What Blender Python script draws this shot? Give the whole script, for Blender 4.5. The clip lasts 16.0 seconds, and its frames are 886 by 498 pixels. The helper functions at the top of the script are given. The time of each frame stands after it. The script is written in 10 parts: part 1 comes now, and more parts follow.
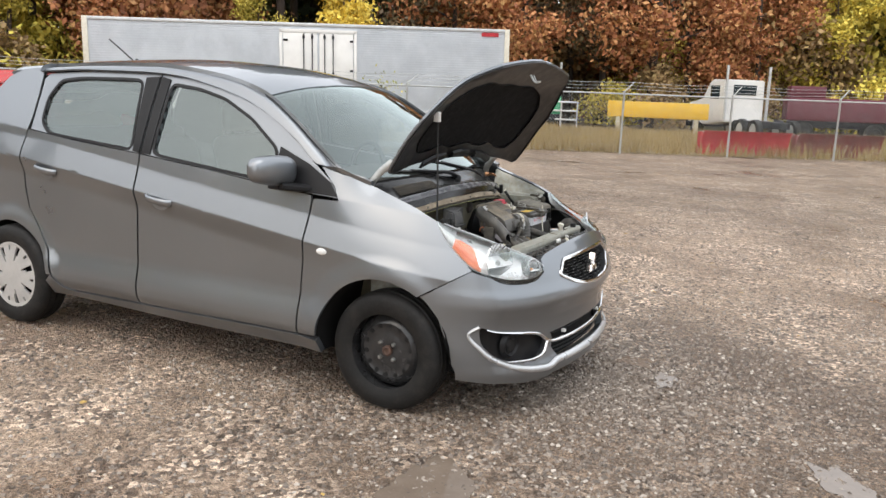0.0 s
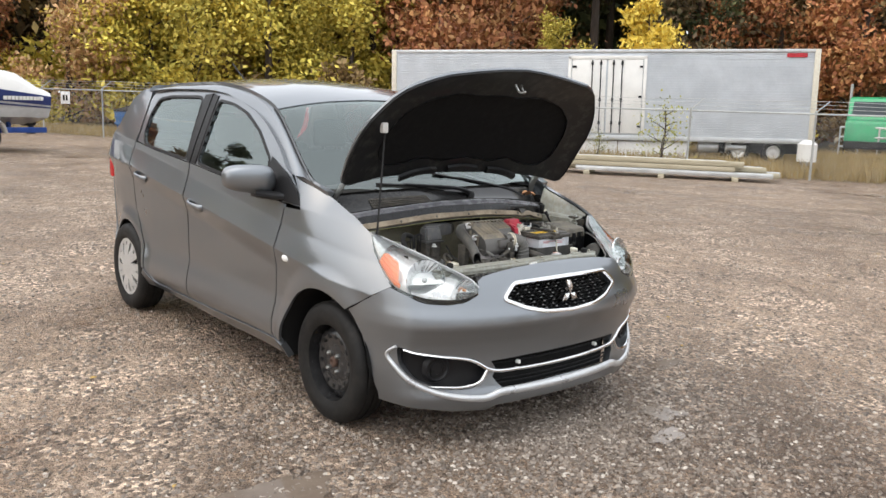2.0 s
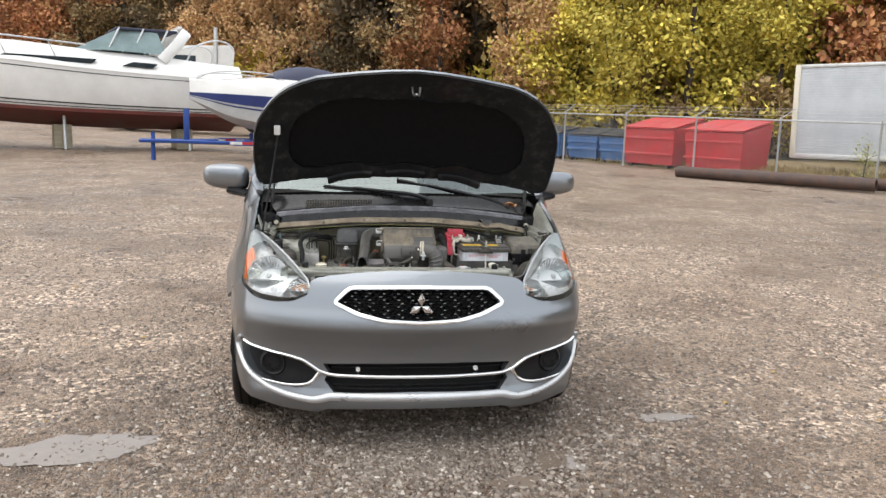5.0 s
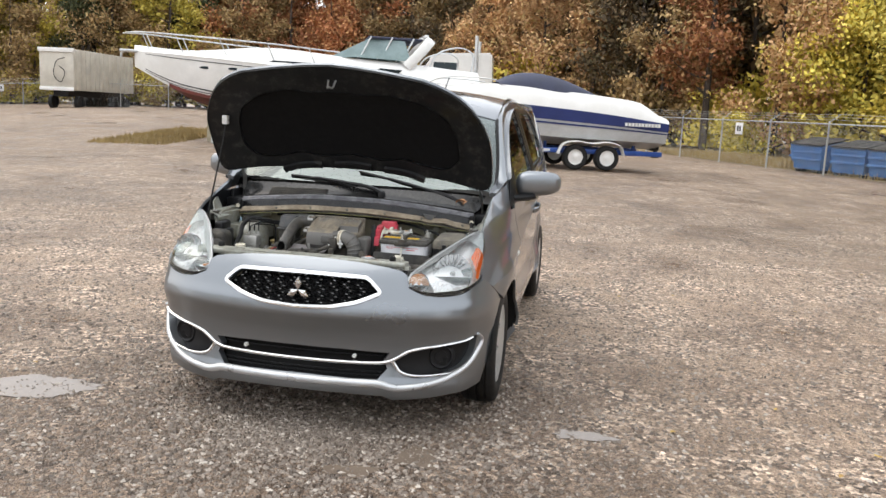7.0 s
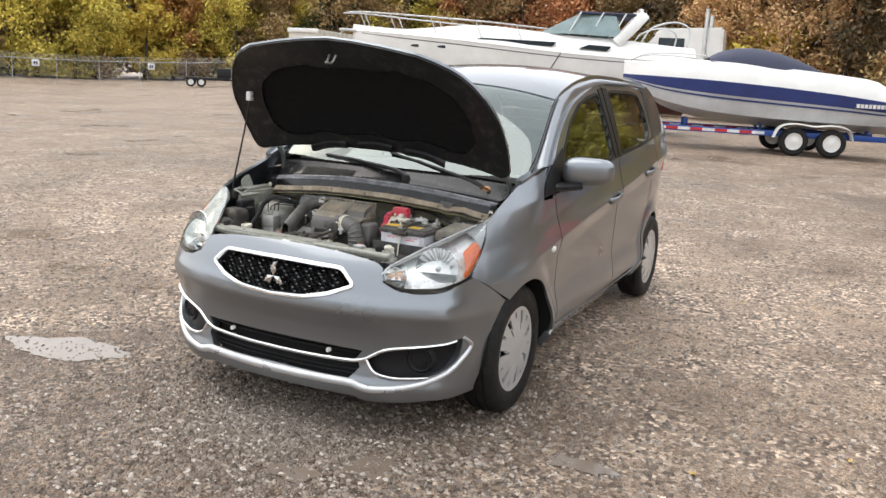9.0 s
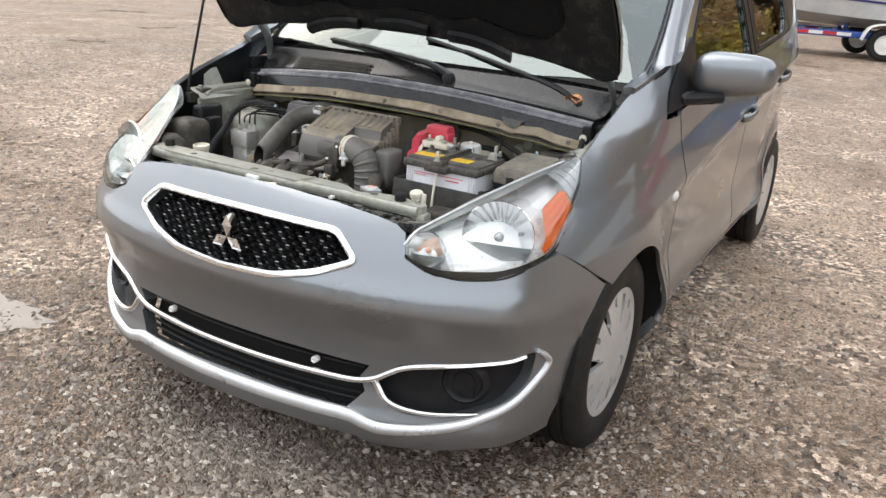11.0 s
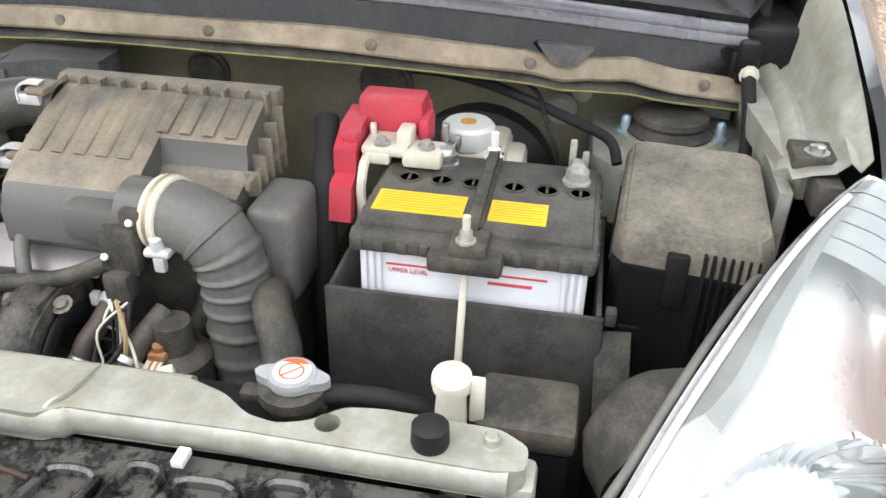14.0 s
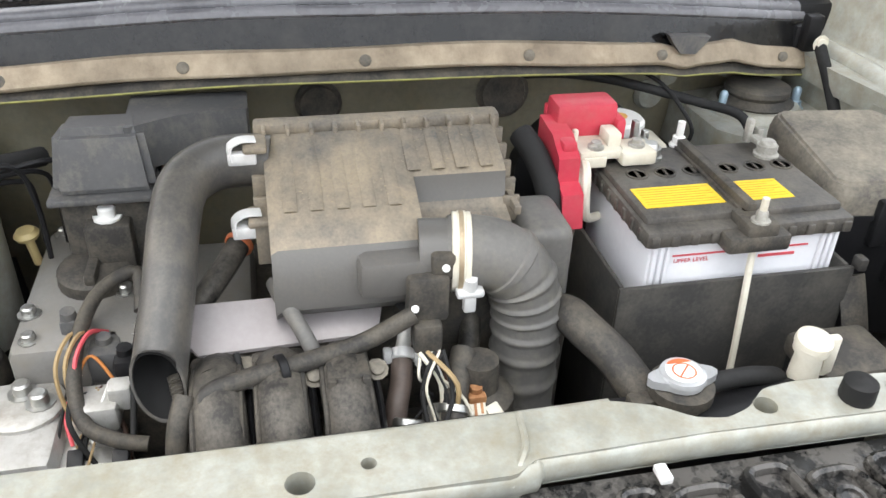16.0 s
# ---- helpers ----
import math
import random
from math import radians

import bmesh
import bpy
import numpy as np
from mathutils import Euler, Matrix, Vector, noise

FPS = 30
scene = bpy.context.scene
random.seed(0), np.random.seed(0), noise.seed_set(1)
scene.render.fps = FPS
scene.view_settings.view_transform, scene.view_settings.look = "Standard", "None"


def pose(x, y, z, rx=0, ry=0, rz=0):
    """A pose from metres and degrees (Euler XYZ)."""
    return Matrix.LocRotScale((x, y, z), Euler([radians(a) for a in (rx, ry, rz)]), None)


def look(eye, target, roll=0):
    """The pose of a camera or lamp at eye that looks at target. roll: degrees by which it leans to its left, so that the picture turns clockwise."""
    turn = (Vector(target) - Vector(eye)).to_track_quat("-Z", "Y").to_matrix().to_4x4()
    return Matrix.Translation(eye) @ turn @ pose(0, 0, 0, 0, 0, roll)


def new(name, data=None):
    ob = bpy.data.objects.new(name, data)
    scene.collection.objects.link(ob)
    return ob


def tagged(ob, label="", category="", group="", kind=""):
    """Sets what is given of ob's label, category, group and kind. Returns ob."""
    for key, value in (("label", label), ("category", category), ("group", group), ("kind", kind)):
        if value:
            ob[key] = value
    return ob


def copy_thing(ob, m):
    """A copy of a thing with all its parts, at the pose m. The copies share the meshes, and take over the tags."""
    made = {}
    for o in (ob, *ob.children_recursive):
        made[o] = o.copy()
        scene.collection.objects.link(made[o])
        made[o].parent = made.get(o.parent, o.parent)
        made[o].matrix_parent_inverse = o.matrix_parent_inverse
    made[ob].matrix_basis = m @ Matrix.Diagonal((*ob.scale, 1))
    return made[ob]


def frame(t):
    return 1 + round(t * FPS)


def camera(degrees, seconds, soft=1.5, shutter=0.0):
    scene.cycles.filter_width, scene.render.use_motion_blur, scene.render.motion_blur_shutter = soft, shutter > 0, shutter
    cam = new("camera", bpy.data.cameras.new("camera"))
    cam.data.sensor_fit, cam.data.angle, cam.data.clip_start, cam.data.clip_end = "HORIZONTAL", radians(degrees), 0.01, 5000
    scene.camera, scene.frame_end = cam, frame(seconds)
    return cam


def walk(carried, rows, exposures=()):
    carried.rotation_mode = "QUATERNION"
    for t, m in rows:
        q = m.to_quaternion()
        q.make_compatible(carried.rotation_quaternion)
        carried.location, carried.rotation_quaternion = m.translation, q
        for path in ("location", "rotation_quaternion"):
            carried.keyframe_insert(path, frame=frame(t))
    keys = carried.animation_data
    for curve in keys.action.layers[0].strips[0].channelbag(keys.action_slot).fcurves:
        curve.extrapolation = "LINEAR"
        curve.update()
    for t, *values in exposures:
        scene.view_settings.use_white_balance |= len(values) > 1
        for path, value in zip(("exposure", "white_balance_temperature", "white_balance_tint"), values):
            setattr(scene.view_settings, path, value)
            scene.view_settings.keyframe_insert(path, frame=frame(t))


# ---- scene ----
cam = camera(56.4, 16.0)
PATH = [
    (0, (1.789, -3.734, 1.383), (0.896, -1.984, 1.013), 2.2),
    (0.5, (2.082, -3.472, 1.373), (1.07, -1.782, 1.028), 3.5),
    (1, (2.408, -3.235, 1.354), (1.196, -1.673, 1.056), 1.9),
    (1.5, (2.723, -2.987, 1.364), (1.353, -1.567, 1.034), 1.0),
    (2, (2.962, -2.622, 1.365), (1.452, -1.354, 1.033), 1.9),
    (2.5, (3.273, -2.298, 1.365), (1.642, -1.194, 1.016), 1.6),
    (3, (3.477, -1.985, 1.361), (1.731, -1.063, 1.038), 1.3),
    (3.5, (3.597, -1.579, 1.355), (1.794, -0.767, 1.057), 1.6),
    (4, (3.757, -1.206, 1.348), (1.885, -0.569, 1.048), 1.9),
    (4.2, (3.831, -1.055, 1.368), (1.942, -0.472, 1.062), 1.4),
    (6.3, (3.88, 0.606, 1.351), (1.906, 0.498, 1.05), 2.8),
    (6.5, (3.869, 0.76, 1.357), (1.896, 0.619, 1.064), 2.0),
    (7, (3.866, 1.18, 1.366), (1.925, 0.826, 1.042), 2.9),
    (7.5, (3.722, 1.466, 1.359), (1.809, 0.97, 1.051), 2.2),
    (8, (3.508, 1.707, 1.393), (1.645, 1.056, 1.065), 2.5),
    (8.5, (3.382, 1.929, 1.41), (1.579, 1.136, 1.065), 3.0),
    (9, (3.226, 1.997, 1.414), (1.471, 1.127, 1.01), 3.2),
    (9.2, (3.197, 2.003, 1.401), (1.481, 1.084, 0.94), 3.2),
    (11.3, (1.862, 1.209, 1.256), (0.211, 0.292, 0.597), 3.6),
    (11.5, (1.724, 1.124, 1.273), (0.098, 0.182, 0.591), 2.0),
    (12, (1.398, 0.992, 1.237), (-0.175, 0.046, 0.441), 1.2),
    (12.5, (1.129, 0.86, 1.232), (-0.419, -0.091, 0.396), 1.1),
    (13, (0.95, 0.671, 1.181), (-0.618, -0.144, 0.246), -1.2),
    (13.5, (0.874, 0.499, 1.177), (-0.732, -0.076, 0.134), -0.9),
    (14, (0.89, 0.423, 1.161), (-0.79, 0.128, 0.117), 1.2),
    (14.5, (0.937, 0.304, 1.171), (-0.768, 0.164, 0.135), -1.0),
    (15, (0.936, 0.174, 1.19), (-0.767, 0.225, 0.143), 0.8),
    (15.5, (0.907, -0.002, 1.175), (-0.778, 0.254, 0.128), -0.9),
    (16, (0.886, -0.11, 1.178), (-0.768, 0.276, 0.123), 2.1),
]
walk(cam, [(t, look(eye, target, roll)) for t, eye, target, roll in PATH], exposures=[(0.0, 0.42), (7.5, 0.46), (9.2, 0.52), (11.3, 0.66), (12.5, 0.66), (13.0, 0.75), (13.7, 1.15), (16.0, 1.25)])

# ---- world and light ----
world = bpy.data.worlds.new("overcast_sky")
scene.world = world
world.use_nodes = True
wn = world.node_tree
sky = wn.nodes.new("ShaderNodeTexSky")
sky.sky_type = "NISHITA"
sky.sun_disc = False
sky.sun_elevation, sky.sun_rotation = radians(42), radians(200)
sky.air_density, sky.dust_density, sky.ozone_density = 1.0, 6.0, 0.6
grey = wn.nodes.new("ShaderNodeMix")
grey.data_type = "RGBA"
grey.inputs[0].default_value = 0.80
grey.inputs[7].default_value = (9.2, 9.5, 9.9, 1)
wn.links.new(sky.outputs[0], grey.inputs[6])
back = wn.nodes["Background"]
back.inputs[1].default_value = 0.15
wn.links.new(grey.outputs[2], back.inputs[0])
sun = new("sun", bpy.data.lights.new("sun", "SUN"))
sun.data.energy, sun.data.angle, sun.data.color = 0.9, radians(50), (1.0, 0.97, 0.92)
sun.matrix_world = look((0, 0, 30), (-6, 8, 0))


# ---- materials ----
def nodes_of(name):
    m = bpy.data.materials.new(name)
    m.use_nodes = True
    t = m.node_tree
    return m, t, t.nodes["Principled BSDF"]


def noise_node(t, scale, detail=4, rough=0.6, space="Object", stretch=None):
    c = t.nodes.new("ShaderNodeTexCoord")
    n = t.nodes.new("ShaderNodeTexNoise")
    n.inputs["Scale"].default_value, n.inputs["Detail"].default_value, n.inputs["Roughness"].default_value = scale, detail, rough
    if stretch:
        mp = t.nodes.new("ShaderNodeMapping")
        mp.inputs["Scale"].default_value = stretch
        t.links.new(c.outputs[space], mp.inputs[0])
        t.links.new(mp.outputs[0], n.inputs[0])
    else:
        t.links.new(c.outputs[space], n.inputs[0])
    return n


def ramp_node(t, src, stops):
    r = t.nodes.new("ShaderNodeValToRGB")
    e = r.color_ramp.elements
    while len(e) < len(stops):
        e.new(0.5)
    for k, (p, c) in zip(e, stops):
        k.position, k.color = p, (*c, 1) if len(c) == 3 else c
    t.links.new(src, r.inputs[0])
    return r


def mat(name, a, b=None, rough=0.6, metal=0.0, scale=8.0, fine=90.0, bump=0.1, coat=0.0, spread=0.1, dust=None, dust_at=0.6, stretch=None, rough2=None, spec=None):
    """Two tones mixed by a broad and a fine grain, fine relief, and if given a coat of dust in patches."""
    m, t, p = nodes_of(name)
    b = b or tuple(c * 0.75 for c in a)
    n1, n2 = noise_node(t, scale, stretch=stretch), noise_node(t, fine, 5)
    mix = t.nodes.new("ShaderNodeMath")
    mix.operation = "MULTIPLY_ADD"
    mix.inputs[1].default_value = 0.30
    half = t.nodes.new("ShaderNodeMath")
    half.operation = "MULTIPLY"
    half.inputs[1].default_value = 0.70
    t.links.new(n1.outputs[0], half.inputs[0])
    t.links.new(n2.outputs[0], mix.inputs[0])
    t.links.new(half.outputs[0], mix.inputs[2])
    r = ramp_node(t, mix.outputs[0], [(0.5 - spread, b), (0.5 + spread, a)])
    out = r.outputs[0]
    if dust:
        n3 = noise_node(t, scale * 1.7 + 1.3, 6, 0.7)
        sp = t.nodes.new("ShaderNodeMath")
        sp.operation = "MULTIPLY_ADD"
        sp.inputs[1].default_value = 0.22
        sc = t.nodes.new("ShaderNodeMath")
        sc.operation = "MULTIPLY"
        sc.inputs[1].default_value = 0.78
        t.links.new(n3.outputs[0], sc.inputs[0])
        t.links.new(n2.outputs[0], sp.inputs[0])
        t.links.new(sc.outputs[0], sp.inputs[2])
        g = ramp_node(t, sp.outputs[0], [(dust_at - 0.20, (0, 0, 0)), (dust_at + 0.12, (1, 1, 1))])
        mx = t.nodes.new("ShaderNodeMix")
        mx.data_type = "RGBA"
        t.links.new(g.outputs[0], mx.inputs[0])
        t.links.new(out, mx.inputs[6])
        mx.inputs[7].default_value = (*dust, 1)
        out = mx.outputs[2]
    t.links.new(out, p.inputs["Base Color"])
    rr = ramp_node(t, n1.outputs[0], [(0.3, (rough2 or rough * 0.8,) * 3), (0.7, (min(1, rough * 1.1),) * 3)])
    t.links.new(rr.outputs[0], p.inputs["Roughness"])
    p.inputs["Metallic"].default_value = metal
    p.inputs["Specular IOR Level"].default_value = spec if spec else 0.22 if max(a) < 0.06 else 0.5
    p.inputs["Coat Weight"].default_value = coat
    p.inputs["Coat Roughness"].default_value = 0.05
    if bump:
        bn = t.nodes.new("ShaderNodeBump")
        bn.inputs["Strength"].default_value, bn.inputs["Distance"].default_value = bump, 0.004
        t.links.new(mix.outputs[0], bn.inputs["Height"])
        t.links.new(bn.outputs[0], p.inputs["Normal"])
    return m


def glass(name, tint=(0.75, 0.8, 0.78), through_amount=0.5, rough=0.0, gain=1.6, least=0.02):
    """Thin car glass: mirrors the sky by Fresnel, lets the rest through, tinted."""
    m, t, p = nodes_of(name)
    t.nodes.remove(p)
    gl, tr, mx, lw = (t.nodes.new("ShaderNode" + k) for k in ("BsdfGlossy", "BsdfTransparent", "MixShader", "Fresnel"))
    gl.inputs["Roughness"].default_value = rough
    gl.inputs["Color"].default_value = (0.79, 0.88, 0.86, 1)
    tr.inputs["Color"].default_value = (*[c * through_amount for c in tint], 1)
    lw.inputs["IOR"].default_value = 1.55
    ad = t.nodes.new("ShaderNodeMath")
    ad.operation = "MULTIPLY_ADD"
    ad.inputs[1].default_value, ad.inputs[2].default_value = gain, least
    t.links.new(lw.outputs[0], ad.inputs[0])
    t.links.new(ad.outputs[0], mx.inputs[0])
    t.links.new(tr.outputs[0], mx.inputs[1])
    t.links.new(gl.outputs[0], mx.inputs[2])
    t.links.new(mx.outputs[0], t.nodes["Material Output"].inputs[0])
    return m


PAINT = mat("grey_metallic_paint", (0.228, 0.244, 0.262), (0.212, 0.228, 0.245), 0.34, 0.80, 1.6, 900, 0.0, 1.0, 0.25)
PAINT.node_tree.nodes["Principled BSDF"].inputs["Specular Tint"].default_value = (0.6, 0.6, 0.62, 1)
PAINT_BAY = mat("grey_green_primer_paint", (0.43, 0.44, 0.40), (0.285, 0.292, 0.258), 0.42, 0.15, 24, 200, 0.06, 0.2, 0.13, (0.27, 0.245, 0.175), 0.60)
BLACK = mat("black_plastic", (0.016, 0.016, 0.017), (0.010, 0.010, 0.011), 0.40, 0, 20, 260, 0.12, spread=0.2)
COWLBLACK = mat("wet_glossy_black_plastic", (0.012, 0.012, 0.0125), (0.008, 0.008, 0.0085), 0.24, 0, 12, 160, 0.10, 0, 0.2, (0.035, 0.033, 0.030), 0.66, rough2=0.12, spec=0.38)
SEALGREY = mat("wet_grey_rubber_seal", (0.20, 0.20, 0.215), (0.11, 0.11, 0.12), 0.35, 0, 14, 160, 0.1, 0, 0.16, rough2=0.15)
BLACK_DUSTY = mat("dusty_black_plastic", (0.055, 0.052, 0.048), (0.036, 0.0345, 0.0325), 0.55, 0, 14, 330, 0.25, 0, 0.2, (0.145, 0.127, 0.098), 0.63)
AIRBOX = mat("airbox_dusty_grey_plastic", (0.108, 0.101, 0.091), (0.080, 0.077, 0.072), 0.6, 0, 9, 330, 0.3, 0, 0.2, (0.29, 0.24, 0.17), 0.53)
AIRBOX_FRONT = mat("airbox_grey_plastic", (0.124, 0.118, 0.109), (0.100, 0.096, 0.090), 0.5, 0, 6, 330, 0.15, 0, 0.2, (0.15, 0.132, 0.105), 0.72)
GREY_HOSE = mat("grey_rubber_hose", (0.145, 0.140, 0.131), (0.095, 0.092, 0.086), 0.6, 0, 12, 180, 0.15, 0, 0.15, (0.19, 0.175, 0.14), 0.68)
RUBBER = mat("black_rubber", (0.026, 0.026, 0.026), (0.016, 0.016, 0.016), 0.72, 0, 9, 150, 0.25)
TYRE = mat("tyre_rubber", (0.017, 0.0165, 0.016), (0.011, 0.011, 0.011), 0.62, 0, 12, 120, 0.3, 0, 0.12, (0.034, 0.031, 0.028), 0.68)
# near-black for the shade inside holes, gaps and hollows; also some black parts
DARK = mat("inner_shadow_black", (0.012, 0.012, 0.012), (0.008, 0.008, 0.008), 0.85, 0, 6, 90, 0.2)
PAD = mat("black_felt_pad", (0.006, 0.006, 0.0065), (0.0035, 0.0035, 0.004), 0.95, 0, 30, 700, 0.5)
HOODIN = mat("hood_inner_dark_paint", (0.015, 0.0155, 0.0165), (0.010, 0.0105, 0.0115), 0.45, 0.1, 10, 200, 0.06, 0.1, 0.15, (0.085, 0.082, 0.075), 0.70)
CHROME = mat("chrome", (0.80, 0.80, 0.80), (0.74, 0.74, 0.74), 0.12, 1.0, 8, 200, 0.0)
SILVER = mat("silver_painted_plastic", (0.60, 0.61, 0.62), (0.52, 0.53, 0.54), 0.32, 0.55, 9, 200, 0.02, 0.3)
WHEELCOVER = mat("silver_wheel_cover", (0.58, 0.58, 0.57), (0.50, 0.50, 0.49), 0.38, 0.4, 9, 120, 0.03, 0.2)
STEELBLK = mat("black_steel_wheel", (0.036, 0.036, 0.037), (0.022, 0.022, 0.023), 0.26, 0.1, 14, 160, 0.06, spec=0.55)
STEEL = mat("zinc_plated_steel", (0.52, 0.52, 0.50), (0.38, 0.38, 0.36), 0.35, 0.9, 30, 200, 0.05)
ALU = mat("cast_aluminium", (0.58, 0.575, 0.55), (0.42, 0.415, 0.39), 0.5, 0.35, 14, 220, 0.3, 0, 0.15, (0.20, 0.17, 0.12), 0.68)
RUST = mat("rusty_bolt", (0.10, 0.055, 0.038), (0.06, 0.035, 0.026), 0.75, 0.2, 50, 300, 0.4)
BLUEZ = mat("blue_grey_zinc", (0.36, 0.48, 0.56), (0.30, 0.40, 0.47), 0.4, 0.4, 30, 200, 0.05)
FOAM = mat("tan_foam_seal", (0.47, 0.39, 0.285), (0.31, 0.255, 0.185), 0.9, 0, 13, 330, 0.5, 0, 0.14, (0.17, 0.135, 0.095), 0.60)
FOAMEDGE = mat("yellow_green_foam_edge", (0.33, 0.32, 0.10), (0.20, 0.19, 0.08), 0.85, 0, 30, 200, 0.2)
RED = mat("red_plastic_cover", (0.56, 0.045, 0.075), (0.45, 0.035, 0.06), 0.48, 0, 12, 160, 0.05, 0, 0.15, (0.43, 0.10, 0.10), 0.7)
CREAM = mat("cream_plastic", (0.70, 0.67, 0.57), (0.60, 0.56, 0.46), 0.5, 0, 16, 200, 0.05, 0, 0.14, (0.5, 0.44, 0.32), 0.68)
WHITEP = mat("white_plastic", (0.78, 0.78, 0.76), (0.70, 0.70, 0.67), 0.45, 0, 12, 150, 0.03)
BATT = mat("white_battery_case", (0.72, 0.725, 0.75), (0.66, 0.665, 0.69), 0.42, 0, 7, 120, 0.03)
YELLOW = mat("yellow_label", (0.83, 0.56, 0.025), (0.77, 0.51, 0.02), 0.5, 0, 20, 150, 0.0)
PINKRED = mat("red_print", (0.72, 0.10, 0.12), None, 0.5, 0, 8, 100, 0.0)
ORANGE = mat("orange_reflector", (0.78, 0.175, 0.028), (0.68, 0.14, 0.02), 0.22, 0, 9, 120, 0.03, 0.5)
AMBER = mat("pale_amber_bulb", (0.80, 0.36, 0.14), (0.72, 0.30, 0.11), 0.25, 0, 9, 120, 0.0)
PLATE = mat("aluminium_heat_plate", (0.36, 0.335, 0.335), (0.31, 0.285, 0.285), 0.45, 0.3, 8, 150, 0.03)
LAMPIN = mat("lamp_reflector", (0.80, 0.80, 0.81), (0.72, 0.72, 0.73), 0.07, 0.85, 6, 60, 0.02)
LAMPGREY = mat("lamp_housing_silver", (0.82, 0.82, 0.82), (0.74, 0.74, 0.745), 0.30, 0.28, 10, 90, 0.02)
LAMPRIB = mat("lamp_corner_pale_grey_rib", (0.50, 0.51, 0.52), (0.42, 0.43, 0.44), 0.35, 0.3, 10, 90, 0.02)
TAILRED = mat("tail_lamp_red", (0.50, 0.012, 0.014), (0.42, 0.01, 0.012), 0.2, 0, 9, 90, 0.02, 0.6)
LAMPSH = mat("lamp_shell_grey_silver", (0.52, 0.52, 0.52), (0.44, 0.44, 0.445), 0.26, 0.75, 10, 90, 0.02)
LAMPFL = mat("frosted_grey_flange", (0.40, 0.405, 0.40), (0.30, 0.305, 0.30), 0.5, 0, 14, 120, 0.05)
LAMPCAP = mat("grey_bulb_cap", (0.42, 0.42, 0.42), (0.34, 0.34, 0.34), 0.4, 0.5, 10, 90, 0.02)
LENS = glass("clear_lamp_lens", (1, 1, 1), 0.99, 0.02, 1.3, 0.02)
GLASS = glass("windscreen_glass", (0.84, 0.87, 0.84), 0.60, 0.0, 1.8, 0.06)
GLASS_DARK = glass("tinted_side_glass", (0.76, 0.81, 0.79), 0.82, 0.02, 0.75, 0.14)
CLOTH = mat("grey_seat_cloth", (0.085, 0.085, 0.09), (0.055, 0.055, 0.06), 0.9, 0, 20, 400, 0.3)
LEAFGROUND = mat("yellow_fallen_leaf", (0.55, 0.38, 0.10), (0.36, 0.22, 0.07), 0.7, 0, 3.0, 60, 0.1)
LEAFDRY = mat("dry_orange_leaf", (0.40, 0.20, 0.085), (0.26, 0.12, 0.05), 0.75, 0, 40, 200, 0.2)
CLAMP = mat("yellowed_zinc_clamp", (0.42, 0.34, 0.23), (0.30, 0.23, 0.15), 0.45, 0.4, 20, 200, 0.1)
FUSELID = mat("dusty_tan_lid", (0.085, 0.079, 0.070), (0.050, 0.047, 0.042), 0.7, 0, 9, 240, 0.15, 0, 0.16, (0.27, 0.24, 0.185), 0.55)
GREYP = mat("grey_plastic_box", (0.095, 0.095, 0.096), (0.07, 0.07, 0.071), 0.55, 0, 14, 200, 0.1, 0, 0.14, (0.20, 0.185, 0.155), 0.7)


# ---- mesh helpers ----
def link(name, bm, material, parent=None, label="", smooth=True, angle=0.7, recalc=True):
    me = bpy.data.meshes.new(name)
    if recalc:
        bmesh.ops.recalc_face_normals(bm, faces=bm.faces)
    bm.to_mesh(me)
    bm.free()
    for mt in material if isinstance(material, (list, tuple)) else (material,):
        me.materials.append(mt)
    if smooth:
        me.polygons.foreach_set("use_smooth", [True] * len(me.polygons))
        me.set_sharp_from_angle(angle=angle)
    ob = new(name, me)
    if parent:
        ob.parent = parent
    if label:
        tagged(ob, label)
    return ob


def part(name, bm, material, parent, label="", **k):
    return link(name, bm, material, parent, label, **k)


def thing(name, m=None):
    ob = new(name)
    if m is not None:
        ob.matrix_basis = m
    return ob


def box(bm, x0, x1, y0, y1, z0, z1, bevel=0.0, m=None, seg=2):
    r = bmesh.ops.create_cube(bm, size=1.0)["verts"]
    for v in r:
        v.co = Vector((x0 + (v.co.x + 0.5) * (x1 - x0), y0 + (v.co.y + 0.5) * (y1 - y0), z0 + (v.co.z + 0.5) * (z1 - z0)))
    vs = r
    if bevel:
        es = {e for v in r for e in v.link_edges}
        g = bmesh.ops.bevel(bm, geom=list(es), offset=bevel, segments=seg, affect="EDGES", profile=0.5)
        vs = list({v for f in g["faces"] for v in f.verts} | {v for v in r if v.is_valid})
    if m is not None:
        bmesh.ops.transform(bm, matrix=m, verts=vs)
    return vs


def ring(bm, c, r, axis, n, ref=None):
    a = Vector(axis).normalized()
    ref = Vector(ref) if ref else (Vector((0, 0, 1)) if abs(a.z) < 0.9 else Vector((1, 0, 0)))
    u = a.cross(ref).normalized()
    w = a.cross(u)
    rx, ry = r if isinstance(r, tuple) else (r, r)
    return [bm.verts.new(Vector(c) + u * rx * math.cos(2 * math.pi * i / n) + w * ry * math.sin(2 * math.pi * i / n)) for i in range(n)]


def bridge(bm, a, b):
    n = len(a)
    return [bm.faces.new((a[i], a[(i + 1) % n], b[(i + 1) % n], b[i])) for i in range(n)]


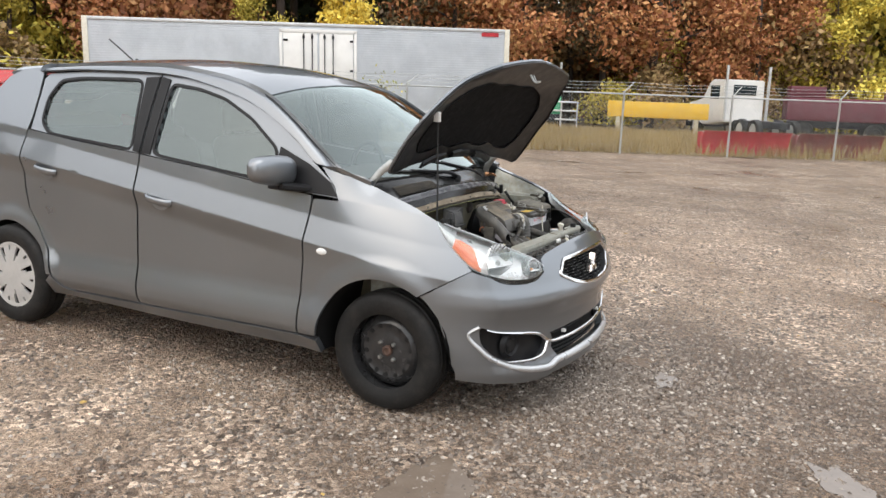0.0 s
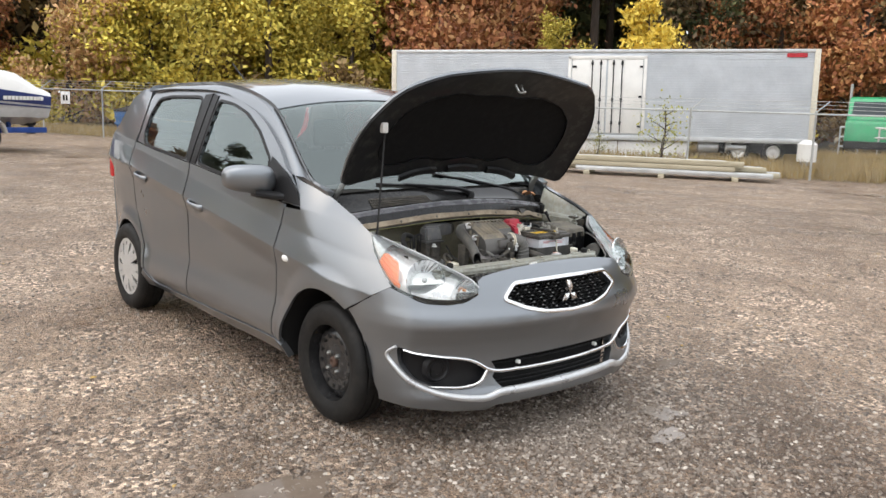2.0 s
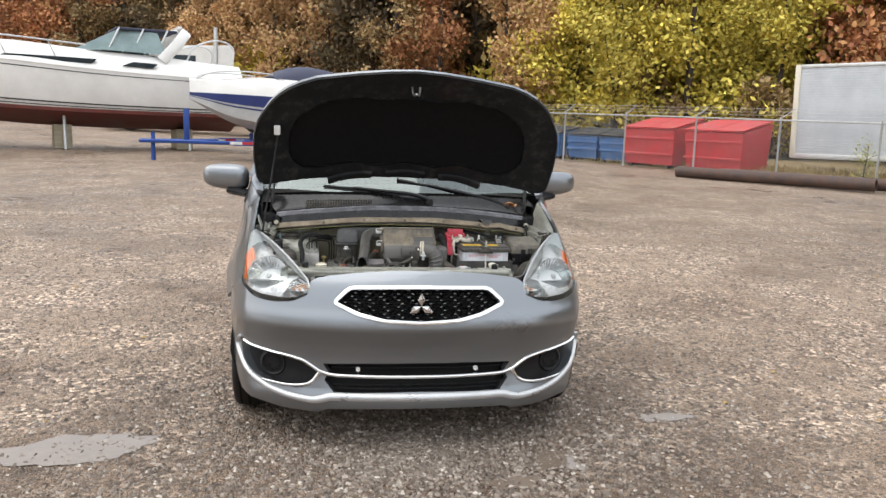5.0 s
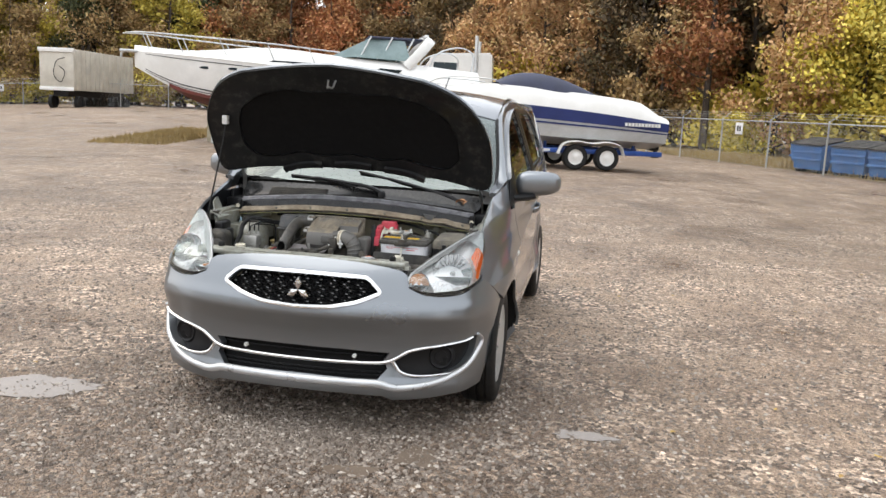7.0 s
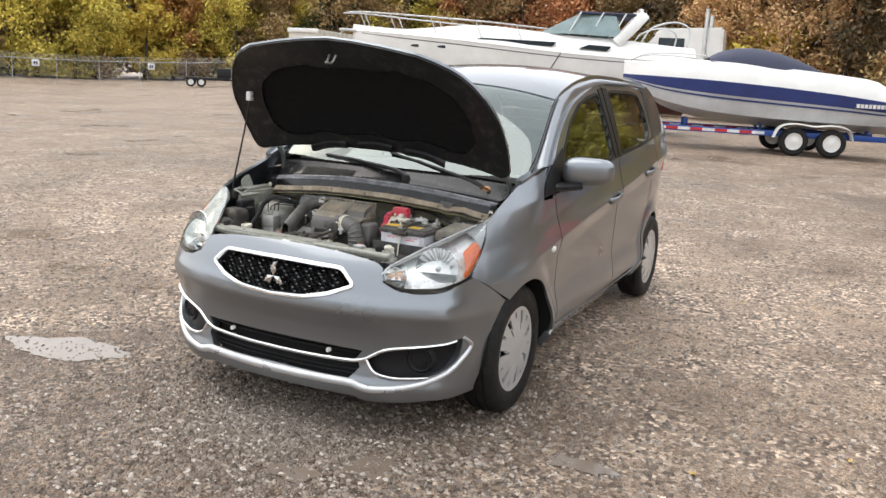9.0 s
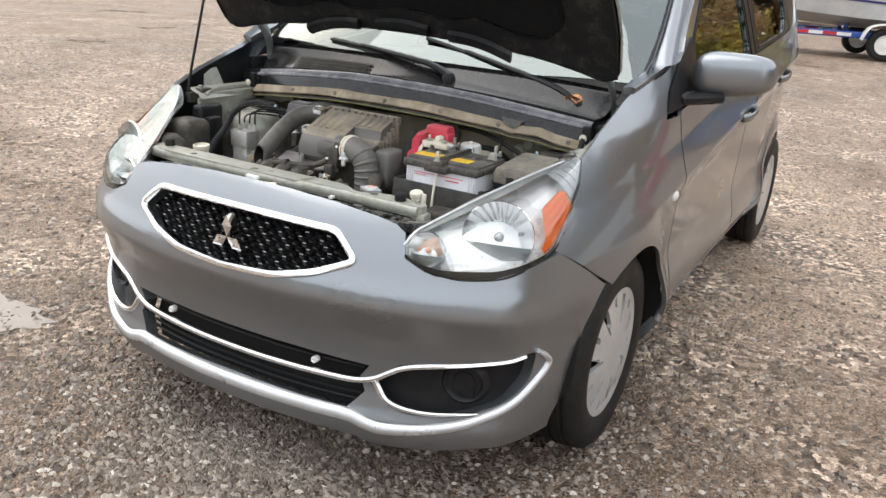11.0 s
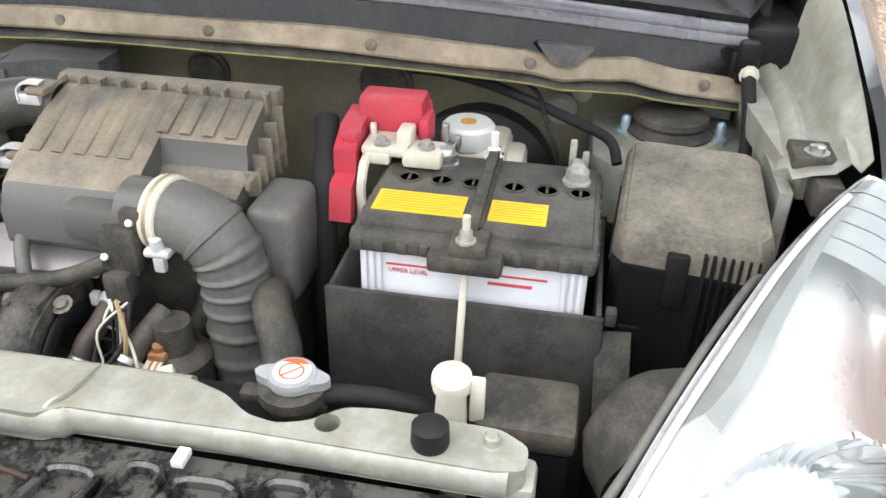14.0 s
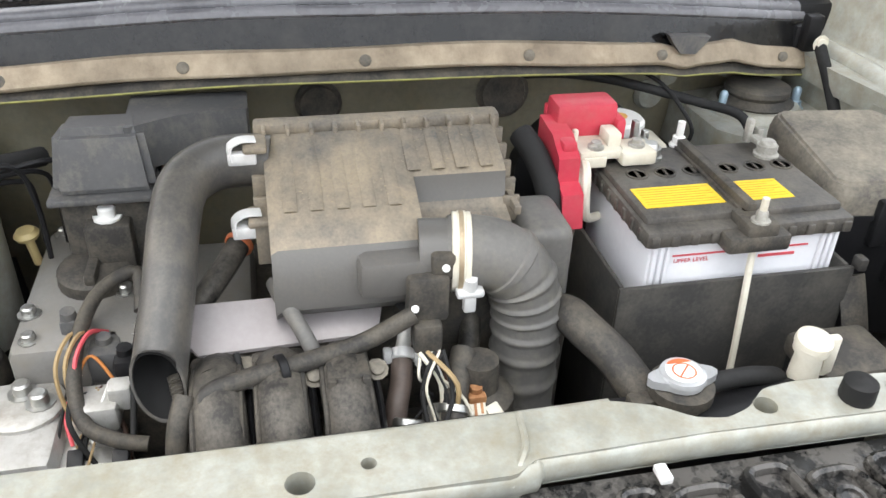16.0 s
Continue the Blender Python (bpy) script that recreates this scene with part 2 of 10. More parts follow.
def lathe(bm, base, axis, profile, n=20, cap=True):
    """Turned shape: profile rows (distance along the axis, radius)."""
    a = Vector(axis).normalized()
    rings = [ring(bm, Vector(base) + a * d, max(r, 1e-4), a, n) for d, r in profile]
    for p, q in zip(rings, rings[1:]):
        bridge(bm, p, q)
    if cap:
        bm.faces.new(rings[0])
        bm.faces.new(list(reversed(rings[-1])))
    return rings


def smooth_path(pts, n=6):
    P = [Vector(p) for p in pts]
    if len(P) < 3:
        return P
    out = []
    for i in range(len(P) - 1):
        a, b, c, d = P[max(i - 1, 0)], P[i], P[i + 1], P[min(i + 2, len(P) - 1)]
        for k in range(n):
            t = k / n
            out.append(0.5 * ((2 * b) + (c - a) * t + (2 * a - 5 * b + 4 * c - d) * t * t + (3 * b - a - 3 * c + d) * t ** 3))
    return out + [P[-1]]


def tube(bm, pts, r, n=10, steps=6, cap=True, radii=None, up=None):
    """A pipe along a smooth path; r may be a pair for a flattened pipe, radii a factor along the way."""
    P = smooth_path(pts, steps)
    prev, rings = None, []
    T0 = (P[1] - P[0]).normalized()
    u = Vector(up) if up else (T0.orthogonal())
    for i, p in enumerate(P):
        T = (P[min(i + 1, len(P) - 1)] - P[max(i - 1, 0)]).normalized()
        u = (u - T * u.dot(T)).normalized()
        w = T.cross(u)
        f = radii(i / (len(P) - 1)) if radii else 1
        rx, ry = r if isinstance(r, tuple) else (r, r)
        rings.append([bm.verts.new(p + u * rx * f * math.cos(2 * math.pi * k / n) + w * ry * f * math.sin(2 * math.pi * k / n)) for k in range(n)])
    for a, b in zip(rings, rings[1:]):
        bridge(bm, a, b)
    if cap:
        bm.faces.new(rings[0])
        bm.faces.new(list(reversed(rings[-1])))
    return rings


def curve(xs, ys):
    """A smooth function through the given points (cubic, no overshoot at the ends)."""
    xs, ys = np.array(xs, float), np.array(ys, float)
    if xs[0] > xs[-1]:
        xs, ys = xs[::-1], ys[::-1]
    h, d = np.diff(xs), np.diff(ys) / np.diff(xs)
    s = np.zeros(len(xs))
    s[0], s[-1] = d[0], d[-1]
    for i in range(1, len(xs) - 1):
        s[i] = 0 if d[i - 1] * d[i] <= 0 else (h[i - 1] + h[i]) / (h[i - 1] / d[i] + h[i] / d[i - 1])

    def f(x):
        x = min(max(x, xs[0]), xs[-1])
        i = int(min(max(np.searchsorted(xs, x) - 1, 0), len(h) - 1))
        t = (x - xs[i]) / h[i]
        return float((2 * t ** 3 - 3 * t ** 2 + 1) * ys[i] + (t ** 3 - 2 * t ** 2 + t) * h[i] * s[i] + (3 * t ** 2 - 2 * t ** 3) * ys[i + 1] + (t ** 3 - t ** 2) * h[i] * s[i + 1])
    return f


def sstep(a, b, x):
    t = min(max((x - a) / (b - a), 0), 1)
    return t * t * (3 - 2 * t)


def rounded(poly, r=0.02, n=4):
    """Rounds the corners of a 2D polygon."""
    out, k = [], len(poly)
    for i in range(k):
        p, a, b = Vector(poly[i]), Vector(poly[i - 1]), Vector(poly[(i + 1) % k])
        da, db = (a - p), (b - p)
        ra, rb = min(r, da.length * 0.45), min(r, db.length * 0.45)
        q0, q1 = p + da.normalized() * ra, p + db.normalized() * rb
        for j in range(n + 1):
            t = j / n
            out.append(tuple(q0 * (1 - t) ** 2 + p * 2 * t * (1 - t) + q1 * t * t))
    return out


def panel(name, poly, surf, material, parent, step=0.05, holes=(), depth=0.012, lift=0.0, label="", flip=False, vstep=None):
    """A sheet-metal panel: the 2D outline, with holes, laid on the surface surf(u, v), with turned-in edges."""
    loops = [[Vector((u, v, 0)) for u, v in poly]] + [[Vector((u, v, 0)) for u, v in h] for h in holes]
    flat = [v for l in loops for v in l]
    from_tri = mathutils_tess(loops)
    bm = bmesh.new()
    vs = [bm.verts.new(v) for v in flat]
    for a, b, c in from_tri:
        try:
            bm.faces.new((vs[a], vs[b], vs[c]))
        except ValueError:
            pass
    us, ws = [v.x for v in flat], [v.y for v in flat]
    for axis, lo, hi in ((0, min(us), max(us)), (1, min(ws), max(ws))):
        n = int((hi - lo) / (step if axis == 0 else vstep or step))
        for i in range(1, n + 1):
            c = lo + (hi - lo) * i / (n + 1)
            co = Vector((c, 0, 0)) if axis == 0 else Vector((0, c, 0))
            no = Vector((1, 0, 0)) if axis == 0 else Vector((0, 1, 0))
            bmesh.ops.bisect_plane(bm, geom=bm.verts[:] + bm.edges[:] + bm.faces[:], dist=1e-5, plane_co=co, plane_no=no)
    bmesh.ops.remove_doubles(bm, verts=bm.verts, dist=1e-5)
    bmesh.ops.dissolve_degenerate(bm, dist=1e-5, edges=bm.edges)
    e = 0.004
    nor = {}
    for v in bm.verts:
        u, w = v.co.x, v.co.y
        du = Vector(surf(u + e, w)) - Vector(surf(u - e, w))
        dw = Vector(surf(u, w + e)) - Vector(surf(u, w - e))
        n = du.cross(dw).normalized()
        if flip:
            n = -n
        nor[v] = n
        v.co = Vector(surf(u, w)) + n * lift
    outer = list(bm.faces)
    for f in outer:
        f.normal_update()
        if f.normal.dot(nor[f.verts[0]]) < 0:
            f.normal_flip()
    rim = {}
    for ed in [x for x in bm.edges if x.is_boundary]:
        a, b = ed.verts
        for v in (a, b):
            if v not in rim:
                w = bm.verts.new(v.co - nor[v] * depth)
                rim[v] = w
        l = ed.link_loops[0]
        p, q = (b, a) if l.vert is a else (a, b)
        bm.faces.new((p, q, rim[q], rim[p]))
    me = bpy.data.meshes.new(name)
    bm.verts.index_update()
    bm.faces.index_update()
    k = set(f.index for f in outer)
    table = {v.index: n for v, n in nor.items()}
    bm.to_mesh(me)
    bm.free()
    me.materials.append(material)
    me.polygons.foreach_set("use_smooth", [True] * len(me.polygons))
    cn = []
    for p in me.polygons:
        for li in p.loop_indices:
            vi = me.loops[li].vertex_index
            cn.append(table[vi] if p.index in k else p.normal)
    me.normals_split_custom_set([tuple(c) for c in cn])
    ob = new(name, me)
    if parent:
        ob.parent = parent
    if label:
        tagged(ob, label)
    return ob


def mathutils_tess(loops):
    from mathutils.geometry import tessellate_polygon
    return tessellate_polygon(loops)


def ribbon(bm, pts, wide, thick, normals, n=3, closed=False):
    """A flattened strip along points, wide across, domed outwards along the normals."""
    k = len(pts)
    prof = [(-0.5, 0), (-0.38, 0.75), (0, 1), (0.38, 0.75), (0.5, 0)]
    rows = []
    for i in range(k):
        T = (Vector(pts[(i + 1) % k if closed else min(i + 1, k - 1)]) - Vector(pts[i - 1 if closed else max(i - 1, 0)])).normalized()
        N = Vector(normals[i]).normalized()
        B = T.cross(N).normalized()
        w = wide(i / max(1, k - 1)) if callable(wide) else wide
        rows.append([bm.verts.new(Vector(pts[i]) + B * w * a + N * thick * b) for a, b in prof])
    for a, b in list(zip(rows, rows[1:])) + ([(rows[-1], rows[0])] if closed else []):
        for j in range(len(prof) - 1):
            bm.faces.new((a[j], a[j + 1], b[j + 1], b[j]))
    if not closed:
        bm.faces.new(rows[0])
        bm.faces.new(list(reversed(rows[-1])))

# ---- the car: x forward, y to its left, front axle at x = 0 ----
car = thing("car")
tagged(car, "grey metallic small hatchback with its hood propped open", "car")

zc = curve([-3.0, -2.2, -1.2, -0.3, 0.15, 0.5], [1.00, 0.945, 0.815, 0.70, 0.64, 0.60])
belt = curve([-3.05, -2.1, -1.4, -0.25, 0.2], [1.17, 1.095, 1.035, 0.915, 0.87])
ftop = curve([-0.5, -0.27, 0.0, 0.22, 0.45], [1.12, 1.03, 0.935, 0.86, 0.78])
ftaper = curve([-0.6, -0.2, 0.1, 0.25, 0.40, 0.6], [0.0, 0.0, 0.012, 0.034, 0.070, 0.14])
rtaper = curve([-3.1, -2.95, -2.8, -2.5, -2.0], [0.20, 0.10, 0.055, 0.018, 0.0])


def W(x, z):
    """Half-width of the body side at x and height z."""
    d = z - zc(x)
    if d > 0:
        w = 0.814 - 0.27 * d + 0.12 * max(0, d - 0.12)
        b = z - belt(x)
        if b > 0:
            w -= 0.17 * b + 0.12 * b * b
    else:
        w = 0.814 + 0.05 * d - 0.026 * (1 - 0.75 * sstep(-0.75, -0.05, x)) * sstep(-0.02, 0.10, -d) + 0.030 * sstep(0.50, 0.34, z) - 0.06 * sstep(0.32, 0.18, z)
    w -= ftaper(x) + rtaper(x)
    k = sstep(-0.31, -0.08, x)
    if k > 0:
        q = (z - (ftop(x) - 0.26)) / 0.26
        if q > 0:
            w -= k * 0.055 * min(q, 1.2) ** 2.2
    for cx in (0.0, -2.45):
        r = math.hypot(x - cx, z - 0.275)
        w += 0.020 * sstep(0.43, 0.33, r)
    return w


def side(s):
    return lambda x, z: (x, s * W(x, z), z)


bump_y = curve([0, 0.10, 0.20, 0.345, 0.46, 0.57, 0.67, 0.755, 0.83, 0.93, 1.03, 1.14], [0, 0.10, 0.199, 0.341, 0.45, 0.55, 0.635, 0.70, 0.735, 0.765, 0.782, 0.79])
bump_d = curve([0, 0.10, 0.20, 0.345, 0.46, 0.57, 0.67, 0.755, 0.83, 0.93, 1.03, 1.14], [0, 0.003, 0.012, 0.036, 0.064, 0.102, 0.152, 0.205, 0.272, 0.366, 0.462, 0.572])
bump_x = curve([0.14, 0.18, 0.22, 0.27, 0.33, 0.38, 0.44, 0.49, 0.525, 0.555, 0.60, 0.65, 0.685, 0.72, 0.742, 0.754, 0.762], [0.655, 0.690, 0.698, 0.682, 0.670, 0.671, 0.680, 0.700, 0.713, 0.708, 0.686, 0.665, 0.648, 0.625, 0.606, 0.588, 0.555])
S_TABLE = np.linspace(0, 1.14, 400)
Y_TABLE = np.array([bump_y(s) for s in S_TABLE])
D_TABLE = np.array([bump_d(s) for s in S_TABLE])


def sy(y):
    """Way along the bumper from its middle to half-width y."""
    return math.copysign(float(np.interp(abs(y), Y_TABLE, S_TABLE)), y)


def sx(x, z=0.5):
    return float(np.interp(bump_x(z) - x, D_TABLE, S_TABLE))


def bumper(s, z):
    y, d = bump_y(abs(s)), bump_d(abs(s))
    k = 1 - 0.04 * sstep(0.34, 0.16, z)
    return (bump_x(z) - d, math.copysign(y * k, s), z)


def bumper_n(s, z):
    e = 0.004
    a = Vector(bumper(s + e, z)) - Vector(bumper(s - e, z))
    b = Vector(bumper(s, z + e)) - Vector(bumper(s, z - e))
    return a.cross(b).normalized()


def arch(cx, r, a0, a1, n=18):
    return [(cx + r * math.cos(radians(a0 + (a1 - a0) * i / n)), 0.275 + r * math.sin(radians(a0 + (a1 - a0) * i / n))) for i in range(n + 1)]


def grow(poly, d):
    """The polygon moved outwards by d."""
    P = [Vector(p) for p in poly]
    area = sum(p.x * q.y - q.x * p.y for p, q in zip(P, P[1:] + P[:1]))
    out = []
    for i, p in enumerate(P):
        t = (P[(i + 1) % len(P)] - P[i - 1]).normalized()
        n = Vector((t.y, -t.x)) if area > 0 else Vector((-t.y, t.x))
        out.append(tuple(p + n * d))
    return out


def side_panel(name, poly, F, **k):
    """A panel of the body side, its grid laid along the rising shoulder crease."""
    return panel(name, [(x, z + 0.13 * x) for x, z in poly], lambda u, w: F(u, w - 0.13 * u), PAINT, car, 0.04, vstep=0.011, **k)


RA = 0.322
for s, sd in ((-1, "right"), (1, "left")):
    F = side(s)
    fl = s > 0
    # front fender: door gap, sill, arch, bumper joint, lamp edge, top ridge
    fender = [(-0.435, 0.285), (-0.425, 0.50), (-0.375, 0.90), (-0.365, 0.905), (-0.245, 0.905), (-0.275, 0.965), (-0.36, 1.045), (-0.20, ftop(-0.20)), (-0.10, ftop(-0.10)), (0.0, ftop(0)), (0.10, ftop(0.10)), (0.205, 0.853), (0.25, 0.79), (0.32, 0.725), (0.392, 0.672), (0.178, 0.545)]
    fender += arch(0.0, RA, 57, 176)
    side_panel("front_fender", fender, F, flip=fl)
    front_door = [(-0.445, 0.285), (-1.30, 0.268), (-1.455, 0.268), (-1.46, 0.50), (-1.435, 0.80), (-1.425, belt(-1.425) - 0.008), (-1.0, belt(-1.0) - 0.008), (-0.60, belt(-0.6) - 0.012), (-0.39, 0.918), (-0.385, 0.90), (-0.433, 0.50)]
    d1 = side_panel("front_door", front_door, F, flip=fl)
    rear_door = [(-1.467, 0.268), (-1.98, 0.262), (-2.04, 0.275), (-2.09, 0.33), (-2.13, 0.46), (-2.20, 0.57), (-2.285, 0.68), (-2.30, 0.80), (-2.29, 1.0), (-2.26, belt(-2.26) + 0.0), (-1.9, belt(-1.9) - 0.008), (-1.436, belt(-1.436) - 0.008), (-1.446, 0.80), (-1.471, 0.50)]
    d2 = side_panel("rear_door", rear_door, F, flip=fl)
    quarter = [(-2.30, 1.0), (-2.312, 0.80), (-2.296, 0.685), (-2.212, 0.575), (-2.143, 0.462), (-2.103, 0.335)] + arch(-2.45, RA, 10, 184)[:] + [(-2.80, 0.24), (-2.98, 0.28), (-3.01, 0.50), (-3.02, 0.80), (-2.98, 1.0), (-2.87, 1.09), (-2.69, 1.20), (-2.60, 1.32), (-2.53, 1.385), (-2.42, 1.428), (-2.28, 1.44), (-2.25, 1.40), (-2.245, 1.30), (-2.252, 1.17), (-2.268, belt(-2.27) + 0.006)]
    side_panel("rear_quarter", quarter, F, flip=fl)
    sill = [(-0.318, 0.21), (-0.322, 0.275), (-0.43, 0.279), (-1.3, 0.262), (-1.98, 0.256), (-2.04, 0.268), (-2.10, 0.335), (-2.135, 0.30), (-2.125, 0.225), (-1.2, 0.205)]
    panel("sill", sill, F, PAINT, car, 0.06, flip=fl, lift=0.006, depth=0.03)
    # door frames round the side windows, one dark frame a door
    roof_edge = curve([-2.4, -2.2, -1.9, -1.5, -1.1, -0.85, -0.6, -0.36], [1.425, 1.435, 1.445, 1.44, 1.40, 1.335, 1.215, 1.045])
    win_f = rounded([(-0.60, belt(-0.6) + 0.012), (-1.30, belt(-1.3) + 0.012), (-1.345, belt(-1.345) + 0.02), (-1.325, 1.372), (-1.15, 1.352), (-0.98, 1.310), (-0.80, 1.225), (-0.625, 1.100)], 0.03, 3)
    win_r = rounded([(-1.50, belt(-1.5) + 0.012), (-2.10, belt(-2.10) + 0.010), (-2.165, 1.16), (-2.16, 1.28), (-2.10, 1.368), (-1.95, 1.385), (-1.62, 1.388), (-1.53, 1.384)], 0.03, 3)
    frame_f = [(-0.39, 0.925), (-0.60, belt(-0.6) - 0.008), (-1.0, belt(-1.0) - 0.004), (-1.422, belt(-1.422) - 0.004), (-1.405, 1.425), (-1.25, 1.413)] + [(x, roof_edge(x) - 0.020) for x in (-1.1, -1.0, -0.9, -0.8, -0.7, -0.6, -0.5, -0.42)] + [(-0.30, 0.985), (-0.245, 0.918)]
    frame_r = [(-1.434, belt(-1.434) - 0.004), (-1.9, belt(-1.9) - 0.004), (-2.245, belt(-2.245) + 0.006), (-2.240, 1.17), (-2.232, 1.30), (-2.235, 1.38), (-2.20, 1.41), (-1.9, 1.428), (-1.6, 1.430), (-1.415, 1.425)]
    for fr, wn, nm in ((frame_f, win_f, "front"), (frame_r, win_r, "rear")):
        panel("door_frame", fr, F, PAINT, car, 0.06, [wn], lift=-0.004, flip=fl, label="painted " + nm + " door window frame")
        panel("window_seal", grow(wn, 0.014), F, BLACK, car, 0.06, [wn], lift=-0.001, flip=fl, label="black rubber window seal")
    for bp in ([(-1.364, belt(-1.364) + 0.0), (-1.421, belt(-1.421) - 0.002), (-1.404, 1.412), (-1.345, 1.40)], [(-1.436, belt(-1.436) - 0.002), (-1.480, belt(-1.480) + 0.0), (-1.506, 1.405), (-1.418, 1.412)]):
        panel("pillar_trim", bp, F, BLACK, car, 0.08, lift=0.0015, flip=fl, label="black centre pillar trim")
    sail = [(-0.602, belt(-0.6) + 0.008), (-0.45, 0.955), (-0.39, 0.928), (-0.252, 0.921), (-0.30, 0.980), (-0.43, 1.052), (-0.60, 1.118)]
    panel("mirror_sail", sail, F, BLACK, car, 0.05, lift=0.003, flip=fl, label="black mirror triangle")
    panel("side_window", win_f, F, GLASS_DARK, car, 0.06, lift=-0.012, depth=0.004, flip=fl, label="tinted glass")
    panel("side_window", win_r, F, GLASS_DARK, car, 0.06, lift=-0.012, depth=0.004, flip=fl, label="tinted glass")
    # door handles: a cup and a bar
    for hx in (-1.275, -2.10):
        hz = zc(hx) - 0.005 if hx > -2 else 0.905
        bm = bmesh.new()
        lathe(bm, (0, 0, 0), (0, 1, 0), [(0.0, 0.045), (0.001, 0.045), (0.0012, 0.03), (-0.006, 0.012)], 20)
        bmesh.ops.scale(bm, vec=(1.25, 1, 0.82), verts=bm.verts)
        bmesh.ops.transform(bm, matrix=Matrix.Translation((hx + 0.015, s * (W(hx, hz - 0.012) + 0.001), hz - 0.012)), verts=bm.verts)
        part("handle_cup", bm, PAINT, d1 if hx > -2 else d2)
        bm = bmesh.new()
        tube(bm, [(hx - 0.075, s * (W(hx - 0.07, hz) - 0.003), hz + 0.012), (hx - 0.05, s * (W(hx, hz) + 0.022), hz + 0.006), (hx + 0.02, s * (W(hx, hz) + 0.026), hz - 0.004), (hx + 0.07, s * (W(hx + 0.05, hz) + 0.012), hz - 0.010), (hx + 0.085, s * (W(hx + 0.08, hz) - 0.003), hz - 0.012)], (0.017, 0.009), 10, 5, up=(0, 0, 1))
        part("handle", bm, PAINT, d1 if hx > -2 else d2, "grey pull handle")
    # side repeater
    bm = bmesh.new()
    lathe(bm, (-0.30, s * (W(-0.30, 0.68) - 0.002), 0.682), (0, s, 0), [(0, 0.021), (0.006, 0.020), (0.010, 0.013), (0.011, 0.004)], 18)
    for v in bm.verts:
        v.co.x = -0.30 + (v.co.x + 0.30) * 1.35
        v.co.z = 0.682 + (v.co.z - 0.682) * 0.72
    part("side_repeater", bm, WHITEP, car, "clear oval turn lamp")
    # wing mirror
    bm = bmesh.new()
    bmesh.ops.create_uvsphere(bm, u_segments=24, v_segments=14, radius=1)
    for v in bm.verts:
        x, y, z = v.co
        x = math.copysign(abs(x) ** 0.62, x)
        y = math.copysign(abs(y) ** 0.55, y)
        z = math.copysign(abs(z) ** 0.70, z)
        t = (y * s + 1) / 2
        x = x * (0.072 if x > 0 else 0.040) * (1.0 - 0.25 * t)
        v.co = Vector((-0.515 + x - 0.035 * t, s * 0.875 + y * 0.118, 1.018 + z * (0.073 - 0.016 * t) + 0.012 * t))
    mir = part("wing_mirror", bm, PAINT, car)
    bm = bmesh.new()
    lathe(bm, (-0.562, s * 0.873, 1.02), (-1, 0, 0), [(0, 0.055), (0.004, 0.055), (0.0045, 0.05)], 20)
    for v in bm.verts:
        v.co.y = s * 0.873 + (v.co.y - s * 0.873) * 1.75
        v.co.z = 1.02 + (v.co.z - 1.02) * 1.05
    part("mirror_glass", bm, CHROME, mir, "mirror glass")
    bm = bmesh.new()
    tube(bm, [(-0.42, s * 0.735, 0.945), (-0.46, s * 0.775, 0.948), (-0.505, s * 0.845, 0.958)], (0.020, 0.048), 10, 5, up=(0, 0, 1))
    box(bm, -0.575, -0.455, s * 0.80 - 0.045, s * 0.80 + 0.045, 0.936, 0.958, 0.01)
    part("mirror_foot", bm, BLACK, mir, "black plastic mirror foot")

# roof, windscreen, rear: a crown over the plan
top_mid = curve([-3.06, -2.9, -2.75, -2.55, -2.1, -1.6, -1.2, -0.9, -0.70, -0.5, -0.3, -0.15, 0.0], [1.0, 1.17, 1.31, 1.465, 1.510, 1.520, 1.500, 1.458, 1.405, 1.285, 1.115, 0.975, 0.84])
top_edge = curve([-3.06, -2.9, -2.75, -2.55, -2.1, -1.6, -1.2, -0.9, -0.75, -0.6, -0.36, -0.15], [0.95, 1.11, 1.25, 1.405, 1.448, 1.462, 1.435, 1.385, 1.325, 1.235, 1.065, 0.925])
half = curve([-3.06, -2.75, -2.2, -1.6, -1.1, -0.8, -0.36, -0.1], [0.50, 0.545, 0.585, 0.598, 0.612, 0.635, 0.708, 0.73])


def crown(x, v):
    """Roof and windscreen surface: v runs from -1 to 1 across; the middle stands further forward on the screen."""
    a = min(abs(v), 1.15)
    zm, ze = top_mid(x), top_edge(x)
    k = a ** 2.2
    return (x, v * half(x), zm * (1 - k) + ze * k)


roof_edge_a = curve([-1.5, -1.1, -0.85, -0.6, -0.36], [1.44, 1.40, 1.335, 1.215, 1.045])
roof = [(-0.765, -0.985), (-0.735, -0.7), (-0.705, -0.35), (-0.695, 0), (-0.705, 0.35), (-0.735, 0.7), (-0.765, 0.985), (-0.9, 0.985), (-1.6, 0.985), (-2.3, 0.985), (-2.54, 0.985), (-2.58, 0), (-2.54, -0.985), (-2.3, -0.985), (-1.6, -0.985), (-0.9, -0.985)]
panel("roof", roof, crown, PAINT, car, 0.08, flip=False, depth=0.02)
screen = [(-0.772, -0.96), (-0.742, -0.7), (-0.712, -0.35), (-0.702, 0), (-0.712, 0.35), (-0.742, 0.7), (-0.772, 0.96), (-0.42, 0.965), (-0.24, 0.95), (-0.19, 0.6), (-0.155, 0.3), (-0.145, 0), (-0.155, -0.3), (-0.19, -0.6), (-0.24, -0.95), (-0.42, -0.965)]
ws = panel("windscreen", screen, crown, GLASS, car, 0.06, lift=-0.004, depth=0.004, label="clear windscreen mirroring the sky")
ws.visible_shadow = False
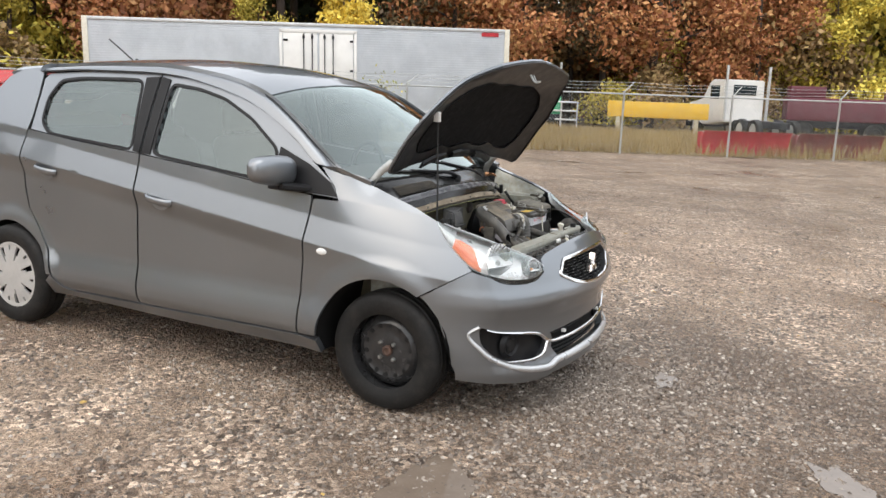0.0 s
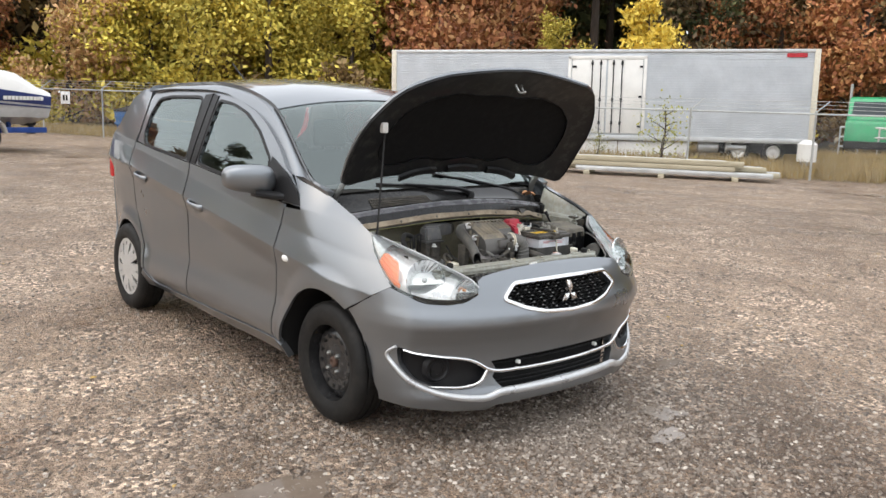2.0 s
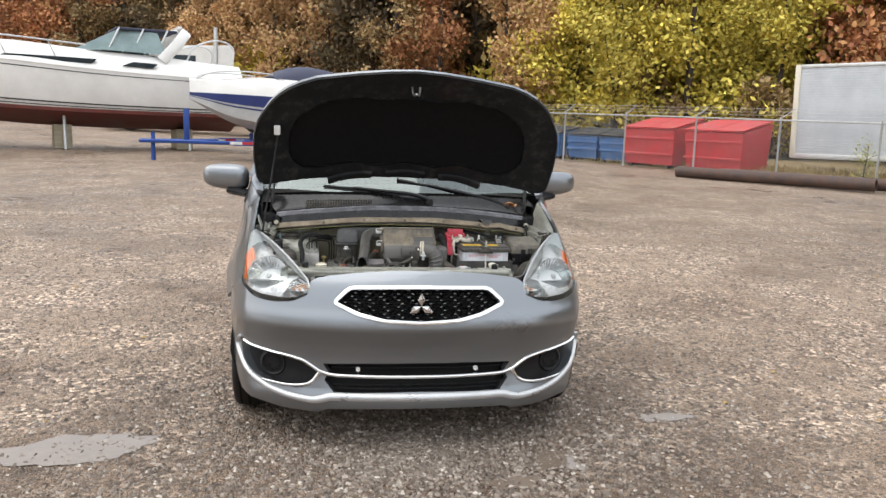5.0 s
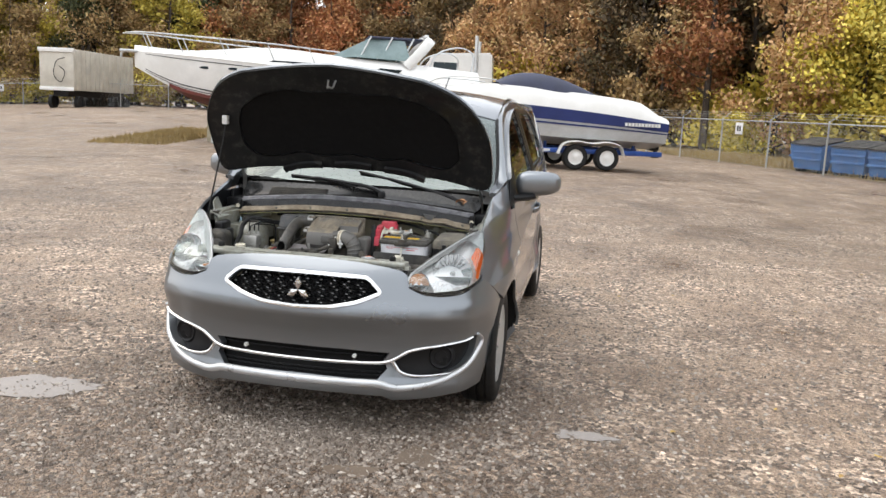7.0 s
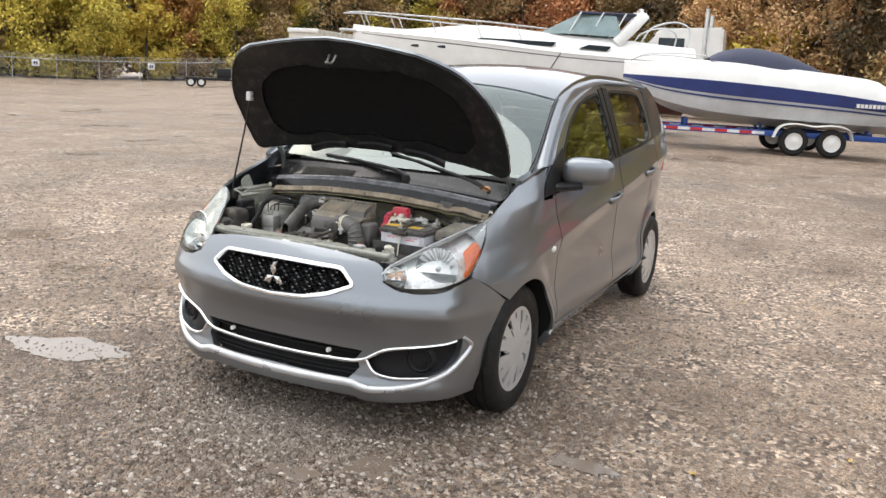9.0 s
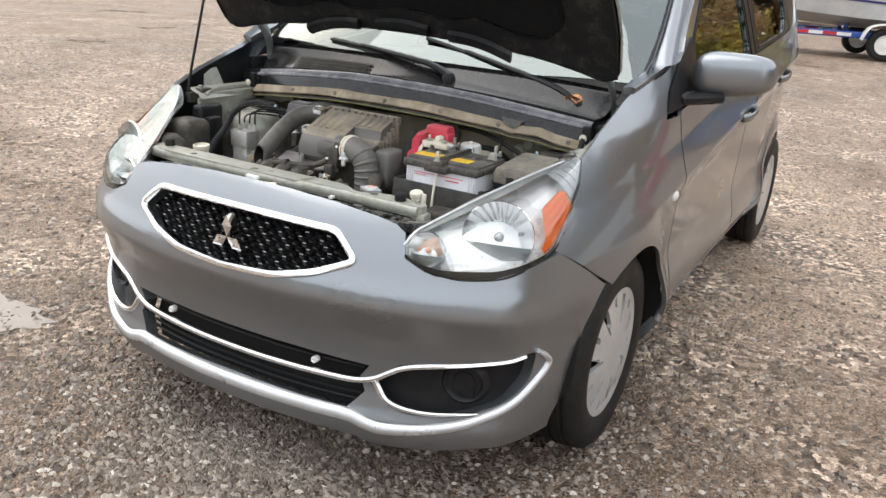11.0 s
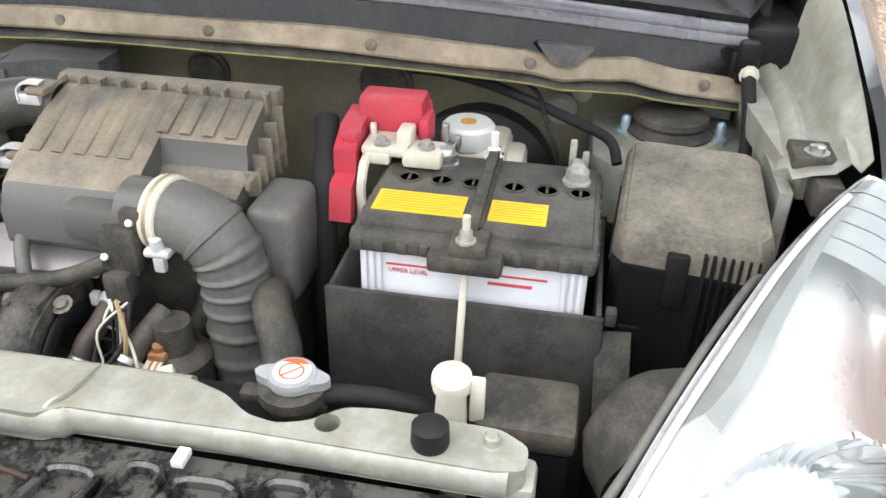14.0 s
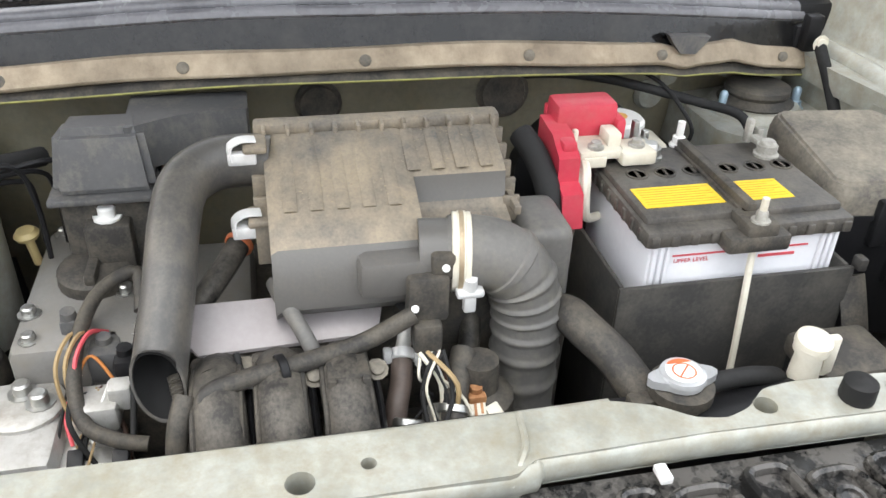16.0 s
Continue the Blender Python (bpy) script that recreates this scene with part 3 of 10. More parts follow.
for s in (-1, 1):
    # the pillar sweeps down from the roof and broadens into the fender's shoulder
    zo = curve([-2.26, -1.9, -1.5, -1.25, -1.10, -0.90, -0.8, -0.6, -0.5, -0.42, -0.36, -0.27, -0.20, -0.10, 0.0], [1.412, 1.428, 1.426, 1.408, roof_edge_a(-1.10) - 0.02, roof_edge_a(-0.90) - 0.02, roof_edge_a(-0.8) - 0.02, 1.197, 1.134, 1.071, 1.043, 1.028, ftop(-0.20) - 0.003, ftop(-0.10) - 0.003, ftop(0.0) - 0.003])
    yi = curve([-2.26, -1.9, -1.5, -1.1, -0.90, -0.8, -0.6, -0.40, -0.27, -0.16, -0.10, 0.0], [crown(x, 0.975)[1] for x in (-2.26, -1.9, -1.5, -1.1, -0.90)] + [crown(x, 0.957)[1] for x in (-0.8, -0.6, -0.4, -0.27)] + [0.672, 0.668, 0.66])
    zi = curve([-2.26, -1.9, -1.5, -1.1, -0.90, -0.8, -0.6, -0.40, -0.27, -0.16, -0.10, 0.0], [crown(x, 0.975)[2] - 0.003 for x in (-2.26, -1.9, -1.5, -1.1, -0.90)] + [crown(x, 0.957)[2] - 0.003 for x in (-0.8, -0.6, -0.4, -0.27)] + [0.984, 0.962, 0.93])

    def pillar(x, v):
        o, i = Vector((x, W(x, zo(x)), zo(x))), Vector((x, yi(x), zi(x)))
        c = Vector((x, max(i.y + 0.012, o.y - 0.30 * max(0, i.z - o.z) - 0.006), max(o.z, i.z) + 0.002))
        h = 1.8
        q = (o * (1 - v) ** 2 + c * 2 * h * v * (1 - v) + i * v * v) / ((1 - v) ** 2 + 2 * h * v * (1 - v) + v * v)
        return (q.x, s * q.y, q.z)
    panel("roof_rail", [(-2.26, 0), (-0.13, 0), (-0.13, 1), (-2.26, 1)], pillar, PAINT, car, 0.05, depth=0.02, flip=s < 0, vstep=0.15)
    trimp = [(-0.775, s * 0.935), (-0.60, s * 0.937), (-0.40, s * 0.937), (-0.28, s * 0.935), (-0.28, s * 0.957), (-0.40, s * 0.960), (-0.60, s * 0.960), (-0.775, s * 0.957)]
    panel("screen_trim", trimp if s > 0 else trimp[::-1], crown, BLACK, car, 0.06, lift=0.003, depth=0.004, label="black rubber screen trim")


def rear(v, z):
    """Tailgate and rear bumper."""
    x = curve([0.22, 0.30, 0.50, 0.80, 1.00, 1.08, 1.22, 1.36, 1.44], [-2.98, -3.05, -3.09, -3.08, -3.04, -2.95, -2.75, -2.62, -2.56])(z)
    w = W(-2.95, z) if z < 1.08 else W(-2.95, 1.08) - (z - 1.08) * 0.33
    return (x + 0.10 * abs(v) ** 4, v * w, z)


panel("rear_bumper", [(-1, 0.24), (1, 0.24), (1, 0.66), (-1, 0.66)], rear, PAINT, car, 0.08, flip=True)
panel("tailgate", [(-1, 0.665), (1, 0.665), (1, 1.05), (-1, 1.05)], rear, PAINT, car, 0.08, flip=True)
for s in (-1, 1):
    cp = [(s * 0.80, 1.052), (s * 1.0, 1.052), (s * 1.0, 1.42), (s * 0.80, 1.42)]
    panel("rear_pillar", cp if s > 0 else cp[::-1], rear, PAINT, car, 0.08, flip=True)
panel("rear_window", [(-0.795, 1.055), (0.795, 1.055), (0.795, 1.40), (-0.795, 1.40)], rear, GLASS_DARK, car, 0.08, depth=0.004, flip=True, label="tinted glass")
bm = bmesh.new()
tube(bm, [(-2.50, -0.565, 1.405), (-2.57, -0.44, 1.432), (-2.61, 0, 1.455), (-2.57, 0.44, 1.432), (-2.50, 0.565, 1.405)], (0.022, 0.095), 12, 6, up=(0, 0, 1))
part("spoiler", bm, PAINT, car, "roof spoiler")
for s in (-1, 1):
    bm = bmesh.new()
    tube(bm, [(-2.985, s * 0.662, 0.84), (-2.965, s * 0.668, 0.93), (-2.945, s * 0.660, 1.02), (-2.87, s * 0.640, 1.08)], (0.035, 0.055), 12, 5, up=(0, 1, 0))
    part("tail_lamp", bm, TAILRED, car, "red tail lamp")
bm = bmesh.new()
tube(bm, [(-2.28, 0.0, 1.497), (-2.38, 0.0, 1.56), (-2.50, 0.0, 1.635)], 0.0045, 8, 3)
lathe(bm, (-2.26, 0, 1.490), (-0.35, 0, 1), [(0, 0.022), (0.012, 0.018), (0.03, 0.007)], 12)
part("aerial", bm, BLACK, car, "black roof aerial")

# inner shell, floor and wheel wells close the body inside, near-black to stand for shade
for s in (-1, 1):
    bm = bmesh.new()
    box(bm, -2.12, -0.33, s * 0.70 - 0.01, s * 0.70 + 0.01, 0.24, 0.92, 0)
    part("door_lining", bm, DARK, car, "black inner door lining")
bm = bmesh.new()
box(bm, -2.95, 0.35, -0.66, 0.66, 0.20, 0.23, 0)
part("floor_pan", bm, DARK, car, "black underbody")
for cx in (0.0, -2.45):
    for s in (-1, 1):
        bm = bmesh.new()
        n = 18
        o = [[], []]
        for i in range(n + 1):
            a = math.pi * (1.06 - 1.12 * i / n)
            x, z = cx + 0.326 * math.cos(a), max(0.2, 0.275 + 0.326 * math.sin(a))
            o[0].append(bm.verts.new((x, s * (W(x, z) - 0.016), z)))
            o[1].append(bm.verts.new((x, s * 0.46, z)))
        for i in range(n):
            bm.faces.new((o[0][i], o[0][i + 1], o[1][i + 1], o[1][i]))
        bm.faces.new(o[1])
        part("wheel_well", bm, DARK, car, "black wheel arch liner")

# ---- wheels ----


def wheel(x, s, black, spin=0.0):
    w = part("wheel", bmesh_tyre(), TYRE, car, "wheel with black steel spare rim" if black else "wheel with silver plastic cover")
    w.location = (x, s * 0.703, 0.283)
    w.rotation_euler = (0, 0, 0 if s > 0 else math.pi)
    bm = bmesh.new()
    if black:
        lathe(bm, (0, -0.06, 0), (0, 1, 0), [(0, 0.185), (0.10, 0.182), (0.128, 0.186), (0.136, 0.196), (0.134, 0.203), (0.126, 0.206)], 40, False)
        lathe(bm, (0, 0.0, 0), (0, 1, 0), [(-0.01, 0.184), (0.022, 0.165), (0.040, 0.130), (0.030, 0.100), (0.038, 0.078), (0.042, 0.050), (0.038, 0.030), (0.034, 0.0)], 40, False)
        part("rim", bm, STEELBLK, w, "glossy black steel rim")
        # black discs drawn in place of the shaded vent holes
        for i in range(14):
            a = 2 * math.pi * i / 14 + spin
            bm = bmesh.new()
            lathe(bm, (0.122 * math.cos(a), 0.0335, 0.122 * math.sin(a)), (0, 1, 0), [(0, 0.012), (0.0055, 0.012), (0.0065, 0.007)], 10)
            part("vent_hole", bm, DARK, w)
        for i in range(4):
            a = 2 * math.pi * i / 4 + 0.5 + spin
            bm = bmesh.new()
            lathe(bm, (0.05 * math.cos(a), 0.040, 0.05 * math.sin(a)), (0, 1, 0), [(0, 0.011), (0.012, 0.0105), (0.018, 0.006)], 6)
            part("wheel_nut", bm, STEEL, w)
        bm = bmesh.new()
        lathe(bm, (0, 0.034, 0), (0, 1, 0), [(0, 0.026), (0.014, 0.025), (0.018, 0.016), (0.014, 0.011)], 16)
        part("hub", bm, RUST, w, "rusty hub end")
    else:
        n, seg = 63, []
        lathe(bm, (0, 0, 0), (0, 1, 0), [(0.052, 0.204), (0.068, 0.200), (0.074, 0.186), (0.070, 0.168)], 63, False)
        prof = [0.168, 0.142, 0.114, 0.085, 0.060]
        ys = [0.070, 0.074, 0.077, 0.079, 0.078]
        rows = [[bm.verts.new((r * math.cos(2 * math.pi * i / n), y, r * math.sin(2 * math.pi * i / n))) for i in range(n)] for r, y in zip(prof, ys)]
        for j in range(4):
            for i in range(n):
                k = i % 9
                slot = (k in (0, 1) and j in (0, 1)) or (k == 0 and j == 2) or (k == 5 and j == 0)
                if not slot:
                    bm.faces.new((rows[j][i], rows[j][(i + 1) % n], rows[j + 1][(i + 1) % n], rows[j + 1][i]))
        c = [bm.verts.new((0.03 * math.cos(2 * math.pi * i / n), 0.075, 0.03 * math.sin(2 * math.pi * i / n))) for i in range(n)]
        for i in range(n):
            bm.faces.new((rows[4][i], rows[4][(i + 1) % n], c[(i + 1) % n], c[i]))
        bm.faces.new(c)
        for f in bm.faces:
            f.normal_update()
            if f.normal.y < 0:
                f.normal_flip()
        r = bmesh.ops.extrude_face_region(bm, geom=bm.faces[:])
        bmesh.ops.translate(bm, vec=(0, -0.012, 0), verts=[g for g in r["geom"] if isinstance(g, bmesh.types.BMVert)])
        part("wheel_cover", bm, WHEELCOVER, w, "silver plastic wheel cover with slots")
        bm = bmesh.new()
        lathe(bm, (0, -0.05, 0), (0, 1, 0), [(0, 0.178), (0.085, 0.176), (0.086, 0.0)], 32, False)
        part("rim", bm, DARK, w, "black steel rim behind the cover")
    return w


def bmesh_tyre():
    bm = bmesh.new()
    pr = [(-0.070, 0.178), (-0.080, 0.20), (-0.084, 0.235), (-0.078, 0.265), (-0.062, 0.281), (-0.045, 0.284), (-0.041, 0.278), (-0.036, 0.278), (-0.032, 0.285), (-0.003, 0.286), (0.0, 0.279), (0.005, 0.279), (0.008, 0.286), (0.034, 0.285), (0.038, 0.278), (0.043, 0.278), (0.047, 0.284), (0.062, 0.281), (0.078, 0.265), (0.084, 0.235), (0.083, 0.215), (0.080, 0.20), (0.070, 0.178)]
    lathe(bm, (0, 0, 0), (0, 1, 0), pr, 56, False)
    for v in bm.verts:
        if v.co.z < -0.268:
            v.co.z = -0.268 - (v.co.z + 0.268) * -0.4
    return bm


spare = wheel(0.008, -1, True, 0.3)
spare.scale = (0.94, 0.94, 0.94)
spare.location.z = 0.266
wheel(0.0, 1, False)
wheel(-2.45, -1, False)
wheel(-2.45, 1, False)

# ---- front bumper with its openings ----
tip_y, tip_z = 0.445, 0.640
half_out = [(0, 0.745), (sy(0.12), 0.743), (sy(0.25), 0.735), (sy(0.36), 0.721), (sy(0.41), 0.711), (sy(0.436), 0.696), (sy(0.444), 0.668), (sy(0.450), 0.645), (sy(0.50), 0.622), (sy(0.56), 0.612), (sy(0.63), 0.615), (sy(0.68), 0.635), (sx(0.395, 0.66), 0.668), (sx(0.30, 0.61), 0.612), (sx(0.183, 0.55), 0.545), (sx(0.27, 0.45), 0.455), (sx(0.318, 0.36), 0.345), (sx(0.332, 0.25), 0.265), (sx(0.34, 0.2), 0.195), (sy(0.66), 0.185), (sy(0.56), 0.172), (sy(0.42), 0.165), (sy(0.38), 0.185), (sy(0.2), 0.192), (0, 0.195)]
outline = half_out + [(-a, b) for a, b in half_out[-2:0:-1]]
grille_h = [(0, 0.552), (sy(0.15), 0.560), (sy(0.25), 0.582), (sy(0.345), 0.622), (sy(0.29), 0.672), (sy(0.27), 0.680), (sy(0.1), 0.684), (0, 0.685)]
grille = grille_h + [(-a, b) for a, b in grille_h[-2:0:-1]]
fog = [(sx(0.435, 0.44), 0.438), (sy(0.66), 0.418), (sy(0.55), 0.402), (sy(0.455), 0.385), (sy(0.385), 0.328), (sy(0.44), 0.275), (sy(0.50), 0.262), (sy(0.60), 0.268), (sy(0.67), 0.300), (sy(0.715), 0.36)]
low_h = [(0, 0.262), (sy(0.20), 0.258), (sy(0.345), 0.252), (sy(0.38), 0.30), (sy(0.362), 0.335), (sy(0.385), 0.368), (sy(0.2), 0.376), (0, 0.378)]
low = low_h + [(-a, b) for a, b in low_h[-2:0:-1]]
front = panel("front_bumper", outline, bumper, PAINT, car, 0.03, [grille, rounded(fog, 0.02, 3), [(-a, b) for a, b in rounded(fog, 0.02, 3)], low], depth=0.035, vstep=0.012)


def on_bumper(poly, lift=0.0):
    return [tuple(Vector(bumper(a, b)) + bumper_n(a, b) * lift) for a, b in poly], [bumper_n(a, b) for a, b in poly]


def dense(poly, closed=True, step=0.015):
    out = []
    for p, q in zip(poly, poly[1:] + poly[:1] if closed else poly[1:]):
        n = max(1, int(math.hypot(p[0] - q[0], p[1] - q[1]) / step))
        out += [(p[0] + (q[0] - p[0]) * i / n, p[1] + (q[1] - p[1]) * i / n) for i in range(n)]
    return out if closed else out + [poly[-1]]


bm = bmesh.new()
P, N = on_bumper(dense(rounded(grille, 0.022, 6), step=0.007), -0.002)
ribbon(bm, P, 0.020, 0.009, N, closed=True)
part("grille_surround", bm, CHROME, front, "chrome grille surround")


def strip(name, pts, wide, thick, material, label, lift=0.0):
    """A trim strip along smoothed points of the bumper."""
    b2 = bmesh.new()
    P_, N_ = on_bumper([(p.x, p.y) for p in smooth_path([(a, b, 0) for a, b in pts], 7)], lift)
    ribbon(b2, P_, wide, thick, N_)
    return part(name, b2, material, front, label, angle=1.0)


def set_back(d):
    return lambda a, b: tuple(Vector(bumper(a, b)) - bumper_n(a, b) * d)


GRILLB = mat("satin_black_grille", (0.016, 0.016, 0.017), (0.010, 0.010, 0.011), 0.30, 0.0, 20, 200, 0.03)
STUD = mat("silver_grille_stud", (0.34, 0.34, 0.34), (0.26, 0.26, 0.26), 0.40, 0.6, 20, 200, 0.02)
studs = []
# near-black sheet stands in for the shade behind the grille
panel("grille_back", grille, set_back(0.045), DARK, front, 0.06, depth=0.002, label="black sheet for the shade behind the grille")
bm = bmesh.new()
row = 0
z = 0.562
from_in = lambda a, b: abs(a) < np.interp(b, [0.556, 0.585, 0.622, 0.675], [0.04, 0.24, 0.335, 0.268])
while z < 0.682:
    a = -0.35 + (0.0145 if row % 2 else 0)
    while a < 0.35:
        if from_in(a, z):
            c, nn = Vector(bumper(a, z)) - bumper_n(a, z) * 0.028, bumper_n(a, z)
            side_v = nn.cross(Vector((0, 0, 1))).normalized()
            o = [c + side_v * dx + Vector((0, 0, dz)) + nn * dn for dx, dz, dn in ((-0.0125, 0, 0), (-0.006, -0.0055, 0.004), (0.006, -0.0055, 0.004), (0.0125, 0, 0), (0.006, 0.0045, 0.010), (-0.006, 0.0045, 0.010))]
            vs = [bm.verts.new(p) for p in o]
            bm.faces.new(vs)
            dwn = [bm.verts.new(p - nn * 0.018) for p in o]
            bridge(bm, vs, dwn)
            studs.append((c + nn * 0.0095 + Vector((0, 0, 0.0035)), side_v, nn))
        a += 0.029
    z += 0.0125
    row += 1
gm = part("grille_mesh", bm, GRILLB, front, "black honeycomb grille", smooth=False)
stud = None
for k, (c, u, nn) in enumerate(studs):
    if k % 2:
        continue
    if stud is None:
        bm = bmesh.new()
        box(bm, -0.0050, 0.0050, -0.002, 0.002, -0.0014, 0.0014, 0.0006, seg=1)
        ob = stud = part("stud", bm, STUD, gm, "small silver stud")
    else:
        ob = new("stud", stud.data)
        ob.parent = gm
    ob.matrix_basis = Matrix.Translation(c) @ Matrix((u, nn, u.cross(nn))).transposed().to_4x4()
# maker's sign: three plain diamonds
bm = bmesh.new()
ec = Vector(bumper(0, 0.617)) + Vector((0.004, 0, 0))
for k in range(3):
    a = radians(90 + 120 * k)
    d = Vector((0, math.cos(a), math.sin(a)))
    e = Vector((0, -math.sin(a), math.cos(a)))
    f = [ec, ec + d * 0.027 + e * 0.0155, ec + d * 0.054, ec + d * 0.027 - e * 0.0155]
    vs = [bm.verts.new(p + Vector((0.006, 0, 0))) for p in f] 
    lo = [bm.verts.new(p - Vector((0.02, 0, 0)) - (p - ec - d * 0.027) * 0.0) for p in f]
    m = bm.verts.new(ec + d * 0.027 + Vector((0.010, 0, 0)))
    for i in range(4):
        bm.faces.new((vs[i], vs[(i + 1) % 4], m))
    bridge(bm, vs, lo)
part("emblem", bm, CHROME, front, "chrome three-diamond emblem", smooth=False)
# fog lamp recesses
for s in (-1, 1):
    fg = [(s * a, b) for a, b in fog]
    rec = panel("fog_recess", fg if s > 0 else fg[::-1], set_back(0.034), BLACK, front, 0.05, depth=0.002, label="black fog lamp recess")
    c, nn = Vector(bumper(s * sy(0.60), 0.345)), bumper_n(s * sy(0.60), 0.345)
    ax = (nn + Vector((1.2, 0, 0))).normalized()
    bm = bmesh.new()
    lathe(bm, c - nn * 0.036, ax, [(0, 0.062), (0.012, 0.056), (0.020, 0.048), (0.016, 0.043), (0.010, 0.040), (0.010, 0.028), (0.013, 0.026), (0.012, 0.0)], 28, False)
    part("fog_blank", bm, BLACK, rec, "round black fog lamp blank")
    strip("fog_chrome", [(s * a, b) for a, b in ((sy(0.398), 0.332), (sy(0.412), 0.312), (sy(0.432), 0.291), (sy(0.47), 0.277), (sy(0.53), 0.272), (sy(0.60), 0.277), (sy(0.635), 0.281))], lambda t: 0.015 * (1 - 0.75 * t ** 2) + 0.002, 0.008, CHROME, "thin chrome strip")
# dark sheet in place of the shaded hollow behind the intake
panel("intake_back", low, set_back(0.05), DARK, front, 0.06, depth=0.002, label="black sheet for the shade behind the intake")
arm = [(sy(0.12), 0.320), (sy(0.25), 0.3205), (sy(0.35), 0.323), (sy(0.398), 0.336), (sy(0.43), 0.356), (sy(0.465), 0.376), (sy(0.52), 0.390), (sy(0.60), 0.402), (sy(0.67), 0.414), (sx(0.462, 0.43), 0.428)]
strip("intake_bar", [(-a, b) for a, b in arm[::-1]] + [(0, 0.320)] + arm, lambda t: 0.017 - 0.009 * abs(2 * t - 1) ** 3, 0.011, CHROME, "chrome bar that sweeps up over both fog recesses", -0.004)
lip = [(sy(0.12), 0.242), (sy(0.25), 0.241), (sy(0.345), 0.240), (sy(0.375), 0.236), (sy(0.405), 0.227), (sy(0.44), 0.222), (sy(0.49), 0.226), (sy(0.56), 0.237), (sy(0.63), 0.258), (sy(0.685), 0.294), (sy(0.718), 0.345), (sy(0.738), 0.40), (sx(0.435, 0.44), 0.439)]
strip("lower_lip", [(-a, b) for a, b in lip[::-1]] + [(0, 0.242)] + lip, lambda t: 0.034 - 0.023 * abs(2 * t - 1) ** 2.2, 0.012, SILVER, "silver lower lip rising into the corner blades")
for y in (-0.245, 0.238):
    bm = bmesh.new()
    lathe(bm, Vector(bumper(sy(y), 0.346)) - Vector((0.02, 0, 0)), (1, 0, 0), [(0, 0.009), (0.014, 0.009), (0.018, 0.006), (0.014, 0.004)], 12)
    part("plate_screw", bm, WHITEP, front, "white plate screw plug")
bm = bmesh.new()
for z0 in (0.345, 0.364, 0.285, 0.270):
    P, N = on_bumper(dense([(-sy(0.36), z0), (0, z0 + 0.003), (sy(0.36), z0)], False), -0.034)
    ribbon(bm, P, 0.006, 0.006, N)
part("intake_slat", bm, BLACK, front, "black intake slats")

# ---- headlamps ----


def lamp_surface(s):
    """Lamp lens: u runs back from the inner tip along the fender, v from the lower edge up to the bay's edge."""
    on_b = lambda y, z: bumper(sy(y), z)
    on_w = lambda x, z: (x, W(x, z), z)
    lo = [on_b(0.446, 0.652), on_b(0.50, 0.624), on_b(0.56, 0.613), on_b(0.63, 0.616), on_b(0.685, 0.637), on_w(0.392, 0.672), on_w(0.32, 0.725), on_w(0.25, 0.79), on_w(0.207, 0.850)]
    hi = [on_b(0.440, 0.672), (0.556, 0.447, 0.697), (0.520, 0.463, 0.713), (0.462, 0.491, 0.736), (0.402, 0.523, 0.761), (0.342, 0.558, 0.785), (0.284, 0.594, 0.808), (0.236, 0.632, 0.830), (0.196, 0.676, 0.855)]
    T = np.linspace(0, 1, 9)
    f = [[curve(T, [p[i] for p in r]) for i in range(3)] for r in (lo, hi)]
    na, nb = Vector((0.90, 0.22, 0.42)), Vector((0.42, 0.72, 0.50))

    def g(u, v, sink=0.0):
        a, b = (Vector([c(u) for c in r]) for r in f)
        n = na.lerp(nb, u).normalized()
        q = a.lerp(b, v) + n * (0.21 * (b - a).length * 4 * v * (1 - v) * min(1, 8 * u + 0.2) - sink)
        return Vector((q.x, s * q.y, q.z))
    return g


def lamp_grid(name, s, material, parent, u0, u1, v0, v1, sink, nu, nv, label=""):
    """A patch of the lamp between two u and two v, sunk behind the lens by sink(u, v)."""
    g = lamp_surface(s)
    bm = bmesh.new()
    rows = []
    for i in range(nu + 1):
        u = u0 + (u1 - u0) * i / nu
        a, b = (v0(u) if callable(v0) else v0), (v1(u) if callable(v1) else v1)
        rows.append([bm.verts.new(g(u, a + (b - a) * j / nv, sink(u, a + (b - a) * j / nv))) for j in range(nv + 1)])
    for p, q in zip(rows, rows[1:]):
        for j in range(nv):
            k = (p[j], p[j + 1], q[j + 1], q[j])
            bm.faces.new(k if s < 0 else k[::-1])
    return part(name, bm, material, parent, label, angle=1.2, recalc=False)


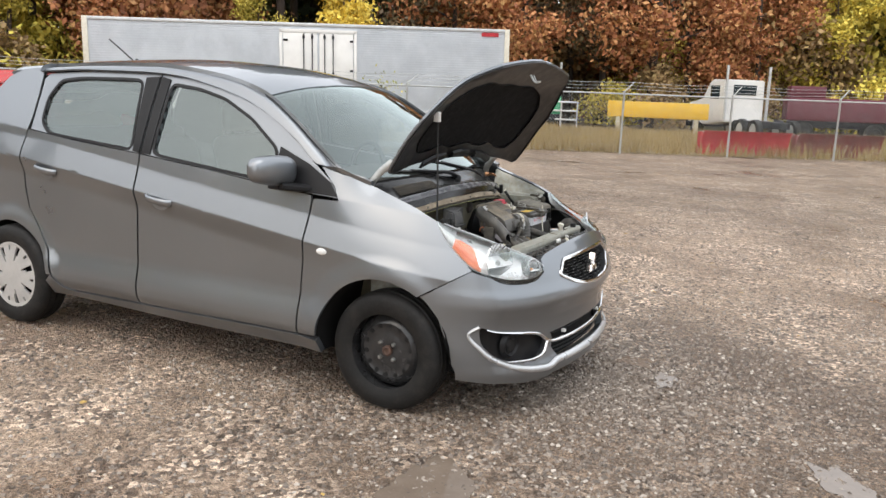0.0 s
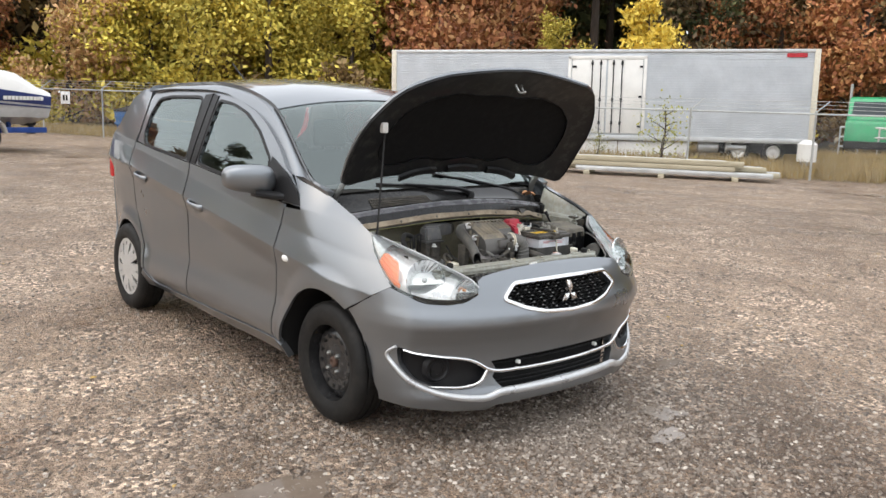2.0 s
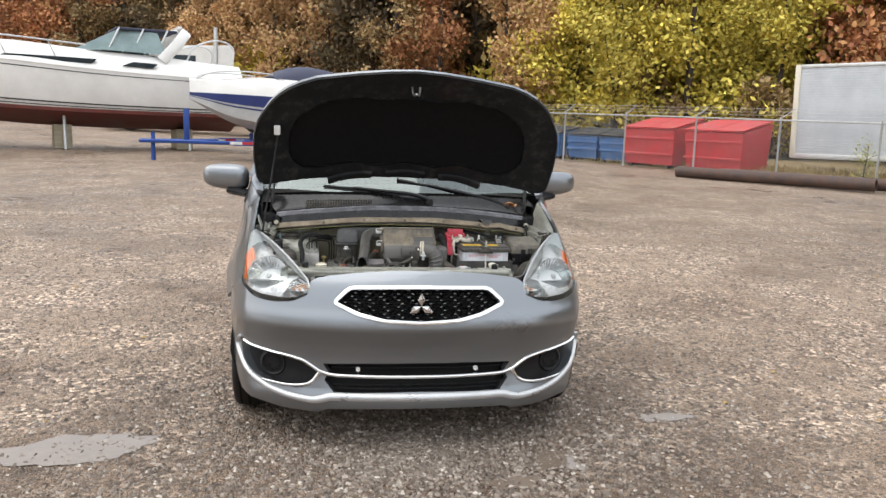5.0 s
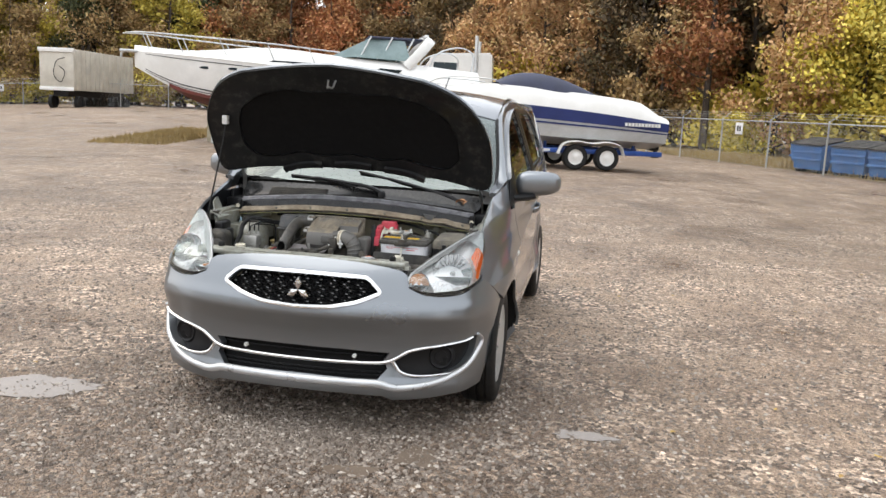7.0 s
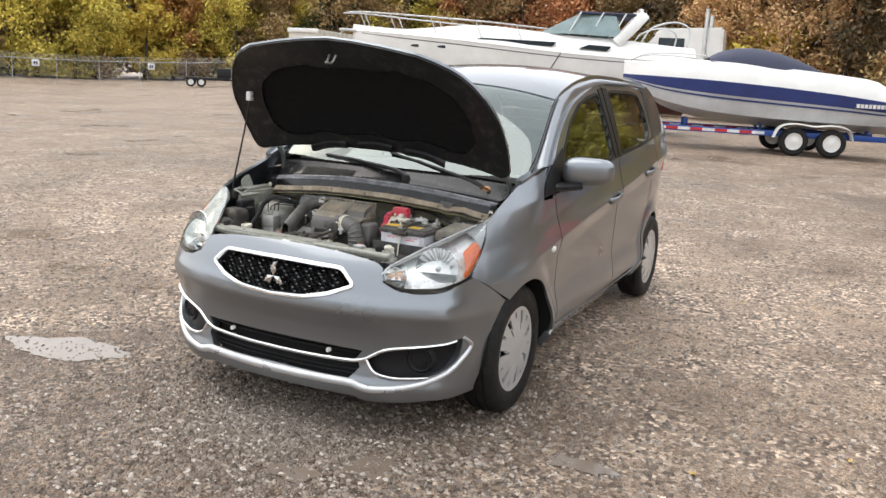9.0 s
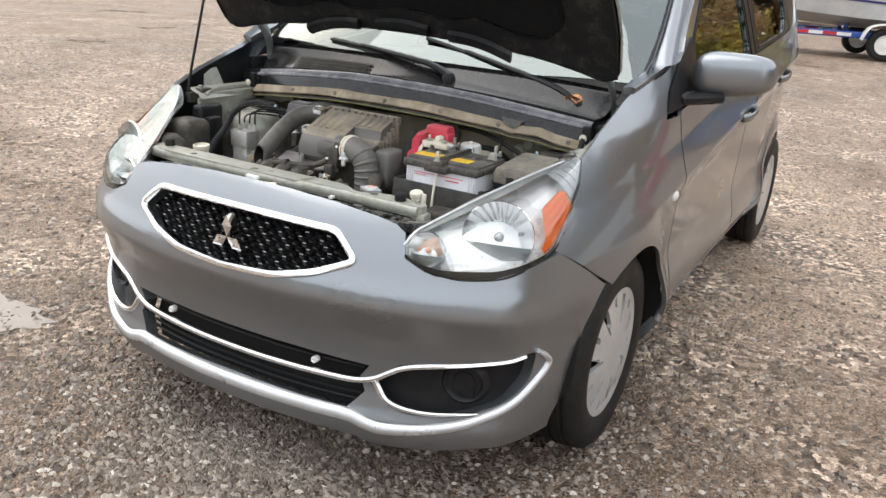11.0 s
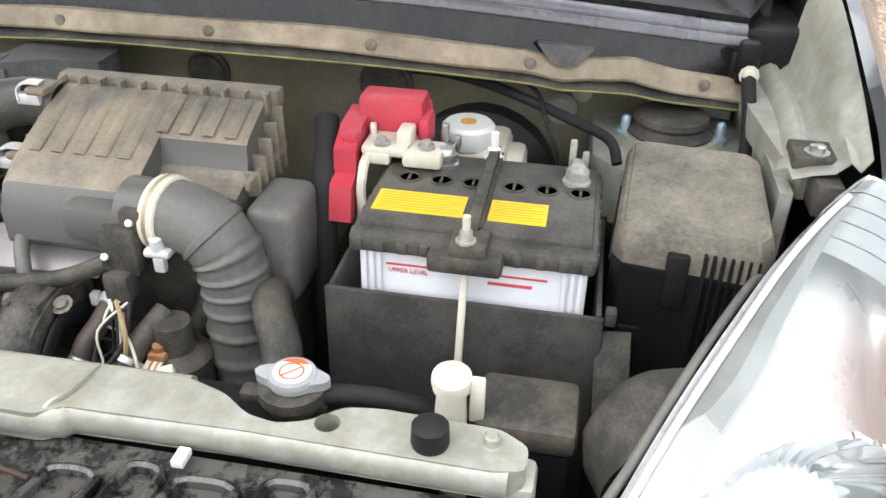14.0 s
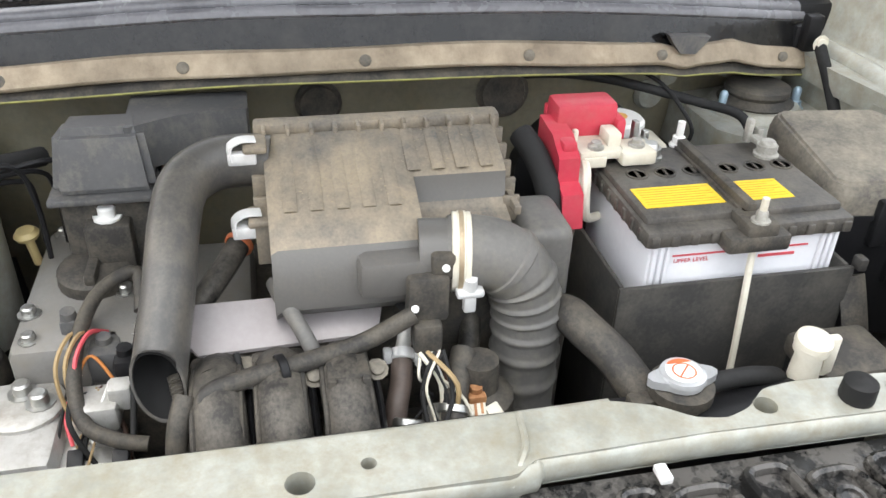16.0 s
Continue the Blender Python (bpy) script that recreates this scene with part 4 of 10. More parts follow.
for s in (-1, 1):
    g = lamp_surface(s)
    hl = lamp_grid("headlamp", s, LENS, car, 0, 1, 0, 1, lambda u, v: 0, 48, 16, "headlamp with a clear lens and orange side reflector")
    hl.visible_shadow = False
    def bowl(u, v):
        return 0.005 + 0.040 * min(1, 5 * v, 5 * (1 - v), 9 * u + 0.05, 7 * (1 - u) + 0.1)
    lamp_grid("lamp_bowl", s, LAMPGREY, hl, 0.0, 1.0, 0.0, 1.0, bowl, 60, 24, "bright silver lamp housing")
    ax = Vector((0.93, s * 0.26, 0.20)).normalized()
    side_v = ax.cross(Vector((0, 0, 1))).normalized() * -s
    up_v = side_v.cross(ax).normalized()
    if up_v.z < 0:
        up_v = -up_v
    for nm, c, R, deep, flutes, lab in (("main_reflector", g(0.475, 0.46, 0.034), 0.083, 0.050, 34, "round chrome reflector with flutes"), ("turn_reflector", g(0.165, 0.50, 0.022), 0.042, 0.030, 0, "small round turn reflector")):
        bm = bmesh.new()
        nr, na_ = 14, 96
        rows = []
        for j in range(nr + 1):
            r = R * (0.12 + 0.88 * j / nr)
            row = []
            for i in range(na_):
                a = 2 * math.pi * i / na_
                d = -deep * (1 - (r / R) ** 2)
                if flutes and r > 0.17 * R:
                    d += 0.0034 * math.cos(flutes * R * math.cos(a) * 11) * (1.0 if math.cos(a) > -0.1 else 0.35)
                row.append(bm.verts.new(c + side_v * r * math.cos(a) + up_v * r * math.sin(a) + ax * d))
            rows.append(row)
        for p, q in zip(rows, rows[1:]):
            bridge(bm, p, q)
        bm.faces.new(rows[0])
        rim = [bm.verts.new(v.co + (v.co - c).normalized() * 0.002 - ax * 0.004) for v in rows[-1]]
        bridge(bm, rows[-1], rim)
        dish = part(nm, bm, LAMPIN, hl, lab, angle=0.9)
        # smooth shell across the lower part of the dish
        bm = bmesh.new()
        rows = []
        for j in range(11):
            h = -0.16 - 0.84 * j / 10
            w_ = math.sqrt(max(0.0, 1 - h * h))
            rows.append([bm.verts.new(c + side_v * R * 0.98 * w_ * k + up_v * R * 0.98 * h + ax * (0.010 - 0.022 * ((w_ * k) ** 2 + h * h) + 0.016 * (1 - j / 10) ** 2)) for k in [(-1 + 2 * i / 20) for i in range(21)]])
        for p, q in zip(rows, rows[1:]):
            for i in range(20):
                bm.faces.new((p[i], p[i + 1], q[i + 1], q[i]))
        part("lower_shell", bm, LAMPSH, dish, "smooth pale shell", angle=1.2)
        bm = bmesh.new()
        if flutes:
            lathe(bm, c - ax * deep, ax, [(0, 0.009), (0.030, 0.009), (0.032, 0.0125), (0.040, 0.0118), (0.045, 0.0075), (0.047, 0.0)], 24)
            part("bulb_cap", bm, LAMPCAP, dish, "grey bulb cap")
        else:
            lathe(bm, c - ax * deep, ax, [(0, 0.006), (0.014, 0.0065), (0.020, 0.005), (0.024, 0.002), (0.024, 0)], 16)
            part("turn_bulb", bm, AMBER, dish, "orange turn bulb")
    bm = bmesh.new()
    rows = [[bm.verts.new(g(0.255 + 0.030 * math.sin(math.pi * v) * k, v, 0.006 + 0.045 * k)) for v in [0.14 + 0.74 * i / 16 for i in range(17)]] for k in (0, 0.5, 1)]
    for p, q in zip(rows, rows[1:]):
        for i in range(16):
            bm.faces.new((p[i], p[i + 1], q[i + 1], q[i]))
    part("divider", bm, LAMPIN, hl, "curved chrome divider", angle=1.2)
    lamp_grid("side_reflector", s, ORANGE, hl, 0.585, 0.80, lambda u: 0.05, lambda u: 0.12 + 0.36 * sstep(0.585, 0.68, u) * sstep(0.86, 0.77, u), lambda u, v: 0.006 + 0.003 * math.sin(60 * v), 24, 12, "orange side reflector")
    lamp_grid("lower_bezel", s, BLACK, hl, 0.010, 0.66, 0.008, lambda u: 0.02 + 0.12 * sstep(0.0, 0.07, u) * (1.0 - sstep(0.20, 0.68, u) * 0.90), lambda u, v: 0.0045 + 0.012 * v, 34, 6, "black lower lamp bezel")
    bm = bmesh.new()
    tube(bm, [g(0.045, 0.30, 0.008), g(0.050, 0.45, 0.008), g(0.052, 0.60, 0.008)], 0.0045, 8, 3)
    part("clear_tube", bm, LAMPRIB, hl, "small clear tube")
    bm = bmesh.new()
    tube(bm, [g(0.004 + 0.70 * i / 16, 0.0) - Vector((0.003, 0, 0.001)) for i in range(17)], 0.0032, 6, 2)
    part("seal", bm, DARK, hl, "black gap seal under the lens")
    for k in range(5):
        lamp_grid("corner_rib", s, LAMPRIB, hl, 0.806 + 0.037 * k, 0.840 + 0.037 * k, 0.06, 0.93, lambda u, v: 0.005 + 0.008 * (v < 0.1 or v > 0.9), 3, 12)
    lamp_grid("lens_flange", s, LAMPFL, hl, 0.03, 0.90, 0.885, 0.975, lambda u, v: 0.0035, 40, 3, "frosted grey flange of the lens")
    bm = bmesh.new()
    T = [0.93 * i / 28 for i in range(29)]
    ribbon(bm, [g(t, 0.985) for t in T], 0.007, 0.003, [Vector((0.4, s * 0.25, 0.88))] * 29)
    part("lamp_edge", bm, LAMPRIB, hl, "clear grey lens flange")

# ---- hood, propped open ----
HINGE, TIP = Vector((-0.135, 0, 0.965)), Vector((0.362, -0.045, 1.555))
HL = (TIP - HINGE).length
hood_m = Matrix.Translation(HINGE) @ Matrix.Rotation(-math.atan2(TIP.z - HINGE.z, TIP.x - HINGE.x), 4, "Y") @ Matrix.Rotation(radians(-1.2), 4, "X")
hw = curve([0, 0.10, 0.25, 0.40, 0.52, 0.62, 0.70, 0.745, HL], [0.665, 0.685, 0.700, 0.690, 0.645, 0.575, 0.480, 0.36, 0.10])
hcrown = curve([0, 0.15, 0.35, 0.55, 0.68, HL], [0.0, 0.030, 0.050, 0.045, 0.025, 0.0])


def hood_s(u, v):
    w = hw(u)
    z = hcrown(u) - 0.055 * (abs(v) / 0.70) ** 2.6 - 0.035 * sstep(0.60, HL, u) * (abs(v) / 0.7)
    return hood_m @ Vector((u, v, z))


hout = [(0.128, 0.0), (0.126, 0.18), (0.122, 0.34), (0.118, 0.47), (0.108, 0.575), (0.100, 0.630), (0.100, 0.655), (0.114, 0.680)] + [(u, hw(u)) for u in (0.14, 0.16, 0.25, 0.33, 0.40, 0.46, 0.52, 0.57, 0.62, 0.66, 0.70, 0.73)] + [(HL - 0.018, 0.25), (HL - 0.004, 0.12)]
hpoly = hout + [(HL, 0.0)] + [(u, -v) for u, v in hout[:0:-1]]
hood = panel("hood", hpoly, lambda a, b: tuple(hood_s(a, b)), PAINT, car, 0.05, depth=0.010, label="grey hood propped open")


def under(d):
    def q(u, v):
        e = 0.004
        n = (hood_s(u + e, v) - hood_s(u - e, v)).cross(hood_s(u, v + e) - hood_s(u, v - e)).normalized()
        return tuple(hood_s(u, v) - n * d)
    return q


inn = [(0.003 + u * 0.994, v * 0.994) for u, v in hpoly]
padf = [(0.185, -0.36), (0.18, -0.48), (0.25, -0.545), (0.38, -0.54), (0.48, -0.50), (0.555, -0.40), (0.60, -0.24), (0.585, -0.12), (0.595, 0.0), (0.585, 0.12), (0.60, 0.24), (0.555, 0.40), (0.48, 0.50), (0.38, 0.54), (0.25, 0.545), (0.18, 0.48), (0.185, 0.36), (0.215, 0.26), (0.19, 0.16), (0.215, 0.0), (0.19, -0.16), (0.215, -0.26)]
inner = panel("inner_panel", inn, under(0.0125), HOODIN, hood, 0.05, [rounded(padf, 0.03, 3)], depth=-0.006, label="dark painted inner hood frame", flip=True)
panel("insulation_pad", rounded(padf, 0.03, 3), under(0.007), PAD, hood, 0.05, depth=0.004, label="black felt hood pad", flip=True)
bm = bmesh.new()
for a, b in ((-0.36, -0.16), (-0.09, 0.09), (0.16, 0.36)):
    P = [Vector(under(0.016)(0.152 - 0.055 * ((a + (b - a) * i / 8) / 0.4) ** 2 + 0.008 * math.sin(math.pi * i / 8), a + (b - a) * i / 8)) for i in range(9)]
    nn = [(-(hood_m.to_3x3() @ Vector((0, 0, 1))))] * 9
    ribbon(bm, P, 0.040, 0.016, nn)
part("stiffener", bm, HOODIN, hood, "raised ribs along the rear edge")
bm = bmesh.new()
lp = [under(0.035)(HL - 0.075, -0.018), under(0.075)(HL - 0.075, -0.014), under(0.085)(HL - 0.055, 0.0), under(0.075)(HL - 0.075, 0.014), under(0.035)(HL - 0.075, 0.018)]
tube(bm, lp, 0.005, 8, 5)
part("striker", bm, STEEL, hood, "steel hood striker loop")
# the prop rod and the two hinges
bm = bmesh.new()
tube(bm, [(0.182, -0.655, 0.80), (0.176, -0.640, 0.90), (0.150, -0.605, 1.12), (0.135, -0.585, 1.262), (0.125, -0.57, 1.285)], 0.0042, 8, 4)
part("prop_rod", bm, RUBBER, car, "thin black hood prop rod")
bm = bmesh.new()
box(bm, 0.120, 0.146, -0.602, -0.574, 1.262, 1.305, 0.005)
part("prop_clip", bm, WHITEP, hood, "white prop rod clip")
for s in (-1, 1):
    bm = bmesh.new()
    tube(bm, [(-0.185, s * 0.632, 0.87), (-0.180, s * 0.625, 0.95), (-0.140, s * 0.612, 1.02), (-0.072, s * 0.605, 1.078)], (0.006, 0.018), 8, 5, up=(0, 1, 0))
    part("hood_hinge", bm, STEEL, car, "bare steel hood hinge arm")

# ---- engine bay: body parts ----


def plate(bm, poly, z0, z1, holes=(), bevel=0.0):
    """An upright prism over a plan outline."""
    loops = [[Vector((x, y, 0)) for x, y in poly]] + [[Vector((x, y, 0)) for x, y in h] for h in holes]
    tris = mathutils_tess(loops)
    up = [bm.verts.new((v.x, v.y, z1)) for l in loops for v in l]
    dn = [bm.verts.new((v.x, v.y, z0)) for l in loops for v in l]
    for a, b, c in tris:
        bm.faces.new((up[a], up[b], up[c]))
        bm.faces.new((dn[c], dn[b], dn[a]))
    k = 0
    for l in loops:
        n = len(l)
        for i in range(n):
            a, b = k + i, k + (i + 1) % n
            bm.faces.new((up[a], up[b], dn[b], dn[a]))
        k += n
    bmesh.ops.remove_doubles(bm, verts=bm.verts, dist=1e-6)


def disc(cx, cy, r, n=14):
    return [(cx + r * math.cos(2 * math.pi * i / n), cy + r * math.sin(2 * math.pi * i / n)) for i in range(n)]


def bolt(name, p, axis, r, h, material, parent, label=""):
    bm = bmesh.new()
    lathe(bm, p, axis, [(0, r * 1.6), (h * 0.18, r * 1.6), (h * 0.2, r), (h * 0.85, r), (h, r * 0.75)], 10)
    return part(name, bm, material, parent, label)


bm = bmesh.new()
cm = [(0.425, -0.56), (0.425, -0.30), (0.430, -0.05), (0.428, 0.14), (0.440, 0.175), (0.458, 0.200), (0.463, 0.225), (0.455, 0.248), (0.436, 0.270), (0.432, 0.30), (0.436, 0.39), (0.450, 0.412), (0.474, 0.412), (0.478, 0.39), (0.475, 0.20), (0.478, 0.06), (0.490, 0.045), (0.490, -0.20), (0.484, -0.40), (0.464, -0.56)]
plate(bm, rounded(cm, 0.006, 2), 0.700, 0.728, [disc(0.455, 0.262, 0.010), disc(0.460, -0.060, 0.006), disc(0.470, -0.11, 0.011), disc(0.46, -0.34, 0.010)])
tube(bm, [(0.470, -0.54, 0.714), (0.484, -0.2, 0.714), (0.484, 0.04, 0.714), (0.474, 0.07, 0.714), (0.472, 0.2, 0.714), (0.474, 0.40, 0.714)], (0.0138, 0.0085), 12, 4, up=(0, 0, 1))
tube(bm, [(0.428, -0.54, 0.715), (0.430, -0.05, 0.715), (0.428, 0.14, 0.715)], 0.012, 10, 3)
box(bm, 0.440, 0.476, 0.385, 0.420, 0.48, 0.71, 0.006)
box(bm, 0.440, 0.470, -0.56, -0.52, 0.48, 0.71, 0.006)
cross = part("radiator_support", bm, PAINT_BAY, car, "grey green painted cross member, dirty and damp")
bm = bmesh.new()
tube(bm, [(0.430, 0.062, 0.7285), (0.462, 0.058, 0.7295), (0.478, 0.050, 0.728), (0.490, 0.04, 0.716)], 0.003, 6, 4)
part("seam", bm, PAINT_BAY, cross)
bm = bmesh.new()
lathe(bm, (0.460, 0.341, 0.727), (0, 0, 1), [(0, 0.0135), (0.004, 0.0145), (0.018, 0.0138), (0.021, 0.010), (0.022, 0.0)], 18)
part("rubber_stop", bm, RUBBER, cross, "black rubber hood stop")
bm = bmesh.new()
lathe(bm, (0.435, -0.46, 0.727), (0, 0, 1), [(0, 0.0135), (0.004, 0.0145), (0.018, 0.0138), (0.021, 0.010), (0.022, 0.0)], 18)
part("rubber_stop", bm, RUBBER, cross, "black rubber hood stop")
bolt("bolt", (0.452, 0.385, 0.727), (0, 0, 1), 0.006, 0.010, PAINT_BAY, cross)
for y, x in ((0.16, 0.486), (-0.33, 0.43)):
    bm = bmesh.new()
    box(bm, x - 0.003, x + 0.0135, y - 0.005, y + 0.005, 0.704, 0.711, 0.0015)
    part("clip", bm, WHITEP, cross, "white plastic clip")

WETBLACK = mat("dusty_plastic_with_wet_patches", (0.080, 0.075, 0.069), (0.012, 0.012, 0.012), 0.36, 0, 30, 210, 0.3, 0, 0.045, rough2=0.10)
# black shield between the cross member and the bumper, with stamped recesses
bm = bmesh.new()


def shield(u, v):
    """u across the car, v from the cross member to the bumper lip."""
    x0 = 0.480
    x1 = bump_x(0.735) - bump_d(abs(sy(u)) if abs(u) < 0.78 else 1) - 0.005
    z = 0.698 + 0.014 * v * (1 - 1.6 * u * u) - 0.006 * math.sin(math.pi * min(v / 0.8, 1))
    return (x0 + (x1 - x0) * v, u, z)


sh = panel("front_shield", [(-0.42, 0), (0.40, 0), (0.435, 0.7), (0.42, 0.99), (0.2, 1.0), (0, 1.0), (-0.2, 1.0), (-0.42, 0.99)], shield, WETBLACK, car, 0.04, depth=0.02, flip=True, label="wet dusty black shield with stamped recesses")
for y, wv, v0, v1 in ((-0.36, 0.020, 0.2, 0.75), (-0.29, 0.017, 0.15, 0.6), (-0.23, 0.022, 0.2, 0.8), (0.085, 0.020, 0.25, 0.8), (0.135, 0.015, 0.15, 0.55), (0.185, 0.024, 0.2, 0.85), (0.245, 0.018, 0.12, 0.6), (0.295, 0.021, 0.25, 0.82), (0.35, 0.018, 0.2, 0.66)):
    # each recess has a rolled rim, open towards the bumper, and a sunk floor
    bm = bmesh.new()
    loop = [(-1, v1), (-1, v0 + 0.12), (-0.75, v0 + 0.02), (0, v0), (0.75, v0 + 0.02), (1, v0 + 0.12), (1, v1)]
    tube(bm, [Vector(shield(y + a * wv, b)) + Vector((0, 0, 0.002)) for a, b in loop], (0.0062, 0.0048), 8, 4, up=(0, 0, 1))
    part("stamped_rim", bm, WETBLACK, sh)
    if wv < 0.021:
        continue
    bm = bmesh.new()
    lathe(bm, Vector(shield(y, (v0 + v1) / 2)) - Vector((0, 0, 0.001)), (0.15, 0, 1), [(0, wv * 0.62), (0.003, wv * 0.60), (0.0035, wv * 0.42), (0.001, wv * 0.38), (0.001, 0)], 18)
    part("stamped_boss", bm, WETBLACK, sh)
bolt("shield_bolt", Vector(shield(0.185, 0.52)) + Vector((0, 0, 0.001)), (0, 0, 1), 0.007, 0.008, RUST, sh, "rusty bolt")
# hood latch
lat = thing("hood_latch")
tagged(lat, "greasy steel hood latch with white lever on the cross member", "latch")
bm = bmesh.new()
box(bm, 0.518, 0.545, -0.075, 0.020, 0.675, 0.712, 0.006)
box(bm, 0.524, 0.560, -0.050, 0.000, 0.69, 0.722, 0.008)
part("latch_body", bm, BLACK_DUSTY, lat)
bm = bmesh.new()
box(bm, 0.520, 0.534, -0.085, -0.045, 0.712, 0.729, 0.004)
part("switch", bm, WHITEP, lat, "white plastic switch")
bm = bmesh.new()
tube(bm, [(0.535, 0.02, 0.722), (0.555, -0.02, 0.722), (0.575, -0.07, 0.728)], (0.004, 0.008), 8, 4, up=(0, 0, 1))
part("lever", bm, CREAM, lat, "cream release lever")
bm = bmesh.new()
tube(bm, [(0.52, -0.01, 0.72), (0.53, 0.03, 0.715), (0.53, 0.06, 0.705)], 0.0022, 8, 4)
part("cable_end", bm, RUST, lat, "red cable sleeve")

# inner wings, strut towers, bulkhead
for s in (-1, 1):
    bm = bmesh.new()
    wing = [(-0.16, s * 0.60), (-0.16, s * 0.695), (-0.02, s * 0.695), (0.09, s * 0.680), (0.145, s * 0.660), (0.150, s * 0.630), (0.12, s * 0.615), (0.0, s * 0.60)]
    loops = wing if s > 0 else wing[::-1]
    plate(bm, loops, 0.80, 0.830)
    tube(bm, [(-0.14, s * 0.632, 0.833), (0.0, s * 0.636, 0.834), (0.10, s * 0.630, 0.830), (0.14, s * 0.618, 0.818)], (0.014, 0.010), 8, 4)
    box(bm, -0.16, 0.17, s * 0.615 - 0.006, s * 0.615 + 0.006, 0.45, 0.815)
    box(bm, 0.17, 0.42, s * 0.615 - 0.006, s * 0.615 + 0.006, 0.45, 0.66)
    plate(bm, [(-0.13, s * 0.435), (-0.13, s * 0.61), (0.05, s * 0.61), (0.065, s * 0.56), (0.055, s * 0.47), (0.02, s * 0.44)], 0.70, 0.768)
    iw = part("inner_wing", bm, PAINT_BAY, car, "grey green painted inner wing")
    bm = bmesh.new()
    box(bm, 0.105, 0.150, s * 0.640 - 0.020, s * 0.640 + 0.020, 0.826, 0.843, 0.003)
    box(bm, 0.13, 0.185, s * 0.648 - 0.012, s * 0.648 + 0.012, 0.80, 0.832, 0.003)
    part("bracket", bm, BLACK_DUSTY, iw, "black lamp bracket")
    bolt("bolt", (0.136, s * 0.641, 0.843), (0, 0, 1), 0.0075, 0.008, STEEL, iw, "zinc bolt with washer")
    bm = bmesh.new()
    lathe(bm, (-0.042, s * 0.525, 0.766), (0, 0, 1), [(0, 0.066), (0.006, 0.062), (0.012, 0.056), (0.0125, 0.05)], 28)
    part("strut_plate", bm, PAINT_BAY, iw)
    bm = bmesh.new()
    lathe(bm, (-0.042, s * 0.525, 0.776), (0, 0, 1), [(0, 0.048), (0.005, 0.050), (0.010, 0.044), (0.013, 0.040), (0.018, 0.043), (0.024, 0.042), (0.026, 0.034), (0.024, 0.0)], 28)
    part("strut_cap", bm, BLACK_DUSTY, iw, "dusty black rubber strut cap")
    for y in (0.474, 0.581):
        bm = bmesh.new()
        p = Vector((-0.035, s * y, 0.766))
        lathe(bm, p, (0, 0, 1), [(0, 0.013), (0.003, 0.013), (0.0035, 0.009), (0.012, 0.009), (0.013, 0.0055), (0.028, 0.0055), (0.031, 0.003)], 10)
        part("stud", bm, BLUEZ, iw, "blue tinted stud and nut")
    # flat black disc drawn for the shade of a hole
    bm = bmesh.new()
    lathe(bm, (-0.06, s * 0.66, 0.831), (0, 0, 1), [(0, 0.007), (0.002, 0.007), (0.0025, 0.0)], 12)
    part("hole", bm, DARK, iw)
    # painted gusset between the tower and the cowl
    bm = bmesh.new()
    gp = [(0.442, 0.806), (0.442, 0.824), (0.500, 0.826), (0.600, 0.826), (0.600, 0.775), (0.560, 0.780), (0.515, 0.790), (0.480, 0.802)]
    fr = [bm.verts.new((-0.085 - 0.10 * (y - 0.44), s * y, z)) for y, z in gp]
    bk = [bm.verts.new((-0.093 - 0.10 * (y - 0.44), s * y, z)) for y, z in gp]
    bm.faces.new(fr)
    bm.faces.new(bk[::-1])
    bridge(bm, fr, bk)
    part("gusset", bm, PAINT_BAY, iw, "grey painted gusset under the cowl")
    # black plenum corner under the hinge
    bm = bmesh.new()
    box(bm, -0.30, -0.115, s * 0.645 - 0.055, s * 0.645 + 0.042, 0.78, 0.885, 0.01)
    box(bm, -0.28, -0.135, s * 0.676 - 0.010, s * 0.676 + 0.010, 0.86, 0.925, 0.006)
    box(bm, -0.075, -0.055, s * 0.600 - 0.012, s * 0.600 + 0.012, 0.835, 0.885, 0.006)
    box(bm, -0.17, -0.070, s * 0.592 - 0.010, s * 0.592 + 0.010, 0.800, 0.868, 0.006)
    part("plenum_corner", bm, BLACK, car, "black plastic plenum corner")
    bolt("bolt", (-0.040, s * 0.600, 0.853), (1, 0, 0), 0.007, 0.006, CREAM, iw)
    # painted apron rising from the wing to the fender's edge
    bm = bmesh.new()
    rows = []
    for i in range(13):
        x = -0.135 + 0.305 * i / 12
        zf = float(np.interp(x, (-0.27, -0.2, -0.1, 0.0, 0.1, 0.2), (1.018, 0.996, 0.960, 0.927, 0.892, 0.848)))
        yf = float(np.interp(x, (-0.27, -0.2, -0.1, 0.0, 0.2), (0.716, 0.699, 0.678, 0.681, 0.681)))
        bend = 0.004 * sstep(-0.02, 0.03, x)
        rows.append([bm.verts.new((x, s * y, z)) for y, z in (((0.617, 0.829), (0.634, 0.8345), (0.648 + bend, 0.838), (0.656 + bend, 0.846), (0.663, 0.835 + 0.55 * (zf - 0.835)), (yf - 0.008, zf - 0.020), (yf - 0.001, zf - 0.006)) if s > 0 else ((0.600, 0.815), (0.617, 0.829), (0.634, 0.8345), (0.646, 0.838), (0.654, 0.846), (0.660, 0.844), (0.661, 0.835)))])
    for a, b in zip(rows, rows[1:]):
        for j in range(6):
            bm.faces.new((a[j], a[j + 1], b[j + 1], b[j]))
